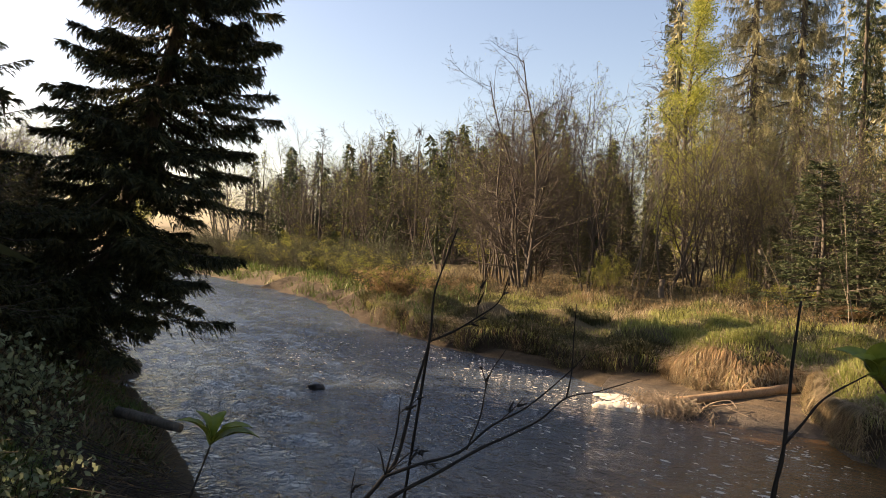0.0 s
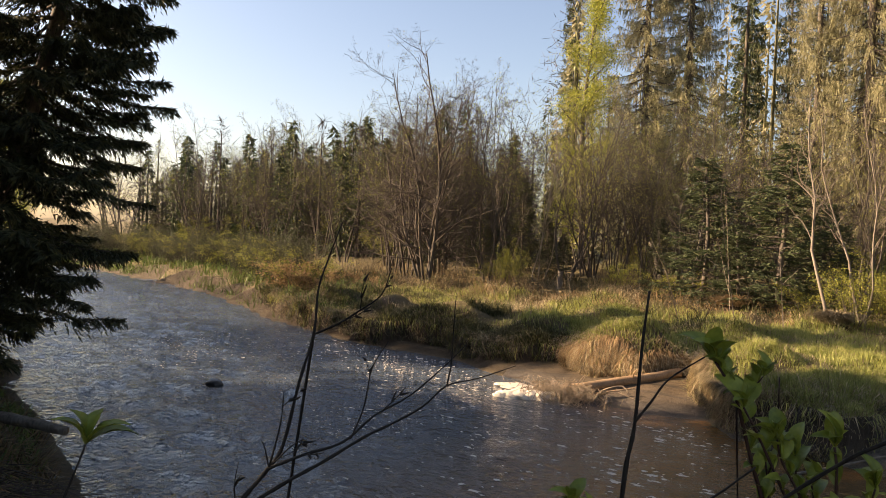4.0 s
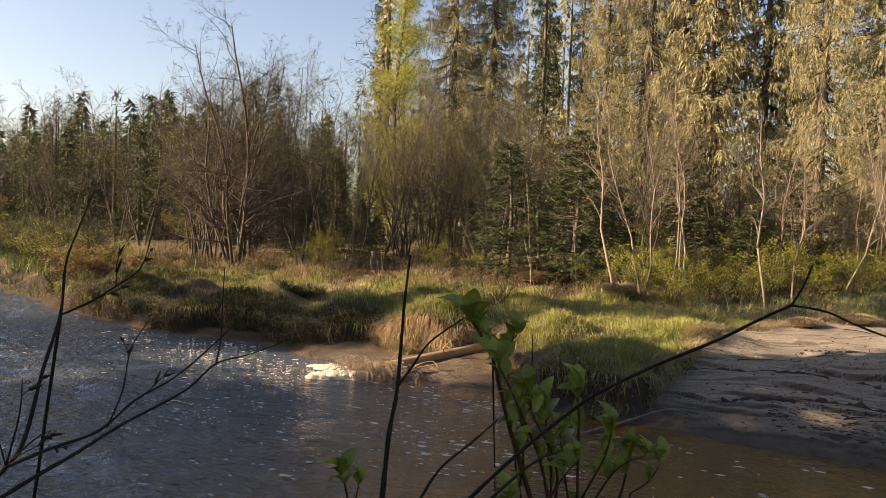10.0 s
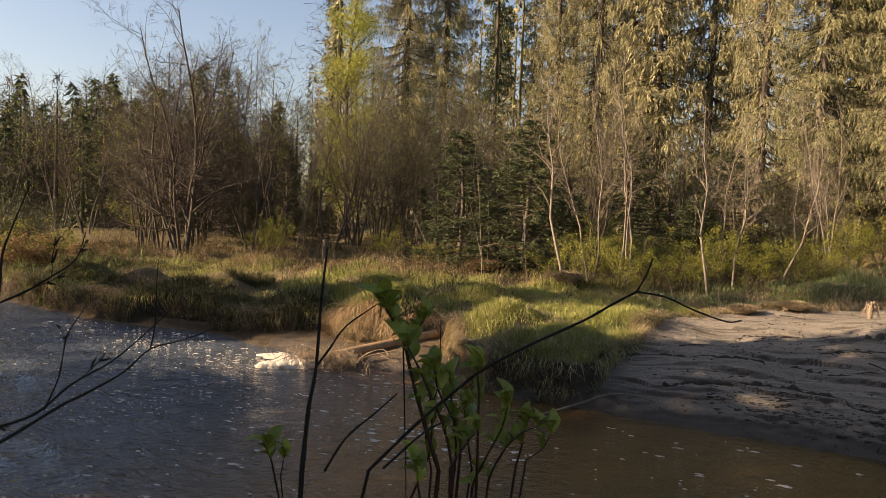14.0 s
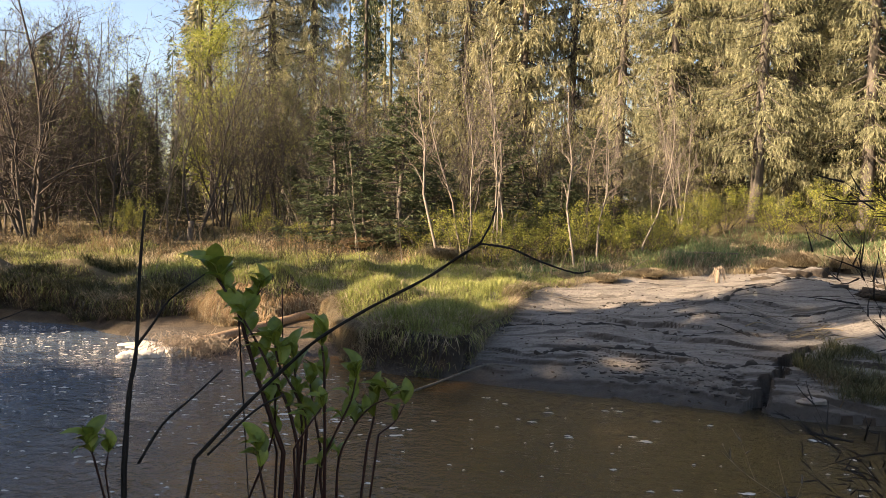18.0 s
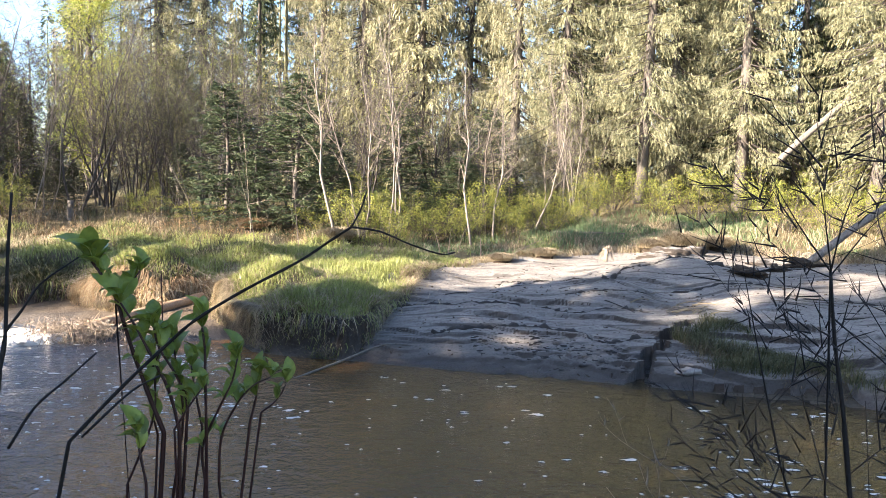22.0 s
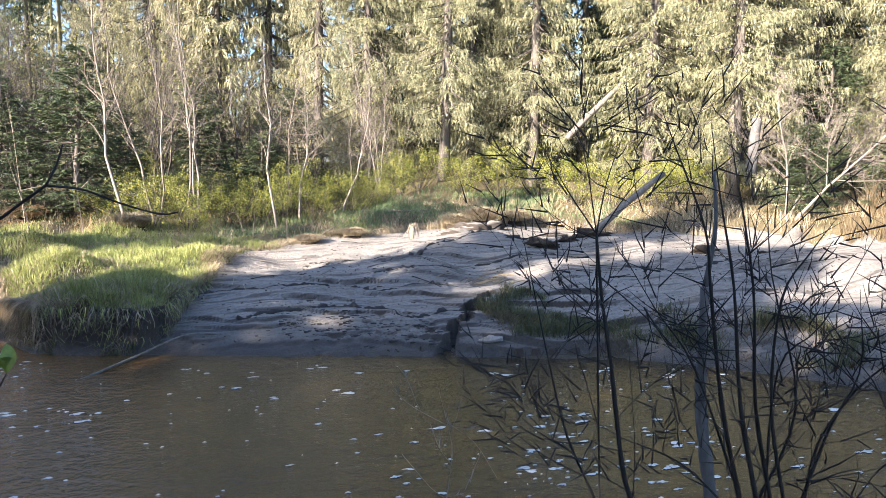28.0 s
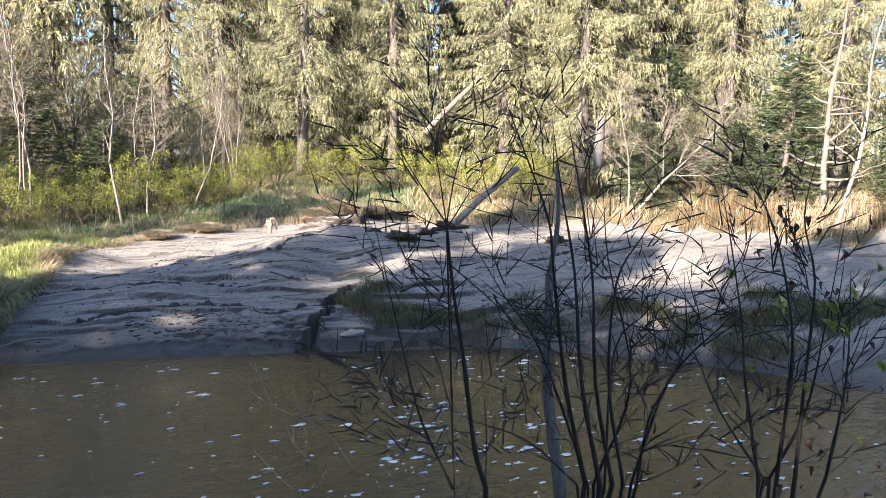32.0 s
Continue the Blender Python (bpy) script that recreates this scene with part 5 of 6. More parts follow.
q[:, 2] = land(q[:, 0], q[:, 1]) + 0.008
prisms(g, p, q, 0.011 * rng.uniform(0.4, 1.6, len(p)), 0.008, 4)
tagged(new("drift_litter", g.mesh("drift_litter", M["soil"])), "dark crumbs and bark bits strewn over the silt", "litter", kind="stuff")

pts = scatter(rng, 60000, -1.0, 13, 12, 21.5, lambda x, y, u: (on(x, y) < 0.02) & (away(WATER, x, y) < -0.4) & (u < 0.55 * np.exp(on(x, y) / 0.22) * (0.4 + 0.8 * patch(x, y, 0.6))))
tuft("fallen_straw", "dead straw fallen on the silt below the bank", pts, 0.06, 0.24, 0.010, 2.2, "grass_dry", 0.4)
pts = scatter(rng, 40000, -7, 5.5, -7, 4.0, lambda x, y, u: (away(WATER, x, y) < -0.5) & (u < 0.4 + 0.5 * patch(x, y, 0.7)))
tuft("trail_grass", "low shaded grass round the viewpoint", pts, 0.04, 0.14, 0.014, 0.9, "grass_dark")


BARE_SHRUB = [
    ([(-1.111, 1.812, 2.421), (-1.093, 1.851, 2.467), (-1.087, 1.876, 2.5), (-1.081, 1.9, 2.596), (-1.074, 1.923, 2.676), (-1.079, 1.935, 2.746), (-1.078, 1.952, 2.791), (-1.069, 1.977, 2.86)], 0.0055, 0.0015, 0),
    ([(-1.077, 1.926, 2.674), (-1.04, 1.946, 2.695), (-1.008, 1.959, 2.718), (-0.975, 1.972, 2.746), (-0.957, 1.972, 2.79)], 0.0032, 0.001, 3),
    ([(-1.1, 1.826, 2.418), (-1.064, 1.867, 2.45), (-1.027, 1.906, 2.479), (-0.981, 1.95, 2.518), (-0.951, 1.977, 2.538), (-0.912, 2.008, 2.567), (-0.881, 2.031, 2.603), (-0.842, 2.059, 2.616), (-0.789, 2.092, 2.64)], 0.005, 0.001, 0),
    ([(-1.085, 1.844, 2.471), (-1.055, 1.889, 2.488), (-1.017, 1.94, 2.505), (-0.986, 1.979, 2.546), (-0.946, 2.023, 2.579), (-0.903, 2.067, 2.633), (-0.884, 2.09, 2.663)], 0.0042, 0.001, 2),
    ([(-1.01, 1.95, 2.509), (-0.996, 1.964, 2.562), (-0.988, 1.971, 2.625), (-0.969, 1.987, 2.669)], 0.0022, 0.001, 1),
    ([(-0.881, 2.031, 2.603), (-0.876, 2.035, 2.644), (-0.875, 2.035, 2.699), (-0.874, 2.037, 2.749)], 0.002, 0.001, 0),
    ([(-1.084, 1.845, 2.473), (-1.074, 1.856, 2.541), (-1.072, 1.859, 2.593)], 0.0025, 0.001, 1),
    ([(-1.08, 1.849, 2.478), (-1.062, 1.869, 2.505), (-1.049, 1.883, 2.516)], 0.0022, 0.001, 2),
    ([(-1.115, 1.807, 2.422), (-1.116, 1.805, 2.448), (-1.113, 1.809, 2.485)], 0.002, 0.001, 1),
    ([(-1.084, 1.845, 2.471), (-1.089, 1.839, 2.505), (-1.093, 1.834, 2.517)], 0.002, 0.001, 0),
]

DARK_STEM = [
    ([(-0.538, 1.885, 2.494), (-0.532, 1.887, 2.581), (-0.525, 1.89, 2.631), (-0.521, 1.892, 2.724), (-0.516, 1.894, 2.791)], 0.0042, 0.0016, 0),
    ([(-0.525, 1.89, 2.635), (-0.509, 1.897, 2.66), (-0.491, 1.904, 2.689), (-0.455, 1.916, 2.718)], 0.0024, 0.001, 0),
]

ARCHING_BRANCH = [
    ([(-0.408, 1.784, 2.55), (-0.355, 1.785, 2.608), (-0.309, 1.78, 2.653), (-0.281, 1.77, 2.678), (-0.234, 1.761, 2.709), (-0.18, 1.75, 2.74), (-0.149, 1.735, 2.762), (-0.129, 1.719, 2.776)], 0.0036, 0.002, 0),
    ([(-0.129, 1.719, 2.776), (-0.121, 1.719, 2.792), (-0.116, 1.718, 2.808)], 0.0017, 0.0009, 0),
    ([(-0.129, 1.719, 2.776), (-0.103, 1.727, 2.772), (-0.077, 1.734, 2.761), (-0.048, 1.739, 2.752), (-0.034, 1.747, 2.753)], 0.0018, 0.0008, 0),
    ([(-0.438, 1.731, 2.563), (-0.418, 1.739, 2.599), (-0.392, 1.747, 2.624), (-0.368, 1.755, 2.648)], 0.0028, 0.0016, 0),
    ([(-0.373, 1.733, 2.574), (-0.333, 1.743, 2.614), (-0.307, 1.748, 2.629)], 0.0026, 0.0015, 0),
]

LEAFY_SHRUB = [
    ([(-0.370, 1.948, 2.500), (-0.390, 1.944, 2.558), (-0.407, 1.940, 2.614), (-0.422, 1.935, 2.671), (-0.436, 1.931, 2.697), (-0.446, 1.929, 2.712)], 0.0036, 0.0017, 0),
    ([(-0.349, 1.940, 2.508), (-0.361, 1.938, 2.557), (-0.379, 1.934, 2.598), (-0.398, 1.929, 2.639), (-0.412, 1.925, 2.665)], 0.0026, 0.0014, 0),
    ([(-0.315, 1.933, 2.516), (-0.316, 1.933, 2.572), (-0.317, 1.933, 2.613), (-0.320, 1.933, 2.636)], 0.0022, 0.0016, 0),
    ([(-0.341, 1.942, 2.508), (-0.341, 1.942, 2.545), (-0.354, 1.939, 2.578), (-0.371, 1.935, 2.609), (-0.377, 1.934, 2.633)], 0.0024, 0.0013, 0),
    ([(-0.330, 1.970, 2.500), (-0.338, 1.969, 2.544), (-0.343, 1.967, 2.580)], 0.002, 0.0012, 0),
    ([(-0.347, 1.915, 2.517), (-0.331, 1.917, 2.544), (-0.316, 1.920, 2.566)], 0.0018, 0.001, 0),
    ([(-0.422, 1.935, 2.671), (-0.409, 1.939, 2.681), (-0.396, 1.943, 2.700)], 0.0014, 0.0008, 0),
    ([(-0.272, 1.977, 2.508), (-0.265, 1.979, 2.539), (-0.262, 1.979, 2.567)], 0.002, 0.0012, 0),
    ([(-0.259, 1.979, 2.518), (-0.239, 1.980, 2.535), (-0.227, 1.981, 2.557)], 0.0016, 0.001, 0),
    ([(-0.390, 1.984, 2.485), (-0.400, 1.981, 2.546), (-0.385, 1.985, 2.607), (-0.385, 1.985, 2.695)], 0.0018, 0.0008, 0),
    ([(-0.627, 1.980, 2.447), (-0.632, 1.977, 2.472), (-0.638, 1.974, 2.485)], 0.0018, 0.001, 0),
    ([(-0.619, 1.984, 2.447), (-0.615, 1.985, 2.472)], 0.0014, 0.001, 0),
    ([(-0.308, 1.965, 2.433), (-0.305, 1.965, 2.49), (-0.286, 1.965, 2.533), (-0.266, 1.965, 2.557), (-0.244, 1.965, 2.569)], 0.0022, 0.001, 0),
    ([(-0.319, 1.945, 2.441), (-0.323, 1.945, 2.483), (-0.307, 1.945, 2.525), (-0.288, 1.945, 2.566), (-0.281, 1.945, 2.596)], 0.0024, 0.0011, 0),
    ([(-0.359, 1.955, 2.435), (-0.349, 1.955, 2.519), (-0.356, 1.955, 2.574), (-0.361, 1.955, 2.614)], 0.0022, 0.0011, 0),
    ([(-0.382, 1.92, 2.449), (-0.39, 1.92, 2.49), (-0.393, 1.92, 2.51)], 0.002, 0.0012, 0),
    ([(-0.423, 1.97, 2.425), (-0.392, 1.97, 2.506), (-0.388, 1.97, 2.554), (-0.393, 1.97, 2.596)], 0.002, 0.0011, 0),
]

RED_SAPLING = [
    ([(1.262, 2.995, 1.72), (1.226, 3.018, 1.855), (1.185, 3.044, 2.174), (1.151, 3.063, 2.394), (1.129, 3.076, 2.593)], 0.0125, 0.006, 5),
    ([(1.129, 3.076, 2.593), (1.042, 3.123, 2.733), (0.966, 3.159, 2.872)], 0.004, 0.0012, 3),
    ([(1.129, 3.076, 2.593), (1.15, 3.064, 2.754), (1.19, 3.04, 2.913)], 0.004, 0.0012, 3),
    ([(1.104, 3.032, 2.597), (1.08, 3.046, 2.754), (1.053, 3.06, 2.89)], 0.0035, 0.0012, 2),
    ([(1.157, 3.117, 2.579), (1.23, 3.074, 2.719), (1.281, 3.042, 2.792)], 0.0035, 0.0012, 2),
    ([(1.108, 3.03, 2.58), (1.038, 3.068, 2.612), (0.95, 3.112, 2.68)], 0.003, 0.001, 2),
    ([(1.285, 3.04, 1.696), (1.284, 3.04, 1.896), (1.255, 3.059, 2.221)], 0.004, 0.0012, 2),
    ([(1.219, 3.14, 1.662), (1.119, 3.195, 1.902), (1.061, 3.225, 2.137), (1.002, 3.253, 2.407), (0.945, 3.278, 2.67)], 0.007, 0.0012, 8),
    ([(1.136, 3.072, 2.467), (1.278, 2.984, 2.329), (1.384, 2.909, 2.192)], 0.004, 0.001, 4),
    ([(1.164, 3.056, 2.321), (1.076, 3.105, 2.372), (0.976, 3.155, 2.46)], 0.003, 0.001, 3),
    ([(1.137, 3.185, 1.843), (0.996, 3.256, 1.937), (0.85, 3.316, 2.132)], 0.004, 0.001, 5),
    ([(1.149, 3.122, 1.786), (1.012, 3.193, 1.858), (0.817, 3.275, 2.03)], 0.0035, 0.001, 5),
]

ALDER_CLUMP = [
    ([(1.615, 2.914, 1.695), (1.551, 2.968, 2.044), (1.507, 3.004, 2.425), (1.485, 3.021, 2.612), (1.401, 3.082, 2.868), (1.358, 3.111, 2.995)], 0.012, 0.0012, 7),
    ([(1.618, 2.845, 1.726), (1.561, 2.895, 2.066), (1.529, 2.922, 2.437), (1.486, 2.957, 2.708), (1.452, 2.983, 2.949)], 0.012, 0.0012, 7),
    ([(1.716, 2.89, 1.688), (1.66, 2.941, 2.041), (1.637, 2.962, 2.426), (1.579, 3.01, 2.799), (1.56, 3.025, 2.91)], 0.011, 0.0012, 7),
    ([(1.673, 2.793, 1.739), (1.626, 2.837, 2.076), (1.63, 2.833, 2.41), (1.679, 2.787, 2.559), (1.72, 2.745, 2.66)], 0.009, 0.0012, 7),
    ([(1.762, 2.846, 1.7), (1.831, 2.775, 2.073), (1.931, 2.66, 2.281), (1.967, 2.615, 2.361)], 0.008, 0.0012, 6),
    ([(1.655, 2.946, 1.674), (1.512, 3.063, 2.14), (1.403, 3.141, 2.329), (1.281, 3.219, 2.558)], 0.007, 0.0012, 6),
    ([(1.845, 2.904, 1.66), (1.866, 2.882, 1.915), (1.934, 2.81, 2.168), (1.922, 2.823, 2.436)], 0.008, 0.0012, 6),
    ([(1.702, 2.971, 1.655), (1.781, 2.897, 2.041), (1.709, 2.965, 2.461), (1.683, 2.988, 2.745)], 0.008, 0.0012, 6),
    ([(1.562, 2.894, 1.713), (1.427, 3.002, 1.852), (1.268, 3.11, 1.913), (1.167, 3.169, 1.985)], 0.006, 0.001, 6),
    ([(1.764, 2.982, 1.639), (1.77, 2.976, 2.139), (1.854, 2.894, 2.311), (1.947, 2.795, 2.627)], 0.007, 0.001, 6),
]

LEAFED_SAPLING = [
    ([(2.052, 2.5, 1.805), (2.059, 2.49, 2.136), (2.055, 2.496, 2.31), (2.022, 2.543, 2.562), (1.978, 2.601, 2.729), (1.945, 2.642, 2.813)], 0.009, 0.0012, 7),
    ([(2.021, 2.543, 1.791), (1.983, 2.594, 2.112), (1.97, 2.611, 2.29), (1.938, 2.651, 2.551), (1.908, 2.687, 2.759)], 0.008, 0.0012, 7),
    ([(2.081, 2.457, 1.819), (2.083, 2.454, 2.144), (2.085, 2.452, 2.454), (2.06, 2.489, 2.652), (2.074, 2.468, 2.851)], 0.009, 0.0012, 7),
    ([(2.121, 2.576, 1.759), (2.171, 2.502, 2.01), (2.19, 2.473, 2.305), (2.205, 2.449, 2.654)], 0.008, 0.0012, 6),
    ([(1.949, 2.472, 1.835), (1.866, 2.581, 2.022), (1.807, 2.651, 2.204), (1.749, 2.715, 2.282)], 0.006, 0.001, 6),
    ([(2.128, 2.385, 1.844), (2.143, 2.36, 2.167), (2.135, 2.373, 2.498)], 0.008, 0.0012, 6),
    ([(2.017, 2.549, 2.475), (2.0, 2.572, 2.645), (1.974, 2.605, 2.857)], 0.003, 0.001, 2),
]

GREY_TRUNK = [
    ([(1.707, 3.164, 1.567), (1.678, 3.187, 1.766), (1.656, 3.205, 1.96), (1.65, 3.209, 2.175), (1.648, 3.211, 2.386)], 0.028, 0.018, 0),
    ([(1.66, 3.227, 2.383), (1.677, 3.214, 2.593), (1.665, 3.223, 2.798)], 0.012, 0.006, 0),
]

DRY_TWIG = [
    ([(0.655, 3.067, 1.792), (0.669, 3.063, 1.937), (0.652, 3.068, 2.034), (0.627, 3.076, 2.13)], 0.0025, 0.001, 2),
    ([(0.652, 3.068, 2.025), (0.556, 3.097, 2.079), (0.492, 3.113, 2.133)], 0.0022, 0.0008, 2),
    ([(0.652, 3.068, 2.034), (0.732, 3.04, 1.972), (0.797, 3.015, 1.866)], 0.002, 0.0008, 2),
    ([(0.525, 3.105, 1.933), (0.606, 3.083, 1.833), (0.655, 3.067, 1.792)], 0.0016, 0.0008, 1),
]

SPROUT = [
    ([(-1.289, 1.635, 2.434), (-1.283, 1.646, 2.469), (-1.275, 1.658, 2.512)], 0.0028, 0.002, 0),
]


# ---- shrubs by the viewpoint ----
def fine_line(pts, per=4):
    """A smooth line through the points."""
    p = np.asarray(pts, float)
    q = np.concatenate([2 * p[:1] - p[1:2], p, 2 * p[-1:] - p[-2:-1]])
    out = []
    for k in range(1, len(q) - 2):
        for t in np.arange(per) / per:
            out.append(0.5 * (2 * q[k] + (q[k + 1] - q[k - 1]) * t + (2 * q[k - 1] - 5 * q[k] + 4 * q[k + 1] - q[k + 2]) * t**2 + (3 * q[k] - q[k - 1] - 3 * q[k + 1] + q[k + 2]) * t**3))
    return np.array(out + [p[-1]])


def shrub(name, label, stems, seed, bark, twig_len=0.3, rooted=4, foot=(0, 0), category="shrub", twig_kids=4, slim=0.68):
    """Stems along given lines, the first ones carried down to the ground, each with side twigs."""
    rng = np.random.default_rng(seed)
    ob = thing(name, label, category)
    low = min((s[0][0] for s in stems), key=lambda p: p[2])
    base = np.array([low[0] + foot[0], low[1] + foot[1], 0.0])
    base[2] = float(land(base[:1], base[1:2])[0])
    gt, some = Geo(), False
    for k, (pts, r0, r1, twigs) in enumerate(stems):
        pts = [np.array(p) for p in pts]
        line = fine_line(pts)
        r0, r1 = r0 * slim, max(r1 * slim, 0.0007)
        rad = np.linspace(r0, r1, len(line))
        knots = 1 + 0.12 * np.sin(np.arange(len(line)) * 2.1 + k)
        if k < rooted and pts[0][2] > base[2]:
            foot_ = base + 0.05 * rng.standard_normal(3) * [1, 1, 0] - [0, 0, 0.05]
            line = np.concatenate([[foot_, foot_ * 0.5 + pts[0] * 0.5 + 0.03 * rng.standard_normal(3)], line])
            rad, knots = np.r_[r0 * 1.5, r0 * 1.2, rad], np.r_[1, 1, knots]
        g = Geo()
        tube(g, line, rad * knots, 7)
        part("stem", g.mesh("stem", M[bark], True), ob)
        twigs = int(twigs * (1.5 if twig_kids > 4 else 1))
        for c in range(twigs):
            s = 0.15 + 0.8 * (c + rng.uniform(0, 1)) / twigs
            i = min(int(s * (len(line) - 1)), len(line) - 2)
            d = unit(line[i + 1] - line[i])
            side = unit(np.cross(d, rng.standard_normal(3)))
            a = radians(rng.uniform(30, 58))
            segs, tips = [], []
            limb(segs, tips, rng, line[i], d * math.cos(a) + side * math.sin(a), twig_len * rng.uniform(0.5, 1.4) * (1.25 - 0.6 * s), min(max(0.26 * rad[i], 0.0008), 0.0019), 1, 0.06, (0, twig_kids, 2), 0.10, (28, 52), 0.2, 3, 0.46)
            for l2, r2, lv in segs:
                prisms(gt, l2[:-1], l2[1:], np.maximum(r2[:-1], 0.0009), np.maximum(r2[1:], 0.0006), 4)
                some = True
    if some:
        part("twig_spray", gt.mesh("twig_spray", M[bark]), ob, kind="stuff")
    return ob


def leaf_mesh(name, length, width, curl, mat, seed):
    """A pointed oval leaf, folded along its rib, curled and wavy at its edge."""
    r3 = np.random.default_rng(seed)
    g = Geo()
    k = np.linspace(0, 1, 11)
    half = width / 2 * np.sin(np.pi * np.clip(k, 0, 1) ** 1.1) ** 0.75 + 0.0004
    rib = np.stack([0.04 * length * np.sin(3 * k), k * length, curl * length * (k - k**2) * 1.4 - 0.3 * curl * length * k**3], 1)
    rows_ = []
    for c in (-1, -0.55, 0, 0.55, 1):
        lift = 0.40 * abs(c) ** 1.3 * half + 0.03 * width * abs(c) * r3.standard_normal(11)
        rows_.append(rib + np.stack([c * half, 0 * k, lift], 1))
    q = [(i + r * 11, i + 1 + r * 11, i + 1 + (r + 1) * 11, i + (r + 1) * 11) for r in range(4) for i in range(10)]
    g.add(np.concatenate(rows_), quads=q)
    return g.mesh(name, M[mat], True)


LEAF = [leaf_mesh("leaf", 0.046, 0.021, 0.4, "leaf_near", 1), leaf_mesh("leaf", 0.038, 0.016, 0.6, "leaf_near", 2), leaf_mesh("leaf", 0.028, 0.011, 0.3, "leaf_near", 3)]
DEAD = leaf_mesh("dead_leaf", 0.035, 0.018, 1.4, "leaf_dead", 4)


def leaf_at(ob, mesh, p, heading, lift, roll=0.0, size=1.0, name="leaf"):
    lf = part(name, mesh, ob)
    lf.matrix_basis = pose(*p, lift, 0, heading) @ pose(0, 0, 0, 0, roll, 0) @ Matrix.Scale(size, 4)
    return lf


def rosette(ob, p, n, rng, size=1.0, name="leaf"):
    """Young leaves spreading from a bud."""
    for c in range(n):
        leaf_at(ob, LEAF[c % 3] if size < 1 else LEAF[c % 2], p, c * 137.5 + rng.uniform(-25, 25), rng.uniform(28, 80), rng.uniform(-35, 35), size * rng.uniform(0.7, 1.2), name)


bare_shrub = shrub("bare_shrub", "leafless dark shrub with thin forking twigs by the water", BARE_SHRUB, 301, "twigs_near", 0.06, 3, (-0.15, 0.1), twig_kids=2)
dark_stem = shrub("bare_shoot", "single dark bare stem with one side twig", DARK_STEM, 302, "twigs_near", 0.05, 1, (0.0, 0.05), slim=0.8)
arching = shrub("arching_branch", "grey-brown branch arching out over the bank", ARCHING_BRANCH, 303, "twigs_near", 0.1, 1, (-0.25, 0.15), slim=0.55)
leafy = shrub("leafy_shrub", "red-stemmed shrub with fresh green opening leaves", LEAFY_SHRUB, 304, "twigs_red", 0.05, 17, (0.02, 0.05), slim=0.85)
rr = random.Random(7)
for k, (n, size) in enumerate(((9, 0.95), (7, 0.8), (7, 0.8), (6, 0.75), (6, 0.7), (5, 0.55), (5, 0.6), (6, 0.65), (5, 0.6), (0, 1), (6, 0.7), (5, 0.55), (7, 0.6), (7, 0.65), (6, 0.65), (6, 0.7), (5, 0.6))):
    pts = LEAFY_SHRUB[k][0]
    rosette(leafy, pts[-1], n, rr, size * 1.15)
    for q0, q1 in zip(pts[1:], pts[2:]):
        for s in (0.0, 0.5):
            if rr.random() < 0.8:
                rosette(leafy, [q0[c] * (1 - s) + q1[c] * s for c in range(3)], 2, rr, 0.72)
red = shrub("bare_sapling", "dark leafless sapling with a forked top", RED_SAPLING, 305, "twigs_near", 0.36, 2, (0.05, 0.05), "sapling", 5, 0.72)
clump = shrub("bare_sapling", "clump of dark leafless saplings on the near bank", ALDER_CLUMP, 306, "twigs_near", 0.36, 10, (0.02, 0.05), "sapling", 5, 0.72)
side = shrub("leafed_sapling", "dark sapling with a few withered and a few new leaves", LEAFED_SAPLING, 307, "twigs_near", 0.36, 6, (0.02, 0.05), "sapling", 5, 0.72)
grey = shrub("dead_sapling", "slender grey dead trunk behind the saplings", GREY_TRUNK, 308, "trunk_grey", 0.3, 1, (0, 0), "trunk", slim=0.9)
sprout = shrub("leafy_sprout", "small green sprout with four narrow leaves", SPROUT, 310, "twigs_near", 0.05, 1, (0, 0.02), "sprout")
for turn, lift, size in ((-23, 12, 1.6), (-45, 32, 1.5), (157, 48, 1.4), (120, 70, 1.25), (15, 62, 1.25)):
    leaf_at(sprout, LEAF[0], SPROUT[0][0][-1], turn, lift, 0, size)
dry = shrub("dry_twig", "pale dry forked twig over the water", DRY_TWIG, 309, "twigs_grey", 0.12, 1, (0.3, 0.0), "twig", 2)
for k in range(70):
    pts = LEAFED_SAPLING[rr.randrange(7)][0]
    i = rr.randrange(1, len(pts))
    s = rr.random()
    q = [pts[i - 1][c] * (1 - s) + pts[i][c] * s + rr.gauss(0, 0.07) for c in range(3)]
    leaf_at(side, DEAD, q, rr.uniform(0, 360), rr.uniform(-90, -40), rr.uniform(-40, 40), rr.uniform(0.6, 1.1), "dead_leaf")
for k in range(16):
    pts = LEAFED_SAPLING[rr.choice((0, 2, 3, 5))][0]
    i = rr.randrange(1, 3)
    rosette(side, [pts[i][c] + rr.gauss(0, 0.12) for c in range(3)], 4, rr, 0.9)


# ---- on the far bank ----
def stick(name, label, pts, r0, r1, mat, category="driftwood", sides=8, rough_=0.06, group="", seed=1):
    g = Geo()
    line = fine_line(pts, 3)
    tube(g, line, np.linspace(r0, r1, len(line)), sides, True, rough_, np.random.default_rng(seed))
    return tagged(new(name, g.mesh(name, M[mat], True)), label, category, group)


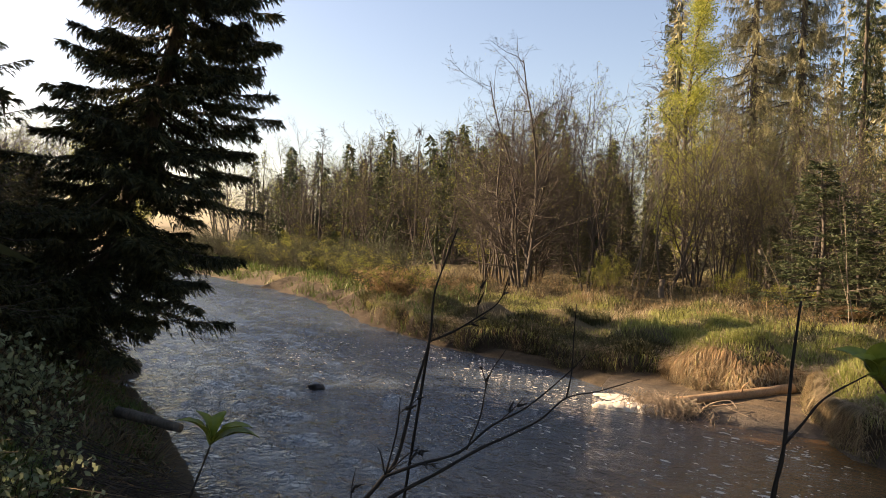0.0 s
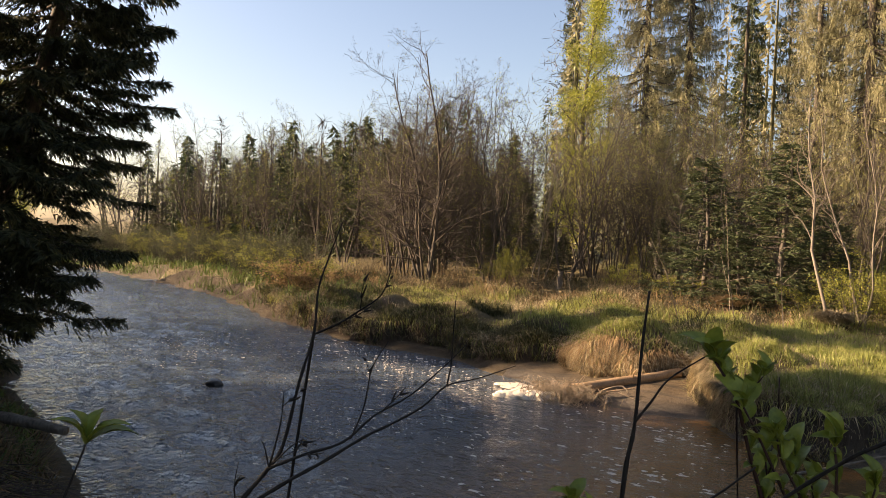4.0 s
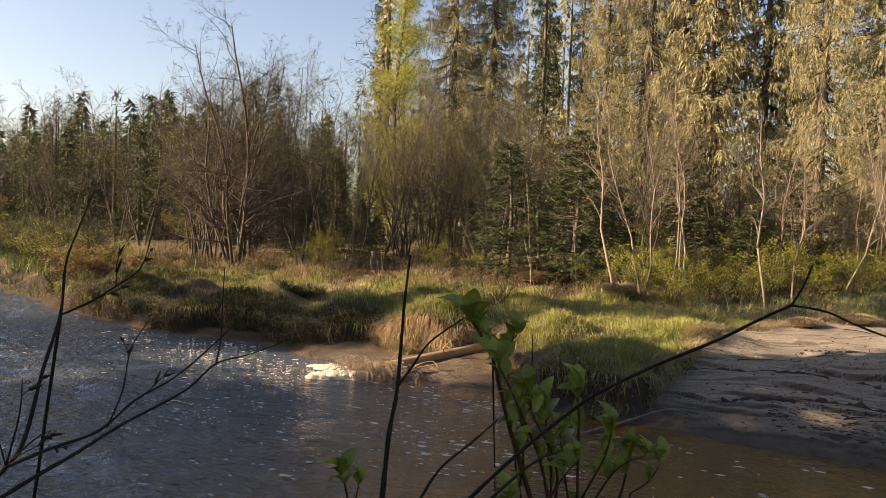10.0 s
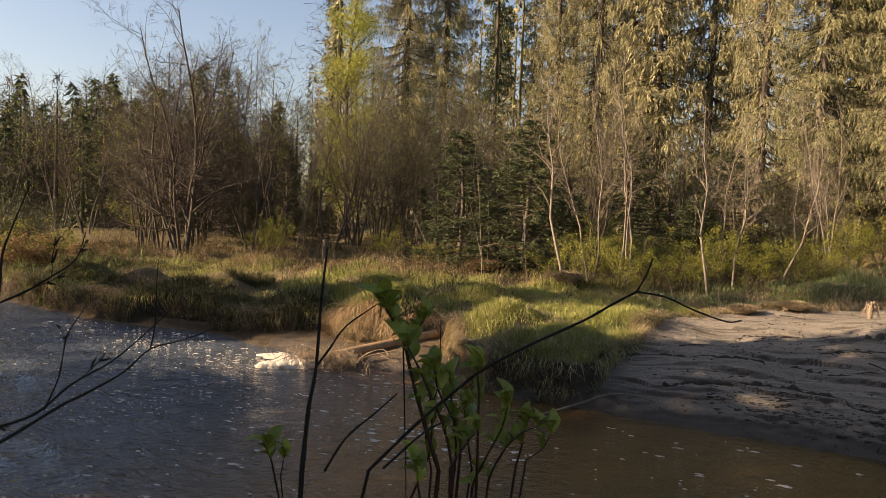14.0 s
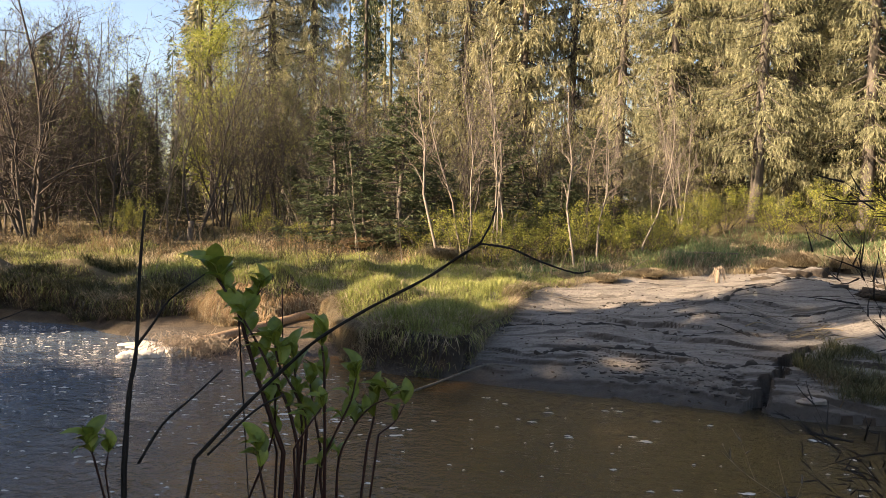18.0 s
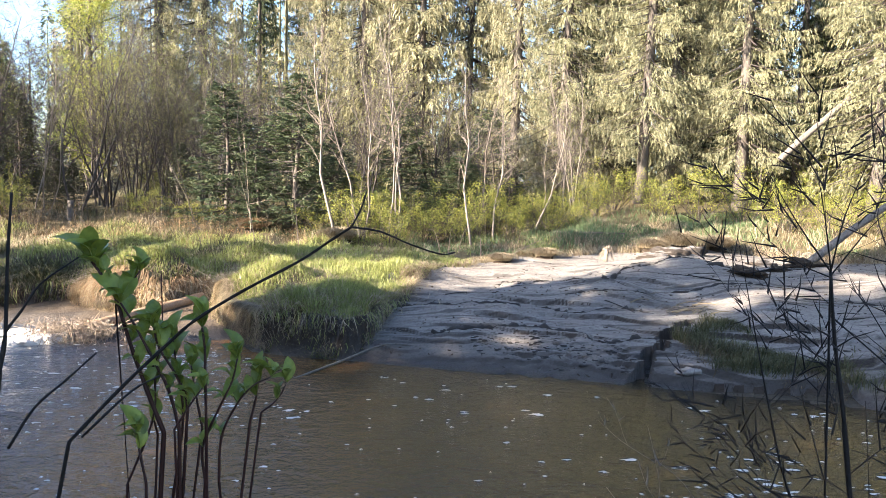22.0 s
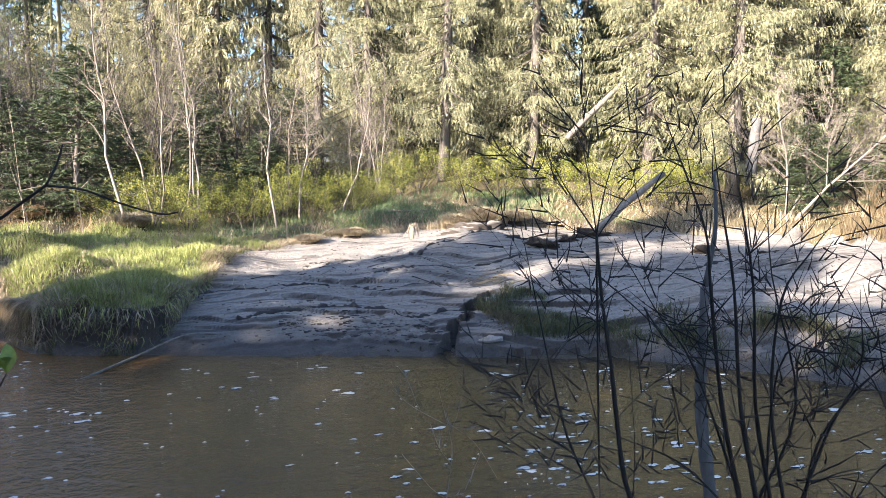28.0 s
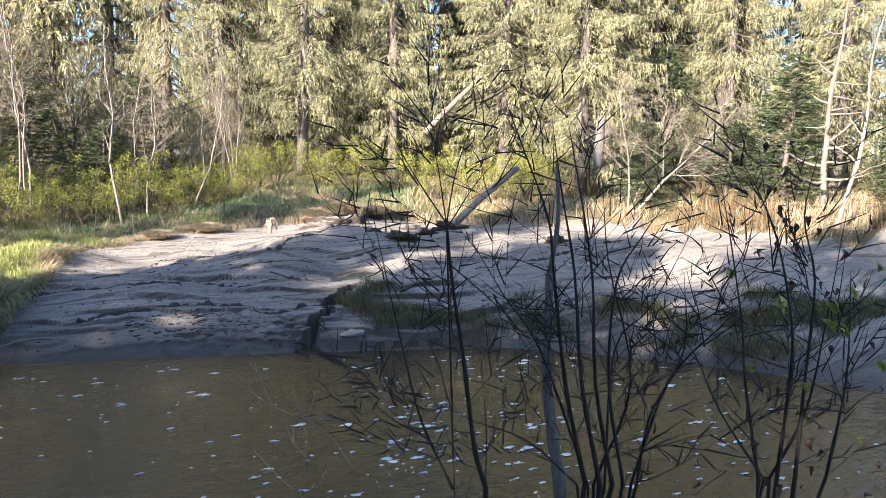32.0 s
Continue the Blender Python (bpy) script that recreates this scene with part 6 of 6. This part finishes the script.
def lump(name, label, category, p, size, mat, seed, flat=0.6, rough_=0.25, group=""):
    """A rounded uneven body: stone, sod or foam."""
    bm = bmesh.new()
    bmesh.ops.create_icosphere(bm, subdivisions=3, radius=1.0)
    for vert in bm.verts:
        o = vert.co.copy()
        k = 1 + rough_ * noise.noise(o * 1.6 + Vector((seed * 3.1, 0, 0))) + 0.5 * rough_ * noise.noise(o * 4 + Vector((0, seed * 1.7, 0)))
        vert.co = Vector((o.x * size[0] * k, o.y * size[1] * k, o.z * size[2] * k))
    me = bpy.data.meshes.new(name)
    bm.to_mesh(me)
    bm.free()
    me.materials.append(M[mat])
    me.polygons.foreach_set("use_smooth", np.ones(len(me.polygons), bool))
    ob = tagged(new(name, me), label, category, group)
    ob.location = p
    return ob


stick("fallen_log", "sunlit barkless log lying at the water's edge", [(-5.5, 13.15, 0.16), (-4.7, 13.9, 0.30), (-3.9, 14.75, 0.46)], 0.078, 0.09, "log_wood", "log")
stick("drift_branch", "thin bleached branch lying along the log", [(-5.35, 12.95, 0.06), (-4.8, 13.45, 0.16), (-4.25, 14.1, 0.24)], 0.032, 0.02, "log_wood", sides=7, rough_=0.12, group="driftwood by the log", seed=4)
stick("drift_branch", "crooked grey root propped against the log", [(-4.95, 13.3, 0.10), (-4.75, 13.2, 0.26), (-4.5, 13.35, 0.33), (-4.35, 13.3, 0.22)], 0.02, 0.010, "root", sides=6, rough_=0.12, group="driftwood by the log", seed=5)
stick("drift_branch", "short snapped stub jutting from the log", [(-4.55, 14.05, 0.33), (-4.5, 13.95, 0.48), (-4.38, 13.9, 0.60)], 0.018, 0.009, "log_wood", sides=6, rough_=0.12, group="driftwood by the log", seed=6)
rf = random.Random(3)
for k in range(30):
    s = rf.random()
    x, y = -6.5 + 0.85 * s + rf.gauss(0, 0.05), 12.5 + 0.5 * s + rf.gauss(0, 0.07)
    w, flat = rf.uniform(0.10, 0.19), 0.55
    if k > 20:
        x, y, w, flat = -6.9 + 0.85 * rf.random(), 13.65 - 0.45 * rf.random(), rf.uniform(0.08, 0.16), 0.14
    lump("river_foam", "cream-white heap of river foam against driftwood", "foam", (x, y, 0.01), (w * 1.25, w, w * flat), "foam", k, rough_=0.45, group="foam heaps")
g = Geo()
n = 800
r2 = np.random.default_rng(41)
p = np.stack([r2.normal(-5.45, 0.34, n), r2.normal(13.0, 0.2, n), r2.uniform(0.03, 0.32, n)], 1)
prisms(g, p, p + np.stack([r2.normal(0, 0.12, n), r2.normal(-0.06, 0.1, n), r2.normal(-0.10, 0.1, n)], 1), 0.007, 0.003, 3)
tagged(new("root_mat", g.mesh("root_mat", M["root"])), "tangle of washed-out roots and straw at the log's end", "roots", kind="stuff")


def root_stump(name, label, x, y, r, h, n, seed, tilt=0.0):
    """A stub with thin roots splaying and hanging round it."""
    r3 = np.random.default_rng(seed)
    ob = thing(name, label, "stump")
    z = height(x, y)
    g = Geo()
    tube(g, [(0, 0, -0.1), (tilt * 0.3, 0, h * 0.5), (tilt, 0, h)], (r, r * 0.8, r * 0.65), 9, True, 0.12, r3)
    part("stub", g.mesh("stub", M["root"], True), ob)
    for k in range(n):
        a = r3.uniform(0, 6.28)
        o = np.array([math.cos(a), math.sin(a), 0])
        g = Geo()
        s, up_ = r3.uniform(1.2, 4.0), r3.uniform(0.5, 1.25)
        j = lambda v: 0.35 * r * r3.standard_normal(3) + v
        tube(g, fine_line([o * r * 0.4 + [tilt, 0, h * 0.8 * up_], j(o * r * 0.5 * s + [tilt, 0, h * up_]), j(o * r * 0.8 * s + [0, 0, h * 0.5 * up_]), j(o * r * s + [0, 0, r3.uniform(-0.05, 0.4) * h])], 3), np.linspace(r * 0.2, r * 0.05, 10), 5)
        part("root", g.mesh("root", M["root"], True), ob)
    ob.location = (x, y, z)
    return ob


root_stump("snag", "broken root snag standing in shallow water", -6.95, 12.15, 0.045, 0.2, 5, 51, 0.06)
root_stump("root_stump", "pale uprooted stump with hanging roots on the mud edge", 4.75, 18.5, 0.06, 0.36, 26, 52)
root_stump("root_snag", "small bleached root by the log", -4.65, 12.95, 0.04, 0.18, 6, 53, 0.05)
stick("tree_stump", "short weathered stump in the grass", [(-10.95, 24.9, 1.0), (-10.95, 24.9, 1.3), (-10.93, 24.9, 1.72)], 0.12, 0.10, "dead_wood", "stump")
stick("tree_stump", "thin leaning dead stub among the alders", [(-7.3, 25.4, 1.0), (-7.6, 25.4, 2.0), (-7.9, 25.4, 2.9)], 0.10, 0.07, "dead_wood", "stump")
lump("river_rock", "dark wet rock breaking the current", "rock", (-10.7, 9.65, 0.0), (0.17, 0.13, 0.09), "rock_wet", 3)
lump("pale_stone", "pale stone on the wet mud by the gully", "stone", (3.95, 10.95, height(3.95, 10.95) + 0.03), (0.17, 0.09, 0.05), "stone", 5, rough_=0.6)
for k, (x, y, s) in enumerate(((5.9, 18.3, 0.26), (6.5, 19.0, 0.32), (7.2, 19.6, 0.34), (9.0, 19.2, 0.28))):
    lump("mud_lump", "rounded silt lump slumped from the bank", "mud lump", (x, y, height(x, y) - 0.05), (s * 1.5, s * 0.9, s * 0.6), "silt", 20 + k, rough_=0.5, group="mud lumps")


def hummock(x, y, r, h, seed, mat="grass_dry", label="clump of dead straw hanging over a hummock of sod", n=1500):
    """A sod with straw drooping from its crown on all sides."""
    r3 = np.random.default_rng(seed)
    z = height(x, y)
    ob = thing("straw_hummock", label, "grass clump", "straw hummocks")
    sod = lump("sod", "", "", (0, 0, 0), (r * 0.6, r * 0.5, h * 0.7), "soil", seed, rough_=0.6)
    sod.parent = ob
    g = Geo()
    a, o = r3.uniform(0, 6.28, n), np.sqrt(r3.uniform(0, 1, n)) * 0.75 * r
    p = np.stack([o * np.cos(a), o * np.sin(a), h * np.cos(o / r * 1.2) - 0.03], 1)
    blades(g, p, r3.uniform(0.4, 1.0, n) * h, 0.013 * r3.uniform(0.6, 1.3, n), r3.uniform(0.7, 2.2, n), r3, a - np.pi / 2 + r3.normal(0, 0.4, n))
    part("straw", g.mesh("straw", M[mat]), ob, kind="stuff")
    ob.location = (x, y, z - 0.05)


for k, (x, y, r, h, mat) in enumerate(((7.35, 20.5, 0.5, 0.42, "grass_dry"), (6.5, 20.3, 0.4, 0.3, "grass_dry"), (8.6, 20.9, 0.4, 0.35, "grass_dry"), (-1.9, 20.6, 0.42, 0.36, "grass_dry"), (-4.6, 22.3, 0.5, 0.34, "grass_rust"), (2.2, 18.6, 0.3, 0.2, "grass_dry"), (3.4, 19.3, 0.35, 0.22, "grass_dry"))):
    hummock(x, y, r, h, 500 + k, mat)


def ledge(pts, r, seed, label="dark line across the silt, painted shade of an undercut ledge"):
    """A broken dark line laid on the silt in place of the shade under a ledge."""
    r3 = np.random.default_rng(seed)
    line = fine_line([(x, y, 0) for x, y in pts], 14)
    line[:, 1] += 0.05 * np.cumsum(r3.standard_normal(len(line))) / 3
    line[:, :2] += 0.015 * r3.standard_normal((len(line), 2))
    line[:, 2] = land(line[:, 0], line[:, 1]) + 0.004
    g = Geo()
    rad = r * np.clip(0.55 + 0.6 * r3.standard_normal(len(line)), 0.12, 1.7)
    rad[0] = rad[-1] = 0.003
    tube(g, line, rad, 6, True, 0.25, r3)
    tagged(new("ledge_shade", g.mesh("ledge_shade", M["wet_earth_shade"])), label, "ledge", "silt ledges")


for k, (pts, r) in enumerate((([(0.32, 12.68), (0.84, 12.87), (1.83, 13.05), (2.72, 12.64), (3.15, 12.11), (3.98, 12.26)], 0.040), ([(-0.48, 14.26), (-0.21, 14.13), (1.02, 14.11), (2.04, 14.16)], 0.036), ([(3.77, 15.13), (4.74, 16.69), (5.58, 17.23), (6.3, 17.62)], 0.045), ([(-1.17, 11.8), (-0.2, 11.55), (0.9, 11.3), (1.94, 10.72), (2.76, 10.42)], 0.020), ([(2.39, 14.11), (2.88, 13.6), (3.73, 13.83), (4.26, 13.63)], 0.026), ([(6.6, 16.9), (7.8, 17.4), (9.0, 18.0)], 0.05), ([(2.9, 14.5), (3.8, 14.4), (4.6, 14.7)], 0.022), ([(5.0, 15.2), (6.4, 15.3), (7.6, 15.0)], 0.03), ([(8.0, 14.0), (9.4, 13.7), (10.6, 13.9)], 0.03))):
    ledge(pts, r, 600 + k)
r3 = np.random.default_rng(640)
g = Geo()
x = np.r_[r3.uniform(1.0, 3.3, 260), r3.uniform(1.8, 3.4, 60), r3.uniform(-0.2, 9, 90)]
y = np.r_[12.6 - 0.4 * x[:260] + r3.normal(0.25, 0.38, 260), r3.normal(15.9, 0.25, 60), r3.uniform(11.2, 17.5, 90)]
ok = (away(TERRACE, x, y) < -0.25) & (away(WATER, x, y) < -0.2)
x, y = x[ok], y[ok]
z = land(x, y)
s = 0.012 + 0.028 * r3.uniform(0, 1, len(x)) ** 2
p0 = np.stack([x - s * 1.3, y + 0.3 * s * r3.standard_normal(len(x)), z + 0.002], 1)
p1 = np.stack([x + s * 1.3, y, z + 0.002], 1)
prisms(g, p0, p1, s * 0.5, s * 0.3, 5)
tagged(new("mud_clods", g.mesh("mud_clods", M["wet_earth_shade"])), "dark wet clods scattered over the silt", "clods", kind="stuff")
for k, (x, y, s) in enumerate(((7.2, 16.0, 0.42), (9.4, 18.0, 0.5), (8.6, 17.6, 0.3), (11.2, 15.6, 0.35), (12.4, 14.8, 0.3))):
    lump("sod_block", "dark clod of torn sod on the mud", "sod", (x, y, height(x, y) + 0.05), (s * 0.8, s * 0.35, s * 0.26), "soil", 30 + k, rough_=1.6, group="sod clods")

# leaning and fallen trunks below the spruces
stick("leaning_tree", "grey dead trunk leaning up from the mud into the bushes", [(9.8, 18.5, 1.0), (11.1, 18.9, 1.85), (12.4, 19.2, 2.65)], 0.105, 0.085, "dead_wood", "log")
stick("leaning_tree", "bleached dead trunk leaning between the spruces", [(12.3, 25.1, 3.8), (13.0, 24.9, 4.6), (14.3, 24.7, 5.9)], 0.11, 0.09, "dead_wood", "log", seed=2)
stick("broken_trunk", "thick broken grey trunk among the spruces", [(16.9, 20.9, 2.3), (16.95, 20.9, 3.7), (17.0, 20.9, 4.5)], 0.18, 0.14, "trunk_grey", "trunk", seed=3)
dead = bare_tree("dead_birch", "pale dead birch with broken limbs above the dry grass", "birch tree", 133, 7.0, 1, 0.1, 0.085, (9, 4, 3), "bark_pale", "twigs_grey", angle=(45, 80), lean=(0.16, -0.22), bare=0.2, shrink=0.22)
stand(dead, 18.5, 13.0, 0, first=True)
dead2 = bare_tree("dead_spruce", "grey dead spruce trunk with short broken limbs", "spruce tree", 134, 8.0, 1, 0.1, 0.13, (24, 3), "dead_wood", "twigs_grey", angle=(70, 100), lean=(-0.08, 0.08), bare=0.12, shrink=0.16, depth=3)
stand(dead2, 20.9, 15.0, 0, first=True)
leaner = bare_tree("leaning_bush", "bare sunlit shrub tree leaning from the eroded bank", "tree", 131, 5.2, 3, 0.45, 0.055, (18, 8, 5), "bark_pale", "twigs_grey", angle=(28, 60), lean=(0.32, -0.1), bare=0.3, shrink=0.46)
stand(leaner, 16.2, 18.4, 0, 1.0, first=True)
stick("driftwood_branch", "dark wet branch lying from the mound into the water", [(-1.7, 10.9, -0.03), (-1.0, 11.6, 0.10), (-0.4, 12.2, 0.22), (0.1, 12.25, 0.18)], 0.02, 0.012, "dead_wood")
r2 = np.random.default_rng(61)
for k in range(26):
    x, y = r2.normal(4.75, 0.42), r2.normal(13.8, 0.28)
    a = r2.normal(0.1, 0.5)
    L = r2.uniform(0.2, 0.6)
    z = height(x, y) + 0.03
    stick("drift_stick", "sun-bleached stick in a drift heap on the mud", [(x, y, z), (x + L * math.cos(a) / 2, y + L * math.sin(a) / 2, z + 0.05), (x + L * math.cos(a), y + L * math.sin(a), z + 0.02)], 0.014, 0.006, "grass_dry" if k % 2 else "dead_wood", sides=5, group="drift sticks", seed=k)
for k in range(44):
    x, y = r2.uniform(-0.2, 12), r2.uniform(11.0, 19)
    if away(TERRACE, np.array([x]), np.array([y]))[0] > -0.3 or away(WATER, np.array([x]), np.array([y]))[0] > -0.3:
        continue
    a, L, z = r2.normal(-0.1, 0.45), r2.uniform(0.25, 0.9), height(x, y) + 0.012
    x1, y1 = x + L * math.cos(a), y + L * math.sin(a)
    stick("drift_twig", "dark twig lying on the silt", [(x, y, z), ((x + x1) / 2, (y + y1) / 2 + 0.04, (z + height(x1, y1)) / 2 + 0.015), (x1, y1, height(x1, y1) + 0.012)], 0.010, 0.005, "twigs_near" if k % 3 else "dead_wood", sides=5, group="twigs on the silt", seed=k)

# foam flecks drifting on the water; small ones upstream also imitate sparkles on wave crests
r2 = np.random.default_rng(71)
n = 3600
x, y = np.r_[r2.uniform(-13, 8, n), r2.uniform(-16, -3, n), r2.normal(-4.5, 1.6, 500), r2.normal(1.5, 2.2, 420)], np.r_[r2.uniform(4.5, 13.5, n), r2.uniform(5.5, 15.5, n), r2.normal(11.3, 1.0, 500), r2.normal(6.6, 0.7, 420)]
ok = (away(WATER, x, y) > 0.25) & (r2.uniform(0, 1, len(x)) < 0.15 + 0.9 * np.clip(rough2(x * 0.6, y, 1.3) + 0.4 * rough2(x, y, 0.5), 0, 1))
x, y = x[ok], y[ok]
s = np.minimum(0.014 * np.exp(0.65 * r2.standard_normal(len(x))), 0.045) * np.where(x < -5, 0.75, 1.0)
g = Geo()
a = np.arange(11) * 2 * np.pi / 11
k = 1 + 0.45 * r2.standard_normal((len(x), 11)).clip(-1.6, 1.8)
zw = 0.004 + 0.02 * smooth(-2.0, -11.0, x + 1.2 * (y - 9))
ring = np.stack([x[:, None] + s[:, None] * 1.7 * k * np.cos(a), y[:, None] + s[:, None] * 0.8 * k * np.sin(a), zw[:, None] + 0 * k], -1)
v = np.concatenate([ring, np.stack([x, y, zw + 0.010], 1)[:, None]], 1)
t = np.stack([np.arange(11), (np.arange(11) + 1) % 11, np.full(11, 11)], 1)
g.add(v, tris=(t[None] + (np.arange(len(x)) * 12)[:, None, None]).reshape(-1, 3))
tagged(new("foam_flecks", g.mesh("foam_flecks", M["foam"], True)), "white foam flecks on the river, upstream also imitating sparkles", "foam", kind="stuff")

herb = bare_tree("bank_shrub", "low shrub with pale new leaves on the shaded near bank", "shrub", 141, 0.9, 7, 0.8, 0.008, (6, 4), "twigs_near", "twigs_near", "leaf_pale", 260, 0.085, (25, 50), depth=3, bare=0.2, thin=0.004, group="low shrubs on the near bank")
for k, (x, y, s) in enumerate(((-8.5, 3.8, 1.0), (-7.75, 3.75, 0.85), (-9.3, 4.3, 0.9), (-5.5, 2.85, 0.75), (-5.2, 3.05, 0.6), (-6.6, 3.3, 0.5), (-9.0, 3.5, 1.1))):
    stand(herb, x, y, k * 67, s, first=k == 0)


stick("bank_log", "short mossy log end jutting from the near bank", [(-8.75, 5.05, 0.62), (-8.3, 5.2, 0.60), (-7.85, 5.35, 0.56)], 0.07, 0.055, "dead_wood", "log", seed=9)

# dry sticks and shoots standing and lying in the grass behind the flat
stick("dry_branch", "pale dry branch propped in the grass", [(2.3, 18.75, 0.86), (2.9, 19.6, 1.10), (3.5, 20.3, 1.28)], 0.018, 0.010, "root", sides=6, group="dry sticks")
stick("dry_stub", "thin dead stub standing in the grass", [(1.75, 19.3, 0.7), (1.76, 19.3, 1.0), (1.74, 19.3, 1.35)], 0.02, 0.015, "root", "stub", sides=6, group="dry sticks")
stick("dry_branch", "long bare pole lying in the back grass", [(4.2, 22.4, 1.35), (5.2, 22.0, 1.38), (6.2, 21.8, 1.40)], 0.035, 0.02, "dead_wood", sides=6, group="dry sticks")
for k, (x, y, lean_) in enumerate(((0.75, 19.4, -0.35), (0.95, 19.5, 0.1), (1.2, 19.5, 0.3))):
    z = height(x, y)
    stick("pale_shoot", "pale bent dry shoot in the grass", [(x, y, z - 0.05), (x + lean_ * 0.25, y, z + 0.35), (x + lean_ * 0.6, y, z + 0.62), (x + lean_ * 1.1, y, z + 0.60)], 0.012, 0.006, "root", "shoot", sides=5, group="dry shoots")
